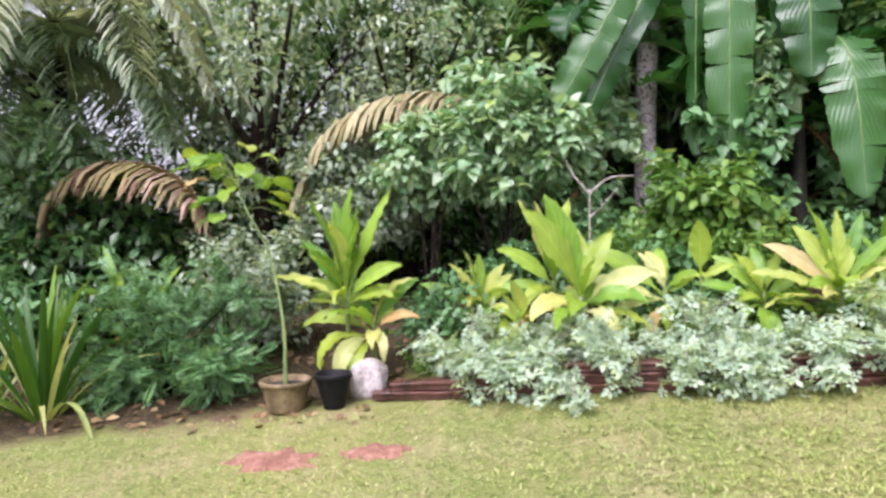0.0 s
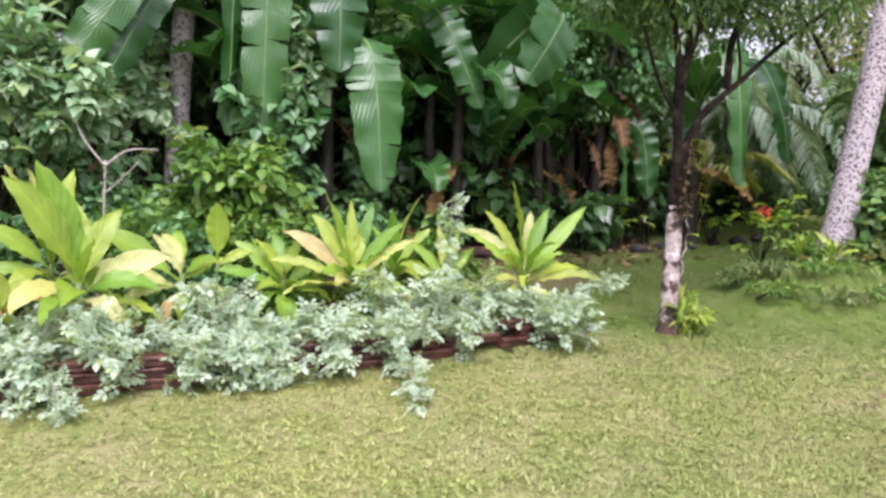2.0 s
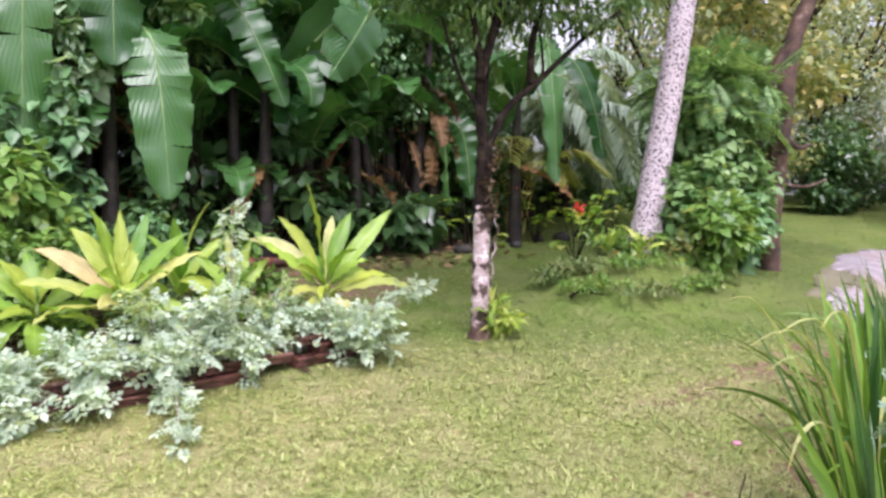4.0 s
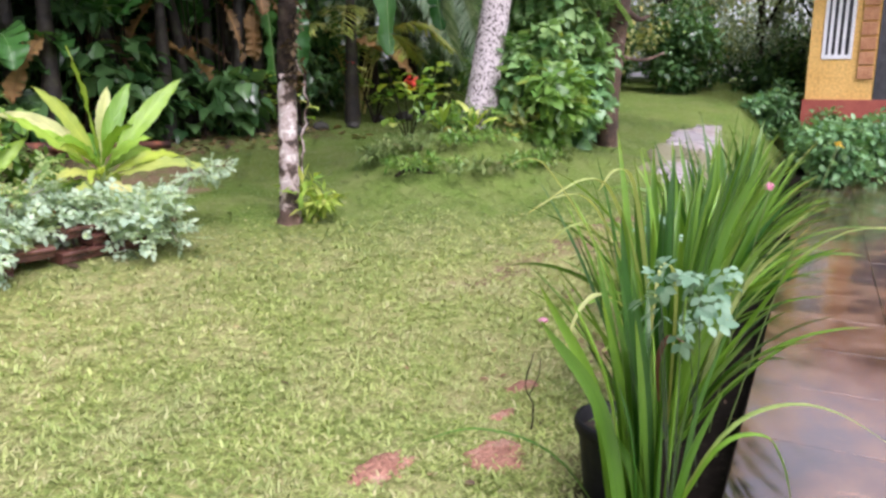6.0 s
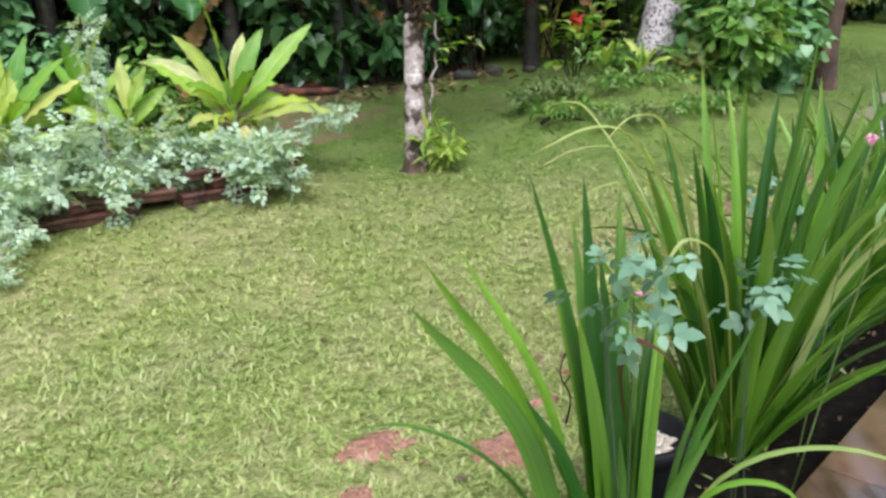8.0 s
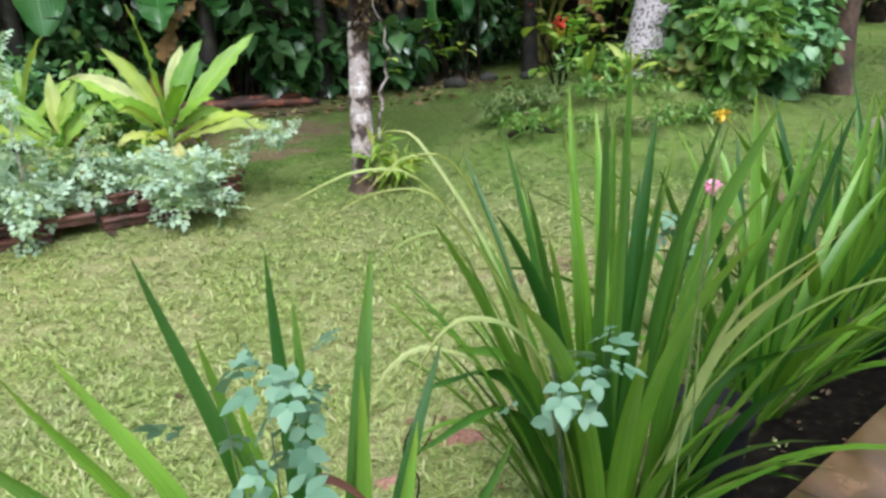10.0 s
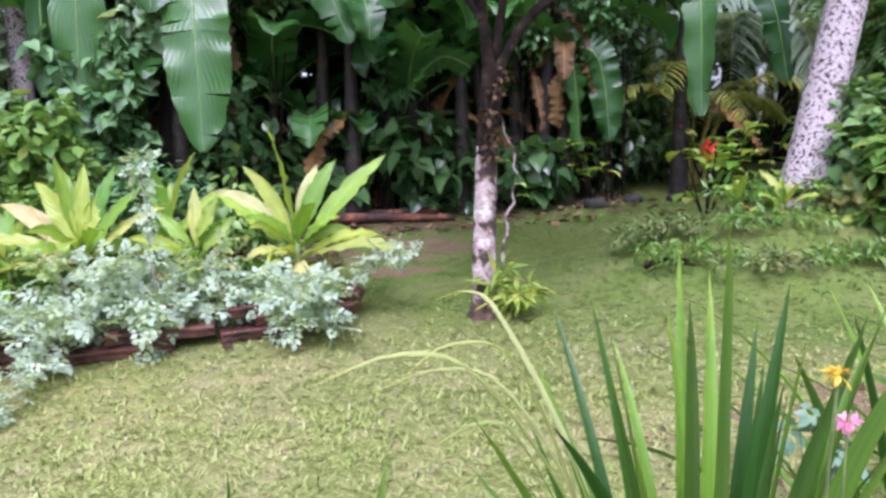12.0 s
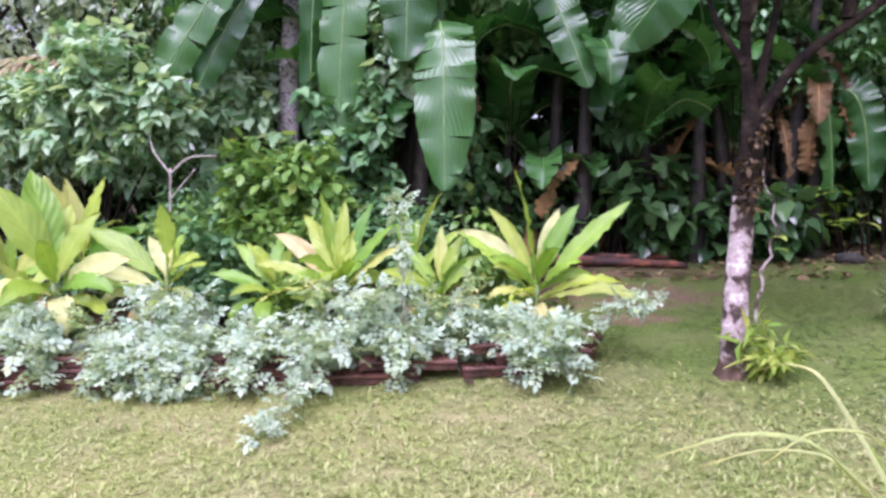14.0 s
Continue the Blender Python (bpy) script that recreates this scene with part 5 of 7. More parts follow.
pot("black_round_pot", "wide black plastic pot of dark soil under the lilies", g3(6.5, 2.38), 0.15, 0.18, BLACK_POT, foot=0.75)
r3 = np.random.default_rng(8)
for i in range(30):
    a, q = r3.uniform(0, 6.28), 0.08 * math.sqrt(r3.random())
    rock("pale_chip", "pale broken shell chip lying in the black pot", "chip", chips.matrix_world.translation + Vector((q * math.cos(a) + 0.03, q * math.sin(a) - 0.02, 0.252)), (r3.uniform(.008, .026), r3.uniform(.007, .016), 0.011), PALE_CHIP, 60 + i, "pale chips in the pot")


bush("pot_weed", "small weeds growing in the black pot", "plant", chips.matrix_world.translation + Vector((-0.04, 0.0, 0.247)), (0.06, 0.07, 0.012), 9, 0.03, 16, LEAF_LANCE, 0.03, SHRUB_BRIGHT, 431, 2, stem_r=0.002)


# ---- sapling in the bowl ----
def sapling():
    rng = np.random.default_rng(9)
    b = g3(-1.98, 4.5, 0.18)
    ob = thing("tall_sapling", "thin bare-stemmed sapling with a tuft of lobed light green leaves", "young tree", b)
    pts = spline([(0, 0, 0), (-0.06, 0.12, 0.5), (-0.26, 0.3, 1.05), (-0.52, 0.42, 1.42), (-0.64, 0.5, 1.75)], 16)
    v, f = tube(pts, np.linspace(0.017, 0.009, 16), 8)
    part("trunk", mesh_of("trunk", v, f, GREEN_STEM), ob)
    tip = pts[-1]
    for k in range(24):
        a = rng.uniform(0, 6.28)
        p0 = pts[int(rng.integers(10, 16))]
        p1 = p0 + Vector((math.cos(a) * 0.26, math.sin(a) * 0.26, rng.uniform(-0.05, 0.3)))
        v, f = tube([p0, p0.lerp(p1, 0.5) + Vector((0, 0, 0.03)), p1], (0.005, 0.004, 0.003), 5)
        part("leaf_stalk", mesh_of("leaf_stalk", v, f, GREEN_STEM), ob)
        V, Fq, UV = blade(0.26 * rng.uniform(0.7, 1.15), 0.085, rng.uniform(-20, 10), 50, "broad", 0.15, 9, rng.uniform(-40, 40), 0.02, rng, 2)
        part("leaf", mesh_of("leaf", V, Fq, (CORDY_OLD, CORDY, CORDY_G, CORDY_G)[0 if k == 5 else 1 + k % 3], True, UV), ob, m=Matrix.Translation(p1) @ Matrix.Rotation(a - math.pi / 2, 4, "Z"))


sapling()


# ---- left corner: shrub, spiky clump ----
bush("dark_green_shrub", "dense dark green shrub with small glossy leaves", "shrub", g3(-3.3, 4.95), (0.85, 0.42, 0.62), 64, 0.15, 16, LEAF_PINNATE, 0.17, SHRUB, 401, 12, hang=-0.1)
bush("dark_green_shrub", "grey-green fine-leaved shrub rising over the spiky clump", "shrub", g3(-3.0, 5.4), (0.5, 0.3, 0.5), 30, 0.12, 30, LEAF_OVATE, 0.07, JUNGLE_GREY_GLINT, 405, 6, hang=0.1, lift=0.9)
bush("dark_green_shrub", "low dark green shrub sprays leaning over the lawn", "shrub", g3(-2.75, 4.7), (0.55, 0.25, 0.25), 20, 0.13, 10, LEAF_PINNATE, 0.22, SHRUB, 402, 4, hang=0.1)
bush("dark_green_shrub", "low dark green shrub sprays leaning over the lawn", "shrub", g3(-3.75, 4.7), (0.45, 0.25, 0.25), 18, 0.13, 10, LEAF_PINNATE, 0.22, SHRUB, 403, 4, hang=0.1)
bush("grey_green_shrub", "grey-green shrub behind the sapling in the bed", "shrub", g3(-3.1, 6.2), (0.9, 0.45, 0.62), 50, 0.17, 46, LEAF_OVATE, 0.10, JUNGLE_GREY_GLINT, 404, 5)
lily(g3(-4.15, 4.4), 40, 1.25, 410, "spiky pale green strap-leaved clump at the bed's corner", 1.5, 0.7, 0.12, (0.034, 0.055), 1.3)
lily(g3(-4.85, 4.5), 22, 0.85, 411, "spiky pale green strap-leaved clump at the bed's corner", 1.5, 0.7, 0.12, (0.034, 0.055), 1.3)
cordyline(g3(-3.9, 5.35), 20, 0.62, 412, "green broad-leaved plant behind the dark shrub", True, 0.55, canes=2)


# ---- palm trunks and fronds ----
def palm_trunk(name, label, pts, r0, r1, bark, seed):
    rng = np.random.default_rng(seed)
    n = 46
    P = spline(pts, n)
    rad = [(r0 + (r1 - r0) * i / (n - 1)) * (1.03 if i % 2 else 0.985) + (0.06 * math.exp(-i / 2.2)) for i in range(n)]
    ob = thing(name, label, "palm tree", P[0], "coconut palms")
    v, f = tube([p - P[0] for p in P], rad, 18, 0.02, rng)
    part("trunk", mesh_of("trunk", v, f, bark), ob)
    return ob, P[-1] - P[0]


def frond(pts, leaflet, n, material, rng, rib=0.014, hang=0.6, width=0.03):
    """A pinnate palm leaf along pts: a tapered rib and two rows of narrow leaflets that bend down."""
    P = spline(pts, 24)
    ribm = tube(P, np.linspace(rib, 0.003, 24), 6)
    V, T = [], []
    for i in range(n):
        s = 0.12 + 0.88 * i / n
        k = min(int(s * 23), 22)
        u = s * 23 - k
        p, ax = P[k].lerp(P[k + 1], u), (P[k + 1] - P[k]).normalized()
        side = ax.cross(Vector((0, 0, 1)))
        side = side.normalized() if side.length > 1e-3 else Vector((1, 0, 0))
        L = leaflet * (0.45 + 0.75 * math.sin(math.pi * min(1, 0.12 + s * 0.86))) * rng.uniform(0.85, 1.1)
        for sg in (-1, 1):
            d = (side * sg + ax * rng.uniform(0.45, 0.75) + Vector((0, 0, rng.uniform(0.0, 0.25)))).normalized()
            q, b, w = p.copy(), len(V), width * rng.uniform(0.8, 1.2)
            across = d.cross(Vector((0, 0, 1))).normalized() * 1.0 + ax * 0.2
            for j in range(4):
                t = j / 3
                ww = w * (0.55, 1, 0.8, 0.08)[j]
                V += [tuple(q - across * ww), tuple(q + across * ww)]
                d = (d + Vector((0, 0, -hang * (0.25 + t)))).normalized()
                q = q + d * (L / 3)
            for j in range(3):
                T.append((b + 2 * j, b + 2 * j + 1, b + 2 * j + 3, b + 2 * j + 2))
    return ribm, (V, T)


def add_frond(ob, pts, leaflet, n, material, seed, rib=0.014, hang=0.6, label="", width=0.03, ribmat=None):
    rng = np.random.default_rng(seed)
    r, lf = frond(pts, leaflet, n, material, rng, rib, hang, width)
    fr = part("frond", mesh_of("frond", *r, ribmat or GREEN_STEM), ob, label)
    part("frond_blade", mesh_of("frond_blade", *lf, material), fr, kind="stuff")


def crown_of_fronds(ob, top, n, length, seed, material, leaflet=0.5, count=60, droop=1.0, hang=0.6):
    rng = np.random.default_rng(seed)
    for k in range(n):
        a = 2.4 * k + rng.uniform(-.2, .2)
        L, e = length * rng.uniform(0.85, 1.1), rng.uniform(0.2, 1.25)
        out = Vector((math.cos(a), math.sin(a), 0))
        p0 = Vector(top)
        pts = [p0, p0 + out * L * 0.3 + Vector((0, 0, L * 0.28 * e)), p0 + out * L * 0.66 + Vector((0, 0, L * (0.30 * e - 0.10 * droop))), p0 + out * L * 0.92 + Vector((0, 0, L * (0.12 * e - 0.42 * droop)))]
        add_frond(ob, pts, leaflet, count, material, seed * 100 + k, hang=hang)


p1, top = palm_trunk("coconut_palm", "slender pale grey palm trunk blotched with lichen among bananas", [g3(0.83, 8.45, -0.05), (0.86, 8.45, 3.0), (1.0, 8.5, 6.0), (1.1, 8.6, 9.0)], 0.125, 0.105, PALM_BARK, 1)
crown_of_fronds(p1, top, 12, 3.2, 5, FROND, 0.6, 50)
p2, top = palm_trunk("coconut_palm", "leaning pale coconut palm trunk mottled with dark scars", [g3(7.64, 5.87, -0.08), (7.92, 5.92, 2.6), (8.24, 5.98, 3.9), (8.8, 6.1, 6.4), (9.2, 6.2, 9.0)], 0.165, 0.12, PALM_BARK, 2)
crown_of_fronds(p2, top, 12, 3.4, 6, FROND, 0.6, 50)

left_palm = thing("young_coconut_palm", "young coconut palm with long feathery hanging leaves", "palm tree", g3(-7.6, 8.6))
v, f = tube([(0, 0, -0.1), (0.1, 0, 1.5), (0.15, 0, 3.2)], (0.22, 0.16, 0.12), 12, 0.05, np.random.default_rng(3))
part("trunk", mesh_of("trunk", v, f, DARK_BARK), left_palm)
# pale leaflets here: the wet sheen on green fronds is put into the colour
crown_of_fronds(left_palm, (0.15, 0, 3.2), 14, 3.6, 7, FROND_PALE, 0.75, 60, 0.9, 0.5)
pale_palm = thing("young_coconut_palm", "pale feathery palm leaves drooping over the shrubs", "palm tree", g3(-6.4, 7.0))
v, f = tube([(0, 0, -0.1), (0, 0, 1.8), (0.0, 0, 3.3)], (0.16, 0.12, 0.09), 12, 0.05, np.random.default_rng(3))
part("trunk", mesh_of("trunk", v, f, DARK_BARK), pale_palm)
crown_of_fronds(pale_palm, (0, 0, 3.3), 9, 2.0, 8, FROND_PALE, 0.6, 50, 1.3, 0.6)

pale2 = thing("young_coconut_palm", "tall pale palm with silvery feathery leaves", "palm tree", g3(-6.25, 7.15))
v, f = tube([(0, 0, -0.1), (0, 0, 2.2), (0.0, 0, 3.9)], (0.18, 0.13, 0.1), 12, 0.05, np.random.default_rng(4))
part("trunk", mesh_of("trunk", v, f, DARK_BARK), pale2)
crown_of_fronds(pale2, (0, 0, 3.9), 12, 2.4, 9, FROND_WHITE, 0.6, 60, 1.3, 0.6)
fallen = thing("withered_palm_leaf", "withered reddish brown palm leaf arching over the shrubs", "palm leaf", g3(-3.9, 6.6))
o = fallen.matrix_world.translation
add_frond(fallen, [Vector(p) - o for p in ((-3.85, 6.75, 1.45), (-4.1, 6.6, 2.3), (-4.75, 6.5, 2.62), (-5.5, 6.45, 2.45), (-5.85, 6.4, 1.8))], 0.62, 120, FROND_DRY, 71, 0.022, 1.0, ribmat=RED_BARK)
strawf = thing("withered_palm_leaf", "straw-coloured dead palm leaf lying over the vines", "palm leaf", g3(-1.2, 8.2))
o = strawf.matrix_world.translation
add_frond(strawf, [Vector(p) - o for p in ((-0.9, 8.3, 3.2), (-1.55, 8.2, 3.42), (-2.3, 8.05, 3.36), (-3.0, 7.95, 2.95), (-3.4, 7.9, 2.2))], 0.7, 120, FROND_STRAW, 72, 0.022, 1.0, ribmat=FROND_STRAW)
bush("feathery_bush", "light green bush of finely divided leaves at the garden's side", "shrub", g3(-6.1, 6.7), (0.8, 0.5, 0.7), 34, 0.22, 26, LEAF_PINNATE, 0.36, VINE, 420, 4, hang=0.5, lift=2.1, stem_r=0.02)
bush("feathery_bush", "light green bush of rounded leaves at the garden's side", "shrub", g3(-5.6, 5.4), (0.7, 0.4, 0.55), 40, 0.2, 40, LEAF_OVATE, 0.13, SHRUB, 421, 4)


# ---- vines ----
bush("vine_mound", "mound of broad-leaved creeper smothering a frame of branches", "vine", g3(-0.72, 7.35), (0.95, 0.5, 0.8), 70, 0.2, 80, LEAF_HEART, 0.135, VINE, 501, 8, hang=0.6, lift=1.95, stem_r=0.02)
bush("vine_mound", "trailing mass of broad-leaved creeper hanging from branches", "vine", g3(-1.6, 7.5), (0.6, 0.4, 0.5), 40, 0.18, 60, LEAF_HEART, 0.11, VINE, 507, 6, hang=0.7, lift=1.75, stem_r=0.02)
bush("vine_mound", "hanging curtain of small grey-green creeper leaves", "vine", g3(-2.5, 7.9), (1.0, 0.5, 0.75), 60, 0.2, 70, LEAF_OVATE, 0.10, JUNGLE_GREY_GLINT, 502, 6, hang=0.6, lift=1.5, stem_r=0.02)
bush("vine_mound", "creeper spreading up the palm trunk's foot", "vine", g3(0.35, 8.3), (0.4, 0.35, 0.9), 34, 0.18, 50, LEAF_HEART, 0.13, VINE, 508, 4, hang=0.7, lift=2.2, stem_r=0.015)
bush("vine_mound", "heart-shaped creeper leaves climbing high over the trees", "vine", g3(-1.9, 10.0), (1.0, 0.6, 1.0), 60, 0.25, 80, LEAF_HEART, 0.14, VINE, 503, 5, hang=0.7, lift=3.4, stem_r=0.03)
bush("young_green_shrub", "light green shrub below the pale palm trunk", "shrub", g3(1.35, 6.9), (0.6, 0.35, 0.80), 50, 0.17, 44, LEAF_OVATE, 0.14, SHRUB_BRIGHT, 504, 6, hang=0.3)
bush("young_green_shrub", "light green shrub below the pale palm trunk", "shrub", g3(0.35, 7.3), (0.5, 0.3, 0.55), 34, 0.17, 60, LEAF_OVATE, 0.09, SHRUB, 505, 5, hang=0.3)
bush("climbing_creeper", "heart-leaved creeper climbing beside the banana leaves", "vine", g3(2.0, 7.65), (0.22, 0.18, 0.95), 30, 0.12, 26, LEAF_HEART, 0.13, SHRUB, 506, 4, hang=0.7, lift=1.1)

for i, (x, y, z, m) in enumerate(((1.0, 7.9, 1.0, 1), (2.95, 8.4, 1.5, 0), (4.55, 8.7, 1.6, 0), (1.5, 7.7, 1.7, 0), (2.15, 7.9, 2.2, 1), (5.75, 9.0, 1.9, 0), (0.3, 8.0, 1.2, 1))):
    bush("climbing_creeper", "heart-leaved creeper climbing among the banana stems", "vine", g3(x, y), (0.22, 0.16, 0.75), 14, 0.12, 14, LEAF_HEART, 0.16, (SHRUB, VINE)[m], 540 + i, 4, hang=0.7, lift=z, group="creepers in the grove")
bare = thing("bare_branch", "bare pale forked branch standing among the shrubs", "branch", g3(0.2, 6.9))
for pts, r in ((((0, 0, -0.05), (0.05, 0, 0.7), (0.06, 0, 1.3)), 0.018), (((0.06, 0, 1.25), (-0.1, 0, 1.45), (-0.18, 0.05, 1.62)), 0.011), (((0.06, 0, 1.25), (0.25, 0, 1.4), (0.5, 0.05, 1.42)), 0.011), (((0.05, 0, 1.0), (0.18, -0.05, 1.12), (0.34, -0.05, 1.3)), 0.009)):
    v, f = tube(spline(pts, 8), np.linspace(r, r * 0.5, 8), 7, 0.1, rng)
    part("twig", mesh_of("twig", v, f, TWIG), bare)


# ---- bananas ----
def banana(at, height, leaves, seed, label="banana plant with broad rain-wet leaves", dry=1, r=0.10, tip=(0, 0), hero=()):
    """leaves: rows of azimuth in degrees (0 away from the terrace, 180 towards it), first climb, bend, length, half width."""
    rng = np.random.default_rng(seed)
    ob = thing("banana_plant", label, "banana plant", at, "banana grove")
    top = Vector((tip[0], tip[1], height))
    P = spline([(0, 0, -0.06), (tip[0] * 0.2, tip[1] * 0.2, height * 0.45), top], 12)
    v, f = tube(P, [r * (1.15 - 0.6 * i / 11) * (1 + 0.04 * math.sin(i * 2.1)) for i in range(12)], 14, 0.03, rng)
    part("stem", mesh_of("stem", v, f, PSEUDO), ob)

    def put(az, lift, droop, L, W, mat, label="", z=0.0, path=None, side=None):
        if path is None:
            V, Fq, UV = blade(L, W, lift, droop, "banana", 0.34, 34, rng.uniform(-25, 25), 0.024, rng, 3, int(rng.integers(6, 14)), rng.uniform(-14, 14))
            m = Matrix.Translation(top - Vector((0, 0, z))) @ Matrix.Rotation(radians(az), 4, "Z")
        else:
            V, Fq, UV = blade(L, W, 0, 0, "banana", 0.20, 54, 0, 0.026, rng, 3, int(rng.integers(7, 14)), 0, [top] + [Vector(p) - Vector(at) for p in path], side)
            m = Matrix()
        lf = part("leaf", mesh_of("leaf", V, Fq, mat, True, UV), ob, label, m=m)
        rib = [Vector(V[i]) for i in range(3, len(V), 7)]
        pts, last = [], None
        for q in rib:
            if last is None or (q - last).length > 1e-4:
                pts.append(q - Vector((0, 0, 0.006)))
            last = q
        rv, rf = tube(pts, np.linspace(0.018, 0.003, len(pts)), 6)
        part("midrib", mesh_of("midrib", rv, rf, PALE_RIB if mat is BANANA else BANANA_DRY), lf, "pale green midrib")

    for path, W, side in hero:
        put(0, 0, 0, 0, W, BANANA, path=path, side=side)
    for az, lift, droop, L, W in leaves:
        put(az, lift, droop, L, W, BANANA)
    for k in range(dry):
        put(rng.uniform(0, 360), rng.uniform(-50, 0), rng.uniform(40, 90), rng.uniform(0.6, 1.3), rng.uniform(0.05, 0.12), BANANA_DRY, "dry brown hanging leaf", rng.uniform(0, height * 0.55))
    return ob


def wild(seed, n, L):
    rng = np.random.default_rng(seed)
    return [(k * 137.5 + rng.uniform(-25, 25), rng.uniform(45, 85), rng.uniform(70, 165), L * rng.uniform(0.8, 1.15), L * rng.uniform(0.12, 0.165)) for k in range(n)]


X = (1, 0, 0)
banana(g3(2.45, 8.05), 2.0, [(95, 60, 140, 1.7, 0.27), (-85, 60, 140, 1.8, 0.28), (10, 75, 110, 1.9, 0.3), (60, 40, 150, 1.5, 0.24)], 601, hero=(
    (((2.62, 7.75, 3.62), (2.75, 7.42, 3.5), (2.81, 7.22, 2.9), (2.85, 7.1, 1.98)), 0.31, X), (((2.42, 7.85, 4.2), (2.40, 7.55, 4.3), (2.42, 7.38, 3.9), (2.42, 7.34, 3.2)), 0.32, X)))
banana(g3(1.6, 8.15), 2.2, [(80, 60, 140, 1.8, 0.27), (-70, 60, 150, 1.8, 0.27), (20, 75, 100, 1.9, 0.3)], 602, hero=(
    (((1.45, 7.95, 4.4), (1.40, 7.8, 4.5), (1.37, 7.72, 3.7), (1.35, 7.68, 2.5)), 0.15, (0.8, 0.6, 0)), (((1.72, 7.9, 4.2), (1.72, 7.75, 4.25), (1.70, 7.65, 3.4), (1.67, 7.6, 2.1)), 0.26, X)))
banana(g3(0.45, 8.75), 2.5, [(70, 65, 130, 1.9, 0.28), (160, 65, 160, 1.9, 0.26), (-70, 70, 120, 1.9, 0.28), (230, 60, 160, 1.8, 0.26)], 603, hero=(
    (((0.75, 8.0, 4.55), (0.55, 7.6, 4.2), (0.18, 7.4, 3.5), (-0.19, 7.25, 2.86)), 0.22, (0.85, 0.1, -0.5)), (((0.95, 8.1, 4.6), (0.85, 7.8, 4.3), (0.5, 7.6, 3.6), (0.16, 7.5, 2.85)), 0.2, (0.85, 0.1, -0.5))))
banana(g3(4.15, 8.4), 2.0, [(110, 55, 150, 1.7, 0.25), (-100, 55, 160, 1.7, 0.25), (185, 40, 150, 1.4, 0.2), (20, 80, 100, 1.8, 0.28)], 604, hero=(
    (((3.7, 8.15, 4.1), (3.72, 7.95, 4.05), (3.92, 7.8, 3.6), (4.16, 7.7, 3.0)), 0.22, (0.85, 0, 0.5)), (((4.9, 8.0, 4.1), (5.05, 7.5, 4.15), (4.75, 7.15, 3.75), (4.36, 6.98, 3.22)), 0.33, (0.7, 0, -0.7))))
banana(g3(5.35, 8.55), 1.5, [(110, 50, 150, 1.5, 0.22), (-60, 55, 150, 1.6, 0.23), (20, 70, 110, 1.7, 0.25)], 607, hero=(
    (((5.4, 8.3, 2.85), (5.1, 8.0, 2.92), (4.85, 7.85, 2.75), (4.62, 7.75, 2.5)), 0.15, (0.4, -0.5, 0.7)),))
banana(g3(6.55, 8.65), 1.6, [(110, 55, 140, 1.6, 0.25), (-90, 60, 150, 1.7, 0.26), (10, 75, 110, 1.8, 0.28)], 608, hero=(
    (((6.55, 8.6, 3.1), (6.58, 8.5, 2.98), (6.62, 8.45, 2.6), (6.66, 8.42, 1.95)), 0.19, (0.8, 0.6, 0)), (((6.7, 8.6, 3.1), (6.86, 8.5, 3.0), (6.95, 8.45, 2.65), (7.0, 8.42, 2.05)), 0.2, (0.85, -0.5, 0))))
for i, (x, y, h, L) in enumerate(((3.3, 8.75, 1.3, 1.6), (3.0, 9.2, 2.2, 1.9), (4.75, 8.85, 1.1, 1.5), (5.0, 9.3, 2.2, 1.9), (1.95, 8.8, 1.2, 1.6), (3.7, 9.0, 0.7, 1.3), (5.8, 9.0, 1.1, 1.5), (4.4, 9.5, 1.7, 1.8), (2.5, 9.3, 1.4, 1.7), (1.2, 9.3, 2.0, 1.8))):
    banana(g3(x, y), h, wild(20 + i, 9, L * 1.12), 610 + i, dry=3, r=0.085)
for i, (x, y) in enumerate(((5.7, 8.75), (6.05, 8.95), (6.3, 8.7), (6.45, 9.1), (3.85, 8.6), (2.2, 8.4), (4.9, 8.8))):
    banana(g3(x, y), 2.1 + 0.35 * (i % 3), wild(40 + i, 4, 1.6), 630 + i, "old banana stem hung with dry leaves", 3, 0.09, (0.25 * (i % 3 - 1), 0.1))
banana(g3(-0.9, 10.6), 2.6, wild(31, 7, 2.2), 640)
banana(g3(8.0, 11.3), 1.3, wild(32, 6, 1.6), 641)
banana(g3(10.2, 12.6), 2.0, wild(33, 7, 1.9), 642)
banana(g3(7.95, 8.7), 2.0, [(120, 65, 130, 1.5, 0.17), (230, 65, 140, 1.5, 0.18), (30, 75, 90, 1.5, 0.18)], 643, hero=(
    (((7.8, 8.2, 4.0), (7.62, 7.65, 4.15), (7.48, 7.28, 3.3), (7.43, 7.12, 2.25)), 0.2, X), (((8.1, 8.3, 3.9), (8.25, 7.9, 4.0), (8.4, 7.6, 3.4), (8.5, 7.45, 2.6)), 0.2, X),))


for i, (x, y, s) in enumerate(((3.2, 8.6, 0.5), (4.85, 8.5, 0.55), (1.95, 8.2, 0.5), (4.0, 8.7, 0.6), (0.9, 7.9, 0.45), (5.4, 8.7, 0.5), (2.7, 8.5, 0.5), (6.1, 8.6, 0.4))):
    bush("understory_plant", "dark glossy-leaved plant under the bananas", "shrub", g3(x, y), (s * 0.9, s * 0.6, s * 1.1), 22, 0.18, (16, 12)[i % 2], (LEAF_OVATE, LEAF_HEART)[i % 2], (0.18, 0.22)[i % 2], GROVE_LEAF, 670 + i, 4, hang=0.5, group="plants under the bananas")


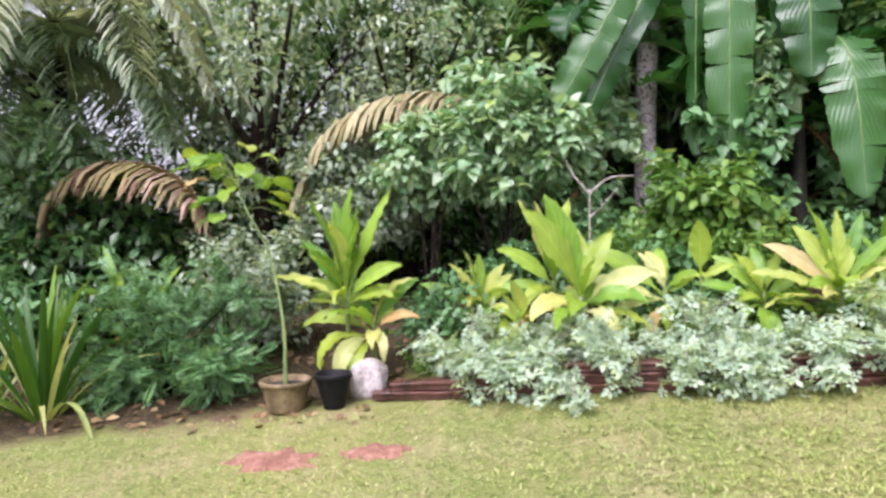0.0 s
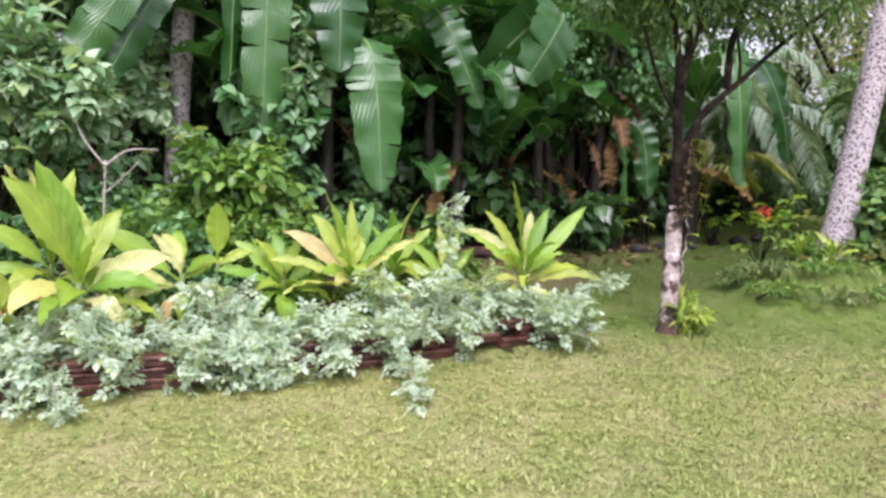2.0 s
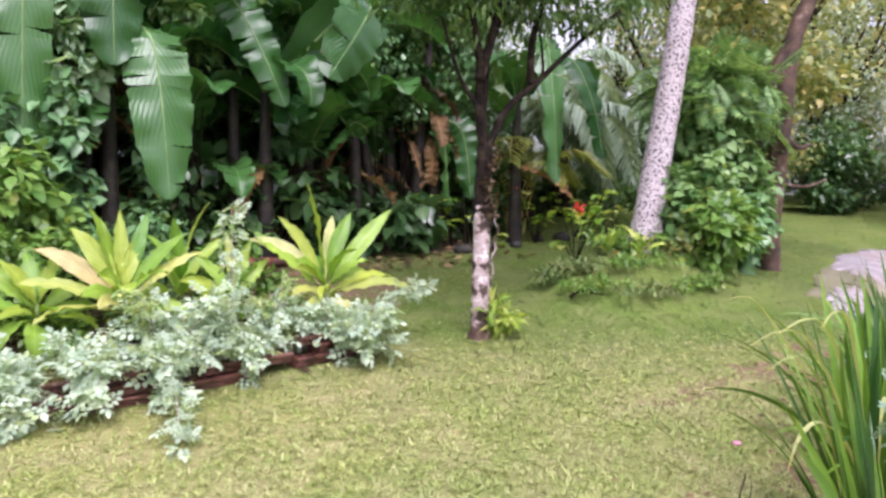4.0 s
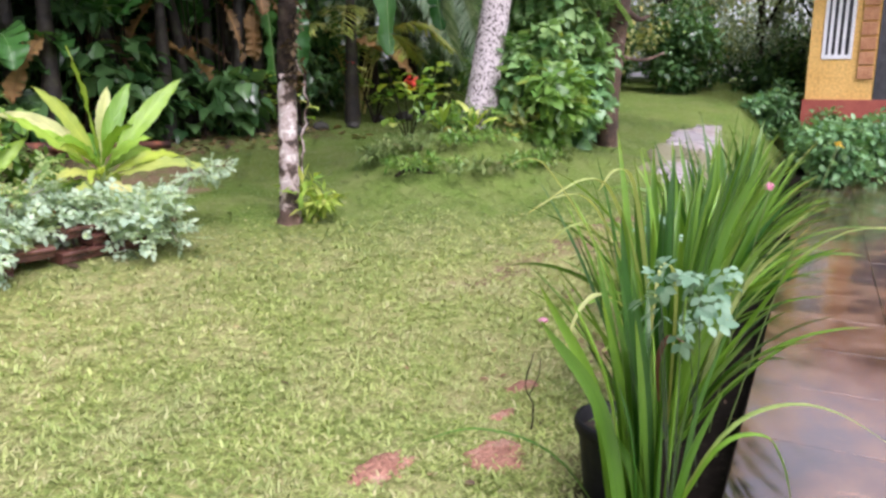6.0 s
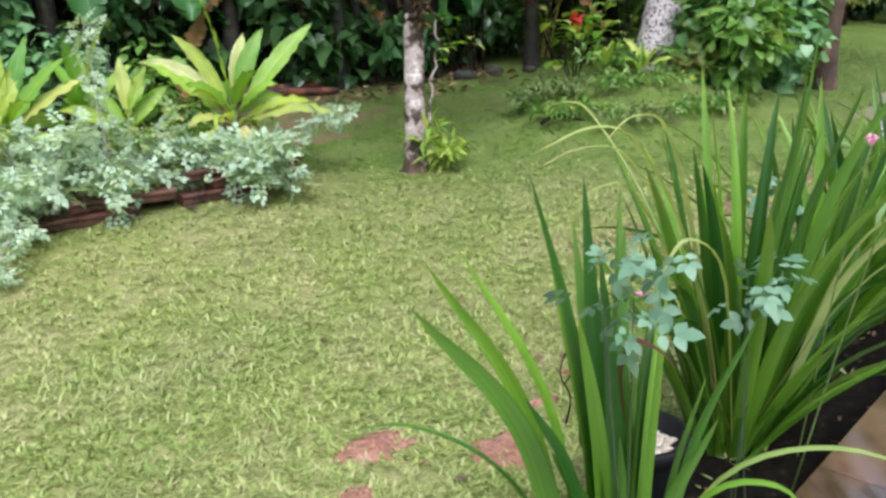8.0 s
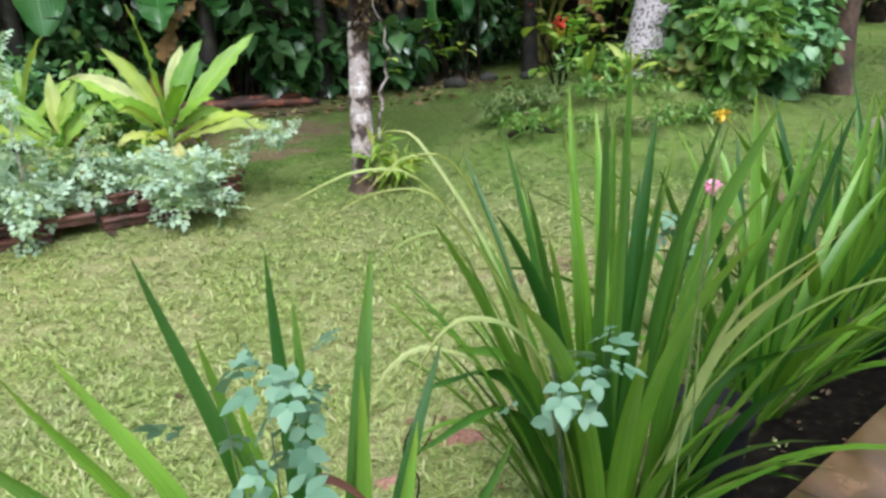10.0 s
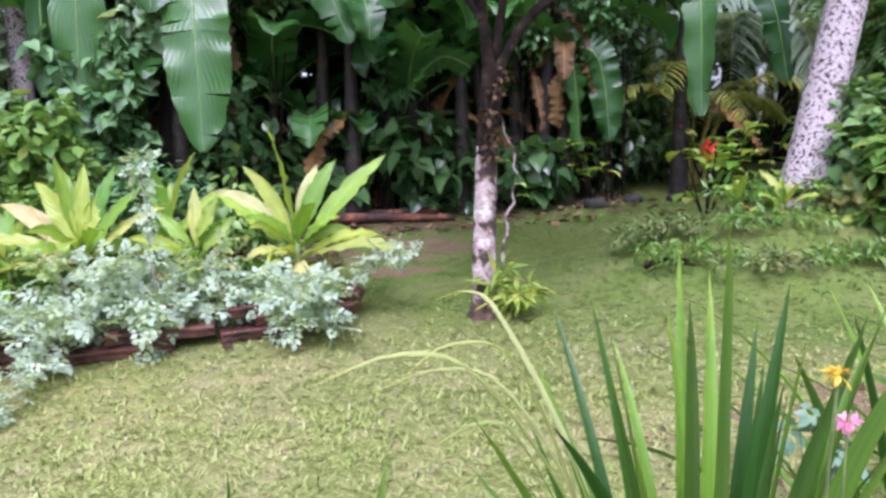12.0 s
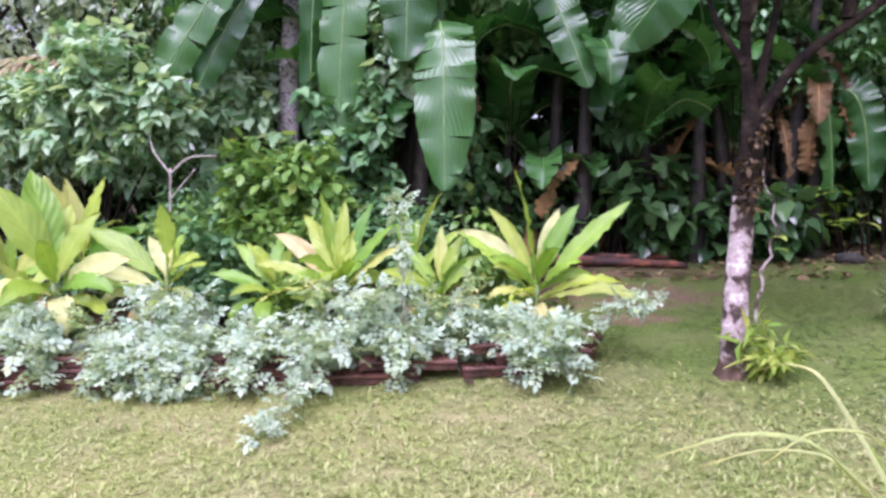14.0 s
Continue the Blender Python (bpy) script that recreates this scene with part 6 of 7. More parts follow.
for i, (x, y, z, s) in enumerate(((5.0, 8.75, 2.7, 0.5), (5.75, 8.6, 2.9, 0.5), (6.5, 8.85, 3.1, 0.55), (7.1, 8.7, 2.4, 0.5), (7.3, 8.9, 3.3, 0.5), (4.45, 8.8, 2.0, 0.4), (3.35, 8.5, 2.6, 0.4), (6.1, 8.75, 2.0, 0.4))):
    bush("climbing_vine", "small-leaved climbing vine between the banana stems", "vine", g3(x, y), (s * 0.8, s * 0.5, s * 1.25), 26, 0.16, 20, (LEAF_HEART, LEAF_OVATE)[i % 2], (0.12, 0.10)[i % 2], (COLUMN, SHRUB)[i % 2], 690 + i, 3, hang=0.7, lift=z, group="vines in the grove")


# ---- the lichen-covered tree on the lawn ----
def lawn_tree():
    rng = np.random.default_rng(12)
    base = g3(4.96, 5.07, 0.0)
    ob = thing("lichen_tree", "crooked tree with white lichen patches and a dark leafy crown", "tree", base)

    def limb(name, pts, r0, r1, bark, sides=12, label=""):
        P = [Vector(p) - base for p in spline(pts, 20)]
        v, f = tube(P, np.linspace(r0, r1, 20), sides, 0.1, rng)
        return part(name, mesh_of(name, v, f, bark), ob, label), P

    limb("upper_trunk", [(4.985, 5.10, 1.88), (5.02, 5.14, 2.15), (5.05, 5.16, 2.45)], 0.072, 0.07, DARK_BARK, 14)
    v, f = tube([Vector(p) - base for p in spline([tuple(base - Vector((0, 0, 0.06))), (4.965, 5.075, 1.2), (4.975, 5.085, 1.55), (4.99, 5.1, 1.95)], 20)], [0.098 if i == 0 else 0.086 if i == 1 else 0.08 - 0.0006 * i for i in range(20)], 16, 0.06, rng)
    part("trunk", mesh_of("trunk", v, f, LICHEN_BARK), ob, "trunk blotched white with lichen")
    v, f = tube([(0, 0, -0.05), (0, 0, 0.02), (0.002, 0.002, 0.05), (0.002, 0.003, 0.1)], (0.125, 0.098, 0.084, 0.074), 16, 0.16, rng)
    part("root_flare", mesh_of("root_flare", v, f, RED_BARK), ob, "dark damp foot of the trunk")
    ends = []
    for pts, r0, r1 in ((((5.04, 5.16, 2.35), (4.98, 5.16, 2.8), (4.93, 5.12, 3.3), (4.7, 5.1, 4.1)), 0.042, 0.020),
                        (((5.05, 5.16, 2.38), (5.3, 5.22, 2.78), (5.75, 5.3, 3.12), (6.35, 5.4, 3.58), (7.0, 5.5, 4.0)), 0.036, 0.016),
                        (((4.96, 5.13, 3.0), (5.1, 5.1, 3.5), (5.2, 5.05, 4.2)), 0.045, 0.02), (((5.6, 5.28, 3.05), (5.65, 5.3, 3.5), (5.9, 5.3, 4.2)), 0.04, 0.02),
                        (((4.95, 5.13, 3.2), (5.15, 5.25, 3.35), (5.45, 5.3, 3.9)), 0.03, 0.015), (((5.05, 5.17, 2.3), (5.12, 5.3, 2.75), (5.22, 5.4, 3.2), (5.3, 5.45, 3.9)), 0.034, 0.018), (((4.97, 5.14, 2.75), (4.8, 5.2, 3.05), (4.66, 5.25, 3.5)), 0.022, 0.012), (((5.75, 5.3, 3.12), (5.8, 5.36, 3.3), (5.78, 5.4, 3.6)), 0.018, 0.01)):
        _, P = limb("limb", pts, r0, r1, DARK_BARK)
        ends += [P[-1], P[-5]] if r0 > 0.0295 and r0 != 0.034 else []
    cl = []
    for e in ends:
        cl += list(blob_clumps(rng, e + Vector((0, 0, 0.25)), (0.75, 0.7, 0.42), 12, 0.22))
    cl += list(blob_clumps(rng, Vector((0.35, 0.3, 3.35)), (1.45, 1.2, 0.6), 52, 0.28))
    part("crown", mesh_of("crown", *crown(rng, cl, 66, LEAF_LANCE, 0.12, 0.5), TREE_LEAF), ob, "dark green leafy crown", "stuff")
    limb("liana", [(5.04, 5.14, 2.25), (5.11, 5.18, 2.14), (5.13, 5.19, 2.02), (5.20, 5.2, 1.93), (5.19, 5.21, 1.82), (5.23, 5.2, 1.74), (5.17, 5.18, 1.66), (5.19, 5.18, 1.58), (5.12, 5.15, 1.50), (5.14, 5.14, 1.40), (5.10, 5.12, 1.32), (5.09, 5.1, 1.18)], 0.005, 0.011, LICHEN_BARK, 7, "pale crooked hanging liana")
    for k, (x, y, z, a) in enumerate(((5.18, 5.19, 1.85, 40), (5.19, 5.19, 1.62, -60), (5.16, 5.17, 1.45, 100), (5.19, 5.2, 1.7, 200))):
        V, Fq, UV = blade(0.15, 0.03, 10, 60, "broad", 0.3, 6, 0, 0, rng, 1)
        part("leaf", mesh_of("leaf", V, Fq, CORDY_G, True, UV), ob, m=Matrix.Translation(Vector((x, y, z)) - base) @ Matrix.Rotation(radians(a), 4, "Z"))
    cl = [(x - base.x, y - base.y, z - base.z, 0.045) for x, y, z in ((4.98, 5.0, 1.95), (5.02, 4.99, 2.02), (5.0, 5.02, 2.15), (5.04, 5.03, 2.3), (5.0, 5.0, 1.88), (5.1, 5.06, 2.4))]
    part("epiphyte_growth", mesh_of("epiphyte_growth", *crown(rng, cl, 26, LEAF_OVATE, 0.05, 0.3), leaf_material("epiphyte", (0.03, 0.02, 0.01), (0.12, 0.075, 0.03), None, True, 0.6, 0.2)), ob, "small brown epiphytes on the bark", "stuff")
    return ob


lawn_tree()
bush("leafy_shoot", "fresh yellow-green shoots at the foot of the tree", "plant", g3(5.13, 4.97), (0.13, 0.1, 0.22), 13, 0.06, 12, LEAF_LANCE, 0.15, SHOOT, 510, 4, hang=0.1, bark=GREEN_STEM, stem_r=0.006)


# ---- mound with palm, red-flowering shrub, ground plants ----
def red_shrub(at, seed, n=9, bloom=True):
    rng = np.random.default_rng(seed)
    ob = thing("red_flowering_shrub", "thin shrub with broad leaves and small red flowers" if bloom else "thin shrub with broad leaves on the mound", "shrub", at)
    for k in range(n):
        a = rng.uniform(0, 6.28)
        tip = Vector((math.cos(a) * 0.35, math.sin(a) * 0.3, rng.uniform(0.3, 0.85)))
        v, f = tube(spline([(0, 0, -0.04), tip * 0.5 + Vector((0, 0, 0.05)), tip], 6), np.linspace(0.009, 0.004, 6), 6)
        part("stem", mesh_of("stem", v, f, DARK_BARK), ob)
        for j in range(4):
            V, Fq, UV = blade(0.22 * rng.uniform(0.7, 1.2), 0.06, rng.uniform(-10, 30), 70, "broad", 0.25, 7, 0, 0.004, rng, 2)
            part("leaf", mesh_of("leaf", V, Fq, CORDY_G if rng.random() < 0.75 else CORDY, True, UV), ob, m=Matrix.Translation(tip * rng.uniform(0.65, 1.0)) @ Matrix.Rotation(rng.uniform(0, 6.28), 4, "Z"))
        if k == 0 and bloom:
            part("flower", mesh_of("flower", *crown(rng, [(*(tip + Vector((0, 0, 0.05))), 0.03)], 9, LEAF_OVATE, 0.07, 0), RED_PETAL), ob, "red flower")
    return ob


red_shrub(g3(7.15, 6.42), 701, 8, False)
red_shrub(g3(7.6, 6.3), 702, 5, False)
red_shrub(g3(8.25, 8.6), 703, 9)
red_shrub(g3(6.9, 8.7), 704, 9)
bush("ground_cover", "low tangle of weeds and fern on the mound", "plant", g3(7.4, 5.75), (0.6, 0.3, 0.10), 18, 0.09, 26, LEAF_LANCE, 0.11, SHRUB_BRIGHT, 711, 3, hang=0.1)
bush("ground_cover", "low tangle of weeds round the mound's foot", "plant", g3(6.7, 5.65), (0.5, 0.3, 0.05), 18, 0.07, 40, LEAF_LANCE, 0.07, GRASS_MOSS_SHADED, 712, 3, hang=0.1)
bush("ground_cover", "low yellow-green weeds on the mound", "plant", g3(8.1, 5.55), (0.7, 0.3, 0.12), 22, 0.12, 40, LEAF_OVATE, 0.11, YELLOW_LEAF, 713, 3, hang=0.1)
for i, (x, y, gcol) in enumerate(((7.35, 5.6, False), (7.75, 5.75, False), (8.1, 5.85, True), (7.9, 5.5, False), (8.4, 5.7, True), (7.1, 5.8, True))):
    cordyline(g3(x, y), 10, 0.30, 720 + i, "small yellow-green broad-leaved plant on the mound", gcol, 0.06, width=0.035)
bush("large_leaved_shrub", "light green shrub with large soft leaves beside the palm", "shrub", g3(8.35, 6.0), (0.55, 0.4, 0.5), 34, 0.18, 46, LEAF_HEART, 0.15, SHRUB_BRIGHT, 731, 6, hang=0.5)
bush("large_leaved_shrub", "light green shrub with large soft leaves beside the palm", "shrub", g3(8.9, 5.75), (0.5, 0.4, 0.42), 30, 0.18, 46, LEAF_HEART, 0.14, SHRUB, 732, 6, hang=0.5)
for i, (x, y, a, h, m) in enumerate(((6.45, 5.75, 0.35, 0.10, 0), (6.55, 5.35, 0.4, 0.10, 1), (6.95, 5.05, 0.45, 0.12, 0), (7.45, 4.98, 0.4, 0.13, 1), (7.9, 5.0, 0.35, 0.14, 0), (7.25, 5.4, 0.5, 0.12, 1))):
    bush("ground_cover", "rough tussocks of grass and weeds round the mound", "plant", g3(x, y), (a, a * 0.6, h * 0.25), 14, 0.06, 26, LEAF_LANCE, 0.08, (GRASS_MOSS_SHADED, SHRUB_BRIGHT)[m], 760 + i, 3, hang=0.0, group="weeds round the mound", stem_r=0.004)
bush("large_leaved_shrub", "light green shrub with large soft leaves on the mound's slope", "shrub", g3(8.1, 5.28), (0.4, 0.3, 0.36), 26, 0.15, 36, LEAF_OVATE, 0.16, SHRUB_BRIGHT, 735, 6, hang=0.5)
bush("large_leaved_shrub", "light green shrub with large soft leaves hiding the palm's foot", "shrub", g3(8.2, 5.65), (0.45, 0.3, 0.55), 34, 0.17, 44, LEAF_HEART, 0.13, COLUMN, 736, 6, hang=0.5)
bush("creeper_column", "tall column of climbing creeper hiding a tree stump", "vine", g3(9.35, 6.3), (0.75, 0.55, 1.05), 90, 0.24, 80, LEAF_HEART, 0.125, COLUMN, 733, 5, hang=0.7)
bush("feathery_bush", "bright green bush of cut leaves above the creeper", "shrub", g3(9.2, 6.25), (0.75, 0.5, 0.5), 46, 0.24, 18, LEAF_PINNATE, 0.48, COLUMN, 734, 3, hang=0.5, lift=2.3, stem_r=0.03)


def limb_tree(name, label, limbs, bark, clumps, per, leaf, size, material, seed, at):
    rng = np.random.default_rng(seed)
    at = Vector(at)
    ob = thing(name, label, "tree", at)
    for pts, r0, r1 in limbs:
        P = [Vector(p) - at for p in spline(pts, 16)]
        v, f = tube(P, np.linspace(r0, r1, 16), 12, 0.05, rng)
        part("limb" if pts is not limbs[0][0] else "trunk", mesh_of("limb", v, f, bark), ob)
    if clumps:
        cl = np.concatenate([blob_clumps(rng, Vector(c) - at, rad, n, r) for c, rad, n, r in clumps])
        part("crown", mesh_of("crown", *crown(rng, cl, per, leaf, size, 0.4), material), ob, kind="stuff")
    return ob


b0 = g3(10.0, 5.95)
limb_tree("leaning_tree", "dark leaning tree with a pale second limb and yellowing leaves", [
    ([tuple(b0 - Vector((0, 0, 0.1))), (9.95, 5.95, 1.7), (10.02, 5.93, 2.4), (10.12, 5.92, 3.2), (10.25, 5.92, 4.1), (10.75, 5.95, 4.9), (11.3, 6.0, 5.8)], 0.15, 0.09),
    ([(9.75, 6.05, 2.75), (9.72, 6.0, 3.1), (9.92, 5.98, 3.55), (10.3, 5.95, 4.15)], 0.07, 0.09), ([(10.1, 5.92, 2.9), (10.4, 5.88, 2.75), (10.6, 5.85, 2.8)], 0.05, 0.02), ([(10.02, 5.93, 2.3), (10.5, 5.85, 2.25), (10.9, 5.8, 2.35)], 0.025, 0.012)],
    RED_BARK, [((10.0, 6.7, 4.7), (1.5, 0.9, 0.8), 50, 0.3), ((9.5, 6.6, 3.7), (0.6, 0.4, 0.5), 20, 0.22), ((11.2, 6.4, 3.8), (0.9, 0.5, 0.6), 24, 0.25)], 34, LEAF_OVATE, 0.13, YELLOW_LEAF, 741, b0)


# ---- small clutter on the lawn ----
def fallen_branch(at, pts, r, label, name="fallen_branch", bark=None, seed=1):
    rr = np.random.default_rng(seed)
    at = Vector(at)
    ob = thing(name, label, "branch", at)
    for P, rad in pts:
        v, f = tube([Vector(p) for p in spline(P, 10)], np.linspace(rad, rad * 0.6, 10), 9, 0.12, rr)
        part("wood", mesh_of("wood", v, f, bark or DARK_BARK), ob)
    return ob


fallen_branch(g3(6.36, 5.32), [(((-0.2, 0, 0.01), (-0.1, 0.02, 0.05), (0.05, 0, 0.06), (0.18, 0.02, 0.02)), 0.02), (((0.02, 0, 0.055), (0.1, -0.05, 0.03), (0.2, -0.1, 0.01)), 0.012)], 0.02, "short crooked black branch lying on the lawn")
fallen_branch(g3(4.55, 8.2), [(((-0.75, 0.1, 0.05), (0, 0, 0.06), (0.65, -0.1, 0.05)), 0.06), (((-0.6, 0.25, 0.08), (0, 0.15, 0.1), (0.5, 0.08, 0.12)), 0.045)], 0.05, "fallen rotting reddish banana trunk on bare soil", "fallen_log", BURNT_LOG, 4)
fallen_branch(g3(4.35, 1.98), [(((0, 0, 0), (0.03, 0.02, 0.1), (-0.01, 0.03, 0.2), (0.06, 0.05, 0.32)), 0.004), (((0, 0.02, 0.15), (0.07, 0.03, 0.22), (0.1, 0.05, 0.28)), 0.003)], 0.01, "thin dark twig stuck upright in the lawn", "twig", seed=5)
rr = np.random.default_rng(33)
for i in range(6):
    x = 6.8 + i * 0.5 + rr.uniform(-.1, .1)
    rock("border_rock", "dark mossy rock along the grove's edge", "rock", g3(x, 8.25 + 0.12 * i + rr.uniform(-.1, .1)), (rr.uniform(.08, .15), rr.uniform(.08, .12), rr.uniform(.05, .09)), ROCK, 80 + i, "rocks along the grove")

def litter(x0, x1, y0, y1, n, size, seed, label):
    r4 = np.random.default_rng(seed)
    x, y = r4.uniform(x0, x1, n), r4.uniform(y0, y1, n)
    p = np.c_[x, y, gz(x, y) + r4.uniform(0.008, 0.03, n)]
    a = r4.uniform(0, 6.28, n)
    al = np.c_[np.cos(a), np.sin(a), r4.normal(0, 0.25, n)]
    ob = new("leaf_litter", mesh_of("leaf_litter", *scatter(LEAF_OVATE, p, al, np.c_[r4.normal(0, .35, (n, 2)), np.ones(n)], size * r4.uniform(0.5, 1.3, n)), LITTER))
    tagged(ob, label, "leaf litter", kind="stuff")


LITTER = leaf_material("dead_leaf", (0.05, 0.03, 0.018), (0.26, 0.16, 0.08), (0.45, 0.36, 0.18), True, 0.6, 0.15, 0.2)
litter(-4.5, 4.0, 4.9, 8.0, 900, 0.11, 61, "dead brown leaves lying on the bed's soil")
litter(0.5, 7.5, 7.6, 9.6, 900, 0.11, 62, "dead brown leaves lying under the bananas")
litter(-4.6, -1.3, 4.1, 4.9, 130, 0.09, 63, "dead brown leaves lying at the lawn's corner")
litter(4.5, 7.5, 1.25, 2.6, 110, 0.026, 65, "pale leaf crumbs lying on the dark bed soil")
litter(3.6, 7.2, 1.4, 3.8, 110, 0.045, 64, "small dry leaf bits lying on the lawn")

# roses and flowers among the lilies
for i, (x, y, h, r, size) in enumerate(((3.93, 1.06, 0.97, (0.10, 0.08, 0.11), 0.085), (4.54, 1.35, 0.74, (0.1, 0.08, 0.08), 0.11), (5.25, 2.0, 0.8, (0.09, 0.08, 0.06), 0.09))):
    bush("rose_shrub", "thin rose shrub with pale grey-green leaflets among the lilies", "shrub", g3(x, y), r, 13 if i == 0 else 8, 0.06, 2, LEAF_ROSE, size, ROSE_LEAF, 520 + i, 3, hang=0.1, lift=h, stem_r=0.003, bark=ROSE_STEM)


def flower(at, stem_to, material, label, size, seed):
    rr = np.random.default_rng(seed)
    at = Vector(at)
    ob = thing("flower", label, "flower", at)
    tip = Vector(stem_to) - at
    v, f = tube(spline([(0, 0, 0), tip * 0.55 + Vector((0, 0, 0.06)), tip], 8), np.linspace(0.003, 0.0018, 8), 6)
    part("stem", mesh_of("stem", v, f, GREEN_STEM), ob)
    part("petals", mesh_of("petals", *crown(rr, [(*tip, size * 0.4)], 24, LEAF_OVATE, size, 0.1), material), ob)


flower(g3(7.15, 6.3), (7.14, 6.36, 1.95), RED_PETAL, "red flower with a yellow bract over the mound", 0.075, 3)
flower(g3(7.2, 6.3), (7.12, 6.34, 1.86), YELLOW_PETAL, "yellow bract below a red flower", 0.05, 4)
flower(g3(8.5, 5.6), (8.7, 5.75, 2.0), RED_PETAL, "salmon red flower among large soft leaves", 0.06, 5)
flower(g3(4.95, 1.52), (4.79, 1.28, 1.50), PINK_PETAL, "small ruffled pink flower on a thin stalk", 0.017, 1)
flower(g3(4.8, 1.4), (4.55, 0.97, 1.67), YELLOW_PETAL, "yellow iris flower on a long stalk", 0.012, 2)

rock("fallen_petal", "single fallen pink petal on the lawn", "petal", g3(5.21, 2.7), (0.035, 0.025, 0.015), PINK_PETAL, 97)

# ---- hedge, far palms, far trees ----
rng = np.random.default_rng(900)
for i in range(9):
    t = i / 8
    bush("clipped_hedge", "trimmed dark green hedge at the lawn's far end", "hedge", g3(8.6 + 9.5 * t, 11.4 + 0.8 * t), (0.72, 0.4, 0.42), 46, 0.2, 60, LEAF_FAR, 0.1, JUNGLE, 910 + i, 2, hang=0.1, group="hedge at the lawn's end")
for i, (x, y, h, L) in enumerate(((11.3, 13.2, 1.9, 2.6), (9.55, 10.60, 1.50, 2.1), (10.7, 11.0, 1.7, 2.4), (13.2, 14.5, 2.6, 3.0), (9.2, 14.2, 3.0, 2.8), (-1.2, 11.4, 3.2, 2.8), (-3.4, 11.0, 3.6, 2.8))):
    q = thing("young_coconut_palm", "young palm with pale drooping feathery leaves", "palm tree", g3(x, y))
    v, f = tube([(0, 0, -0.1), (0, 0, h * 0.5), (0, 0, h)], (0.2, 0.15, 0.11), 12, 0.05, rng)
    part("trunk", mesh_of("trunk", v, f, DARK_BARK), q)
    crown_of_fronds(q, (0, 0, h), 11, L, 920 + i, FROND_PALE if i < 4 else FROND, 0.6, 64, 1.2, 0.7)


def areca(at, seed):
    """A clump of thin yellow canes with arching feathery leaves."""
    rr = np.random.default_rng(seed)
    ob = thing("areca_palm", "clump of yellow-stemmed palm with arching yellow-green feathery leaves", "palm tree", at)
    for k in range(9):
        a = 2.4 * k + rr.uniform(-.3, .3)
        out, L = Vector((math.cos(a), math.sin(a), 0)), rr.uniform(1.0, 1.5)
        foot = out * rr.uniform(0.03, 0.14)
        top = foot + out * 0.14 + Vector((0, 0, rr.uniform(0.5, 0.9)))
        v, f = tube(spline([foot - Vector((0, 0, 0.05)), foot.lerp(top, 0.5), top], 8), np.linspace(0.022, 0.014, 8), 8)
        part("cane", mesh_of("cane", v, f, CANE), ob)
        add_frond(ob, [top, top + out * L * 0.25 + Vector((0, 0, L * 0.42)), top + out * L * 0.6 + Vector((0, 0, L * 0.5)), top + out * L * 0.95 + Vector((0, 0, L * 0.22))], 0.36, 34, FROND_LIME, seed + k, 0.010, 0.5, ribmat=CANE, width=0.022)


CANE = rough_material("yellow_cane", [(0.3, (0.30, 0.26, 0.06)), (0.7, (0.48, 0.42, 0.12))], 8.0, 0.5, 0.2)
FROND_LIME = leaf_material("yellow_green_leaflet", (0.20, 0.28, 0.05), (0.42, 0.46, 0.10), (0.56, 0.48, 0.14), True, 0.35, 0.35, 0.2)
areca(g3(8.42, 9.35), 985)


def forest_tree(seed, h, spread, material, leaf, size, at, label):
    rng = np.random.default_rng(seed)
    ob = thing("forest_tree", label, "tree", at, "trees round the garden")
    v, f = tube(spline([(0, 0, -0.1), (rng.uniform(-.2, .2), 0, h * 0.35), (rng.uniform(-.4, .4), rng.uniform(-.3, .3), h * 0.8)], 12), np.linspace(0.16, 0.06, 12), 10, 0.06, rng)
    part("trunk", mesh_of("trunk", v, f, DARK_BARK), ob)
    cl = [blob_clumps(rng, (0, 0, h * 0.68), (spread, spread, h * 0.36), 70, 0.42), blob_clumps(rng, (0, 0, h * 0.3), (spread * 0.8, spread * 0.8, h * 0.22), 26, 0.35)]
    for k in range(5):
        a = rng.uniform(0, 6.28)
        v, f = tube(spline([(0, 0, h * 0.35), (math.cos(a) * spread * 0.4, math.sin(a) * spread * 0.4, h * 0.55), (math.cos(a) * spread * 0.8, math.sin(a) * spread * 0.8, h * 0.72)], 8), np.linspace(0.06, 0.02, 8), 7)
        part("limb", mesh_of("limb", v, f, DARK_BARK), ob)
    part("crown", mesh_of("crown", *crown(rng, np.concatenate(cl), 48, leaf, size, 0.45), material), ob, kind="stuff")
    return ob


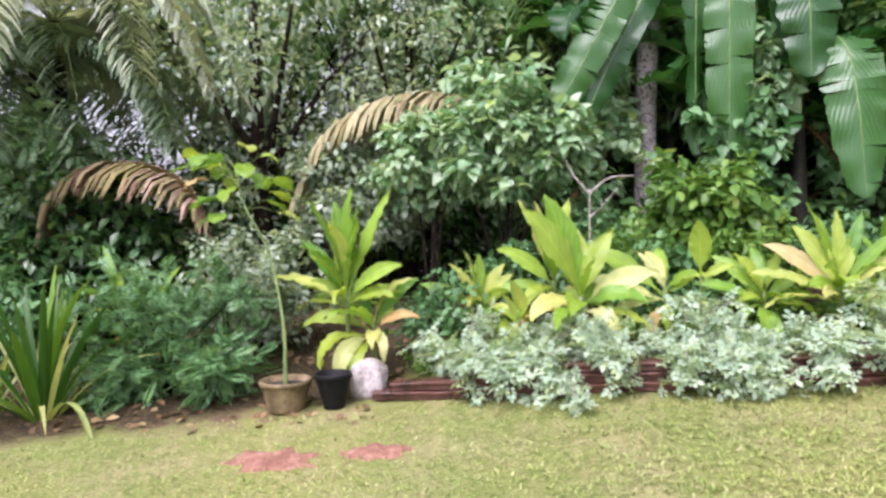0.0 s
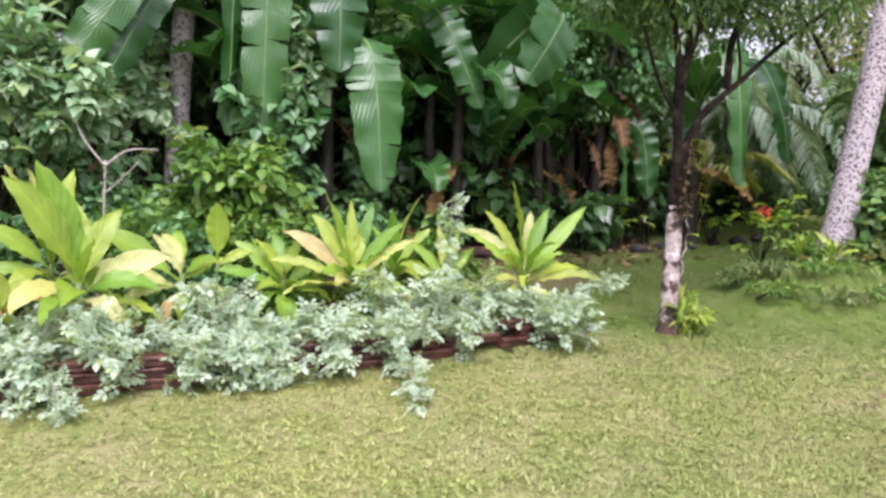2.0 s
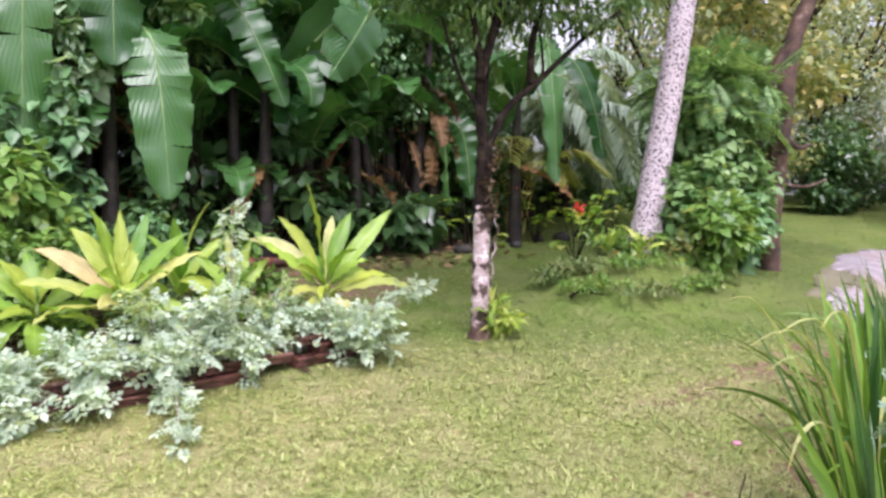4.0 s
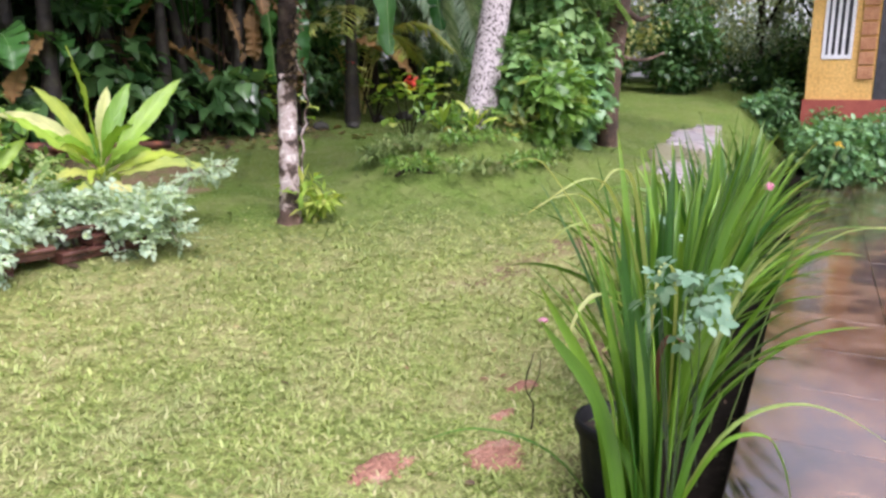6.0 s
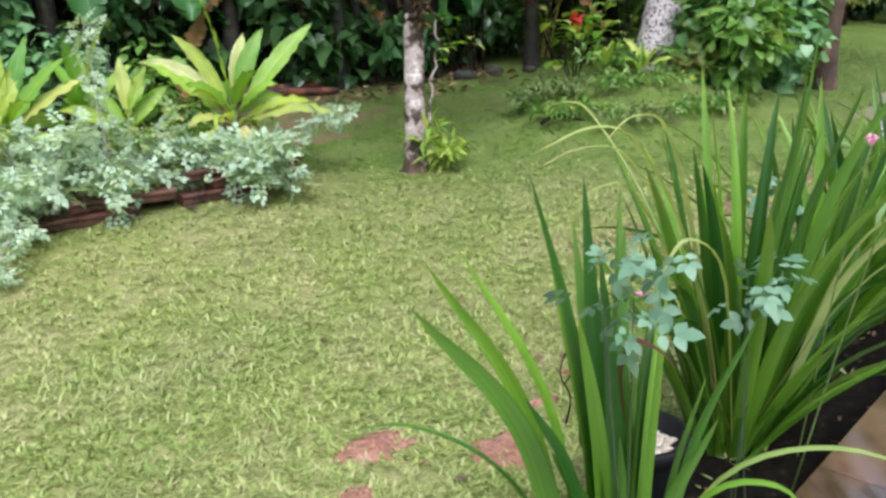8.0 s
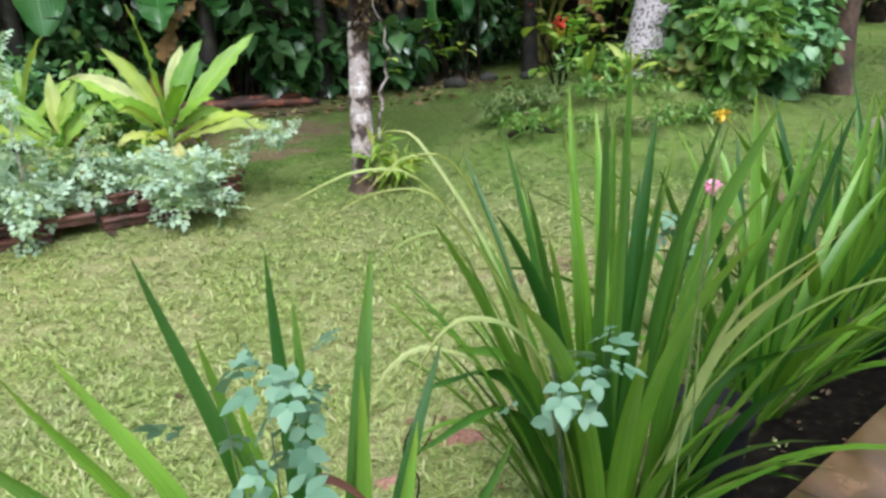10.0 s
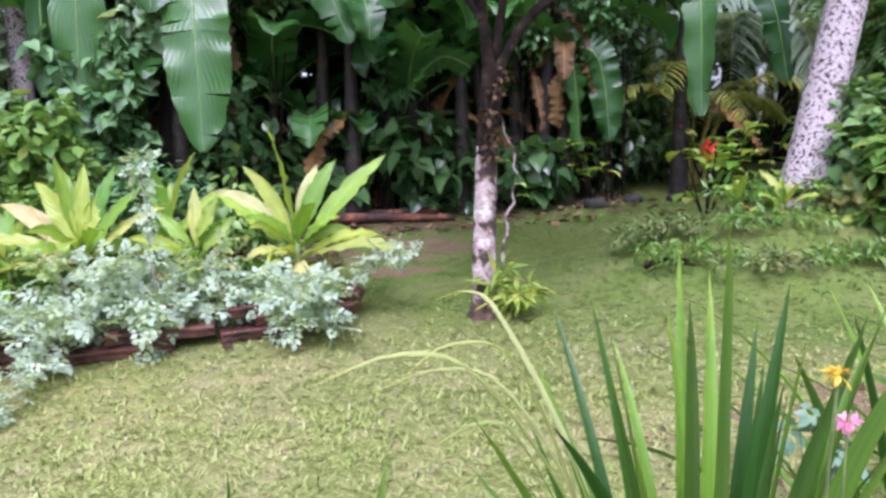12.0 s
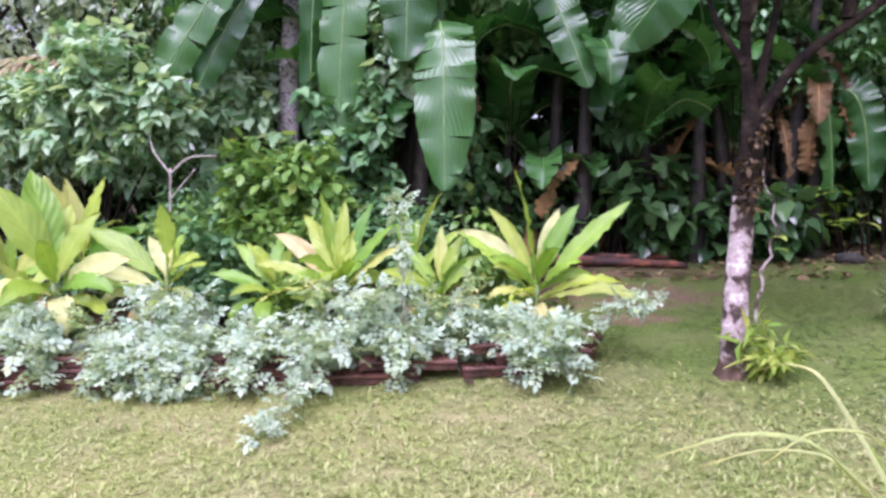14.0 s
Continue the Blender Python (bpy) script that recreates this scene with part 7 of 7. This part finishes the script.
kinds = [forest_tree(950, 6.0, 1.9, JUNGLE, LEAF_FAR, 0.17, g3(-5.0, 10.6), "dense dark green tree behind the garden"),
         forest_tree(951, 7.5, 2.2, TREE_LEAF, LEAF_LANCE, 0.22, g3(-9.0, 10.2), "tall dark green tree behind the garden"),
         forest_tree(952, 5.0, 1.7, JUNGLE_GREY_GLINT, LEAF_FAR, 0.13, g3(-4.0, 8.3), "grey-green small-leaved tree behind the shrubs"),
         forest_tree(953, 6.5, 2.0, YELLOW_LEAF, LEAF_FAR, 0.15, g3(15.6, 10.6), "tree with yellowing leaves at the lawn's side")]
# far spots mostly take the paler kinds 2 and 3, their tint standing for haze
spots = [(1, -4, 24), (0, 1, 23), (1, 5.5, 24.5), (2, 10, 25), (2, 14, 26), (2, 27, 22), (2, 30, 17), (3, 31, 11.5), (2, 9.2, 20), (2, 11.6, 15.6), (2, 8.8, 16.2), (0, 1.5, 11.0), (1, -1.4, 12.2), (0, -7.2, 12.0), (1, -11.5, 9.0), (0, -9.2, 6.6), (1, 0.3, 14.5), (2, 7.8, 13.8), (1, 4.6, 15), (1, -4.0, 14.0), (2, 10.8, 17.0), (2, 14.5, 18.0), (2, 18.5, 20.5), (3, 17.5, 16.5), (3, 21.2, 11.8),
         (1, 22.1, 16.0), (0, 23.5, 13.9), (1, 27.0, 15.5), (0, 20.2, 14.4), (2, 20.5, 15.5), (3, 23.0, 12.5), (2, 25.5, 9.5), (3, 19.2, 13.2), (2, 16.0, 13.4), (3, 15.4, 11.0), (1, 7.0, 18.5), (0, -12.5, 4.0), (2, 13.0, 21.5), (2, 26, 5.5), (2, 23.5, 17.5), (2, -2.4, 9.3), (2, 21.0, 9.6), (2, 22.8, 8.2), (2, 19.6, 11.6), (3, 24.5, 11.0)]
for k, x, y in spots:
    s = rng.uniform(0.85, 1.2)
    ob = copy_thing(kinds[k], Matrix.Translation(g3(x, y)) @ Matrix.Rotation(rng.uniform(0, 6.28), 4, "Z") @ Matrix.Diagonal((s, s, s * rng.uniform(0.9, 1.15), 1)))
# added trees with crowns mostly out of view, to keep light off the grove
tall = forest_tree(960, 9.5, 2.6, JUNGLE, LEAF_LANCE, 0.24, g3(2.0, 10.3), "tall dark tree added over the banana grove to shade it")
for x, y in ((-0.6, 10.4),):
    copy_thing(tall, Matrix.Translation(g3(x, y)) @ Matrix.Rotation(rng.uniform(0, 6.28), 4, "Z"))
for i, (x, y, z) in enumerate(((1.6, 9.8, 2.6), (3.2, 10.0, 3.0), (4.7, 9.9, 2.4), (6.0, 10.0, 3.0), (7.2, 10.0, 2.4), (5.4, 10.6, 3.6))):
    bush("grove_thicket", "tall thicket of broad dim leaves behind the bananas", "shrub", g3(x, y), (0.85, 0.4, 1.2), 46, 0.26, 26, LEAF_HEART, 0.24, JUNGLE, 990 + i, 4, hang=0.6, lift=z, group="thicket behind the bananas", stem_r=0.03)
und = bush("undergrowth", "dark leafy undergrowth below the banana grove", "shrub", g3(3.0, 9.9), (1.05, 0.5, 0.95), 64, 0.28, 60, LEAF_FAR, 0.17, GROVE_LEAF, 970, 3, group="undergrowth")
for x, y in ((1.2, 10.0), (2.2, 10.4), (4.0, 10.3), (5.6, 10.4), (7.2, 10.6), (0.2, 10.5), (-1.6, 10.6), (-3.4, 10.4), (4.9, 10.0), (6.4, 10.2), (-0.6, 9.8), (-2.4, 9.6), (-4.4, 8.9), (-6.4, 7.6), (7.6, 9.6), (-8.2, 6.2), (-5.4, 6.6), (14.5, 12.2), (17.2, 11.6), (19.5, 10.8), (21.0, 9.0), (22.0, 6.6), (17.8, 9.9), (20.2, 4.6), (-7.0, 5.2), (24.0, 12.0), (26.0, 10.0), (22.5, 13.5), (25.0, 14.5), (20.0, 15.5), (18.0, 16.5), (23.6, 10.2), (27.5, 8.0), (16.0, 15.6), (21.4, 14.6)):
    s = rng.uniform(0.8, 1.25)
    copy_thing(und, Matrix.Translation(g3(x, y)) @ Matrix.Rotation(rng.uniform(0, 6.28), 4, "Z") @ Matrix.Diagonal((s, s, s, 1)))
for x, y, n in ((17.0, 6.0, 6), (17.2, 7.4, 1), (15.9, 5.35, 2), (16.5, 6.15, 5), (15.3, 4.7, 3), (13.4, 4.5, 4)):
    bush("garden_shrub", "leafy green shrub near the yellow house", "shrub", g3(x, y), (0.7, 0.5, 0.55), 34, 0.2, 60, LEAF_OVATE, 0.12, SHRUB, 980 + n, 3)


# ---- the yellow house ----
def box(name, parent, lo, hi, material, label="", bevel=0.006):
    bm = bmesh.new()
    bmesh.ops.create_cube(bm, size=1)
    for v in bm.verts:
        v.co = Vector((lo[i] if v.co[i] < 0 else hi[i] for i in range(3)))
    bmesh.ops.bevel(bm, geom=bm.edges[:], offset=bevel, segments=1, affect="EDGES")
    return part(name, bm_mesh(name, bm, material), parent, label)


def house():
    o = Vector((17.27, 6.84, 1.52))
    ob = thing("yellow_house", "yellow limewashed house with white barred window and red plinth", "house", o, turn=radians(22))
    z0 = -0.6
    # front wall in pieces round the window opening; the front faces the garden along -x
    box("wall", ob, (0, -6, z0), (0.22, -0.80, 3.1), YELLOW_WALL)
    box("wall", ob, (0, -0.28, z0), (0.22, -0.06, 3.1), YELLOW_WALL)
    box("wall", ob, (0, -0.80, z0), (0.22, -0.28, 0.98), YELLOW_WALL)
    box("wall", ob, (0, -0.80, 2.4), (0.22, -0.28, 3.1), YELLOW_WALL)
    box("wall", ob, (0.22, -0.28, z0), (5, -0.06, 3.1), YELLOW_WALL)
    box("wall", ob, (4.8, -6, z0), (5, -0.28, 3.1), YELLOW_WALL)
    box("wall", ob, (0.22, -6, z0), (4.8, -5.8, 3.1), YELLOW_WALL)
    box("plinth", ob, (-0.05, -6, z0), (-0.003, -0.02, 0.22), RED_PAINT, "red painted plinth")
    win = box("window", ob, (0.10, -0.80, 0.98), (0.13, -0.28, 2.4), DARK_GLASS, "dark glass behind white bars")
    for y in (-0.80, -0.34):
        box("frame", win, (-0.02, y, 0.98), (0.09, y + 0.06, 2.4), WHITE_PAINT)
    for z in (0.98, 2.32):
        box("frame", win, (-0.02, -0.74, z), (0.09, -0.34, z + 0.08), WHITE_PAINT)
    for k in range(3):
        y = -0.67 + k * 0.115
        box("bar", win, (0.01, y, 1.06), (0.05, y + 0.055, 2.32), WHITE_PAINT)
    for k in range(9):
        box("brick_course", ob, (-0.05, -1.18, 0.6 + 0.27 * k), (-0.003, -0.92, 0.6 + 0.27 * k + 0.235), BRICK)
    box("door", ob, (-0.03, -2.1, 0.1), (-0.003, -1.22, 2.3), DARK_GLASS, "dark doorway")
    bm = bmesh.new()
    vs = [bm.verts.new(p) for p in ((-0.7, -6.6, 2.95), (-0.7, 0.7, 2.95), (5.6, 0.7, 2.95), (5.6, -6.6, 2.95), (2.4, -4.0, 4.6), (2.4, -1.9, 4.6))]
    for q in ((0, 4, 5, 1), (1, 5, 2), (2, 5, 4, 3), (3, 4, 0), (0, 1, 2, 3)):
        bm.faces.new([vs[i] for i in q])
    part("roof", bm_mesh("roof", bm, ROOF), ob, "red tiled hipped roof")


house()
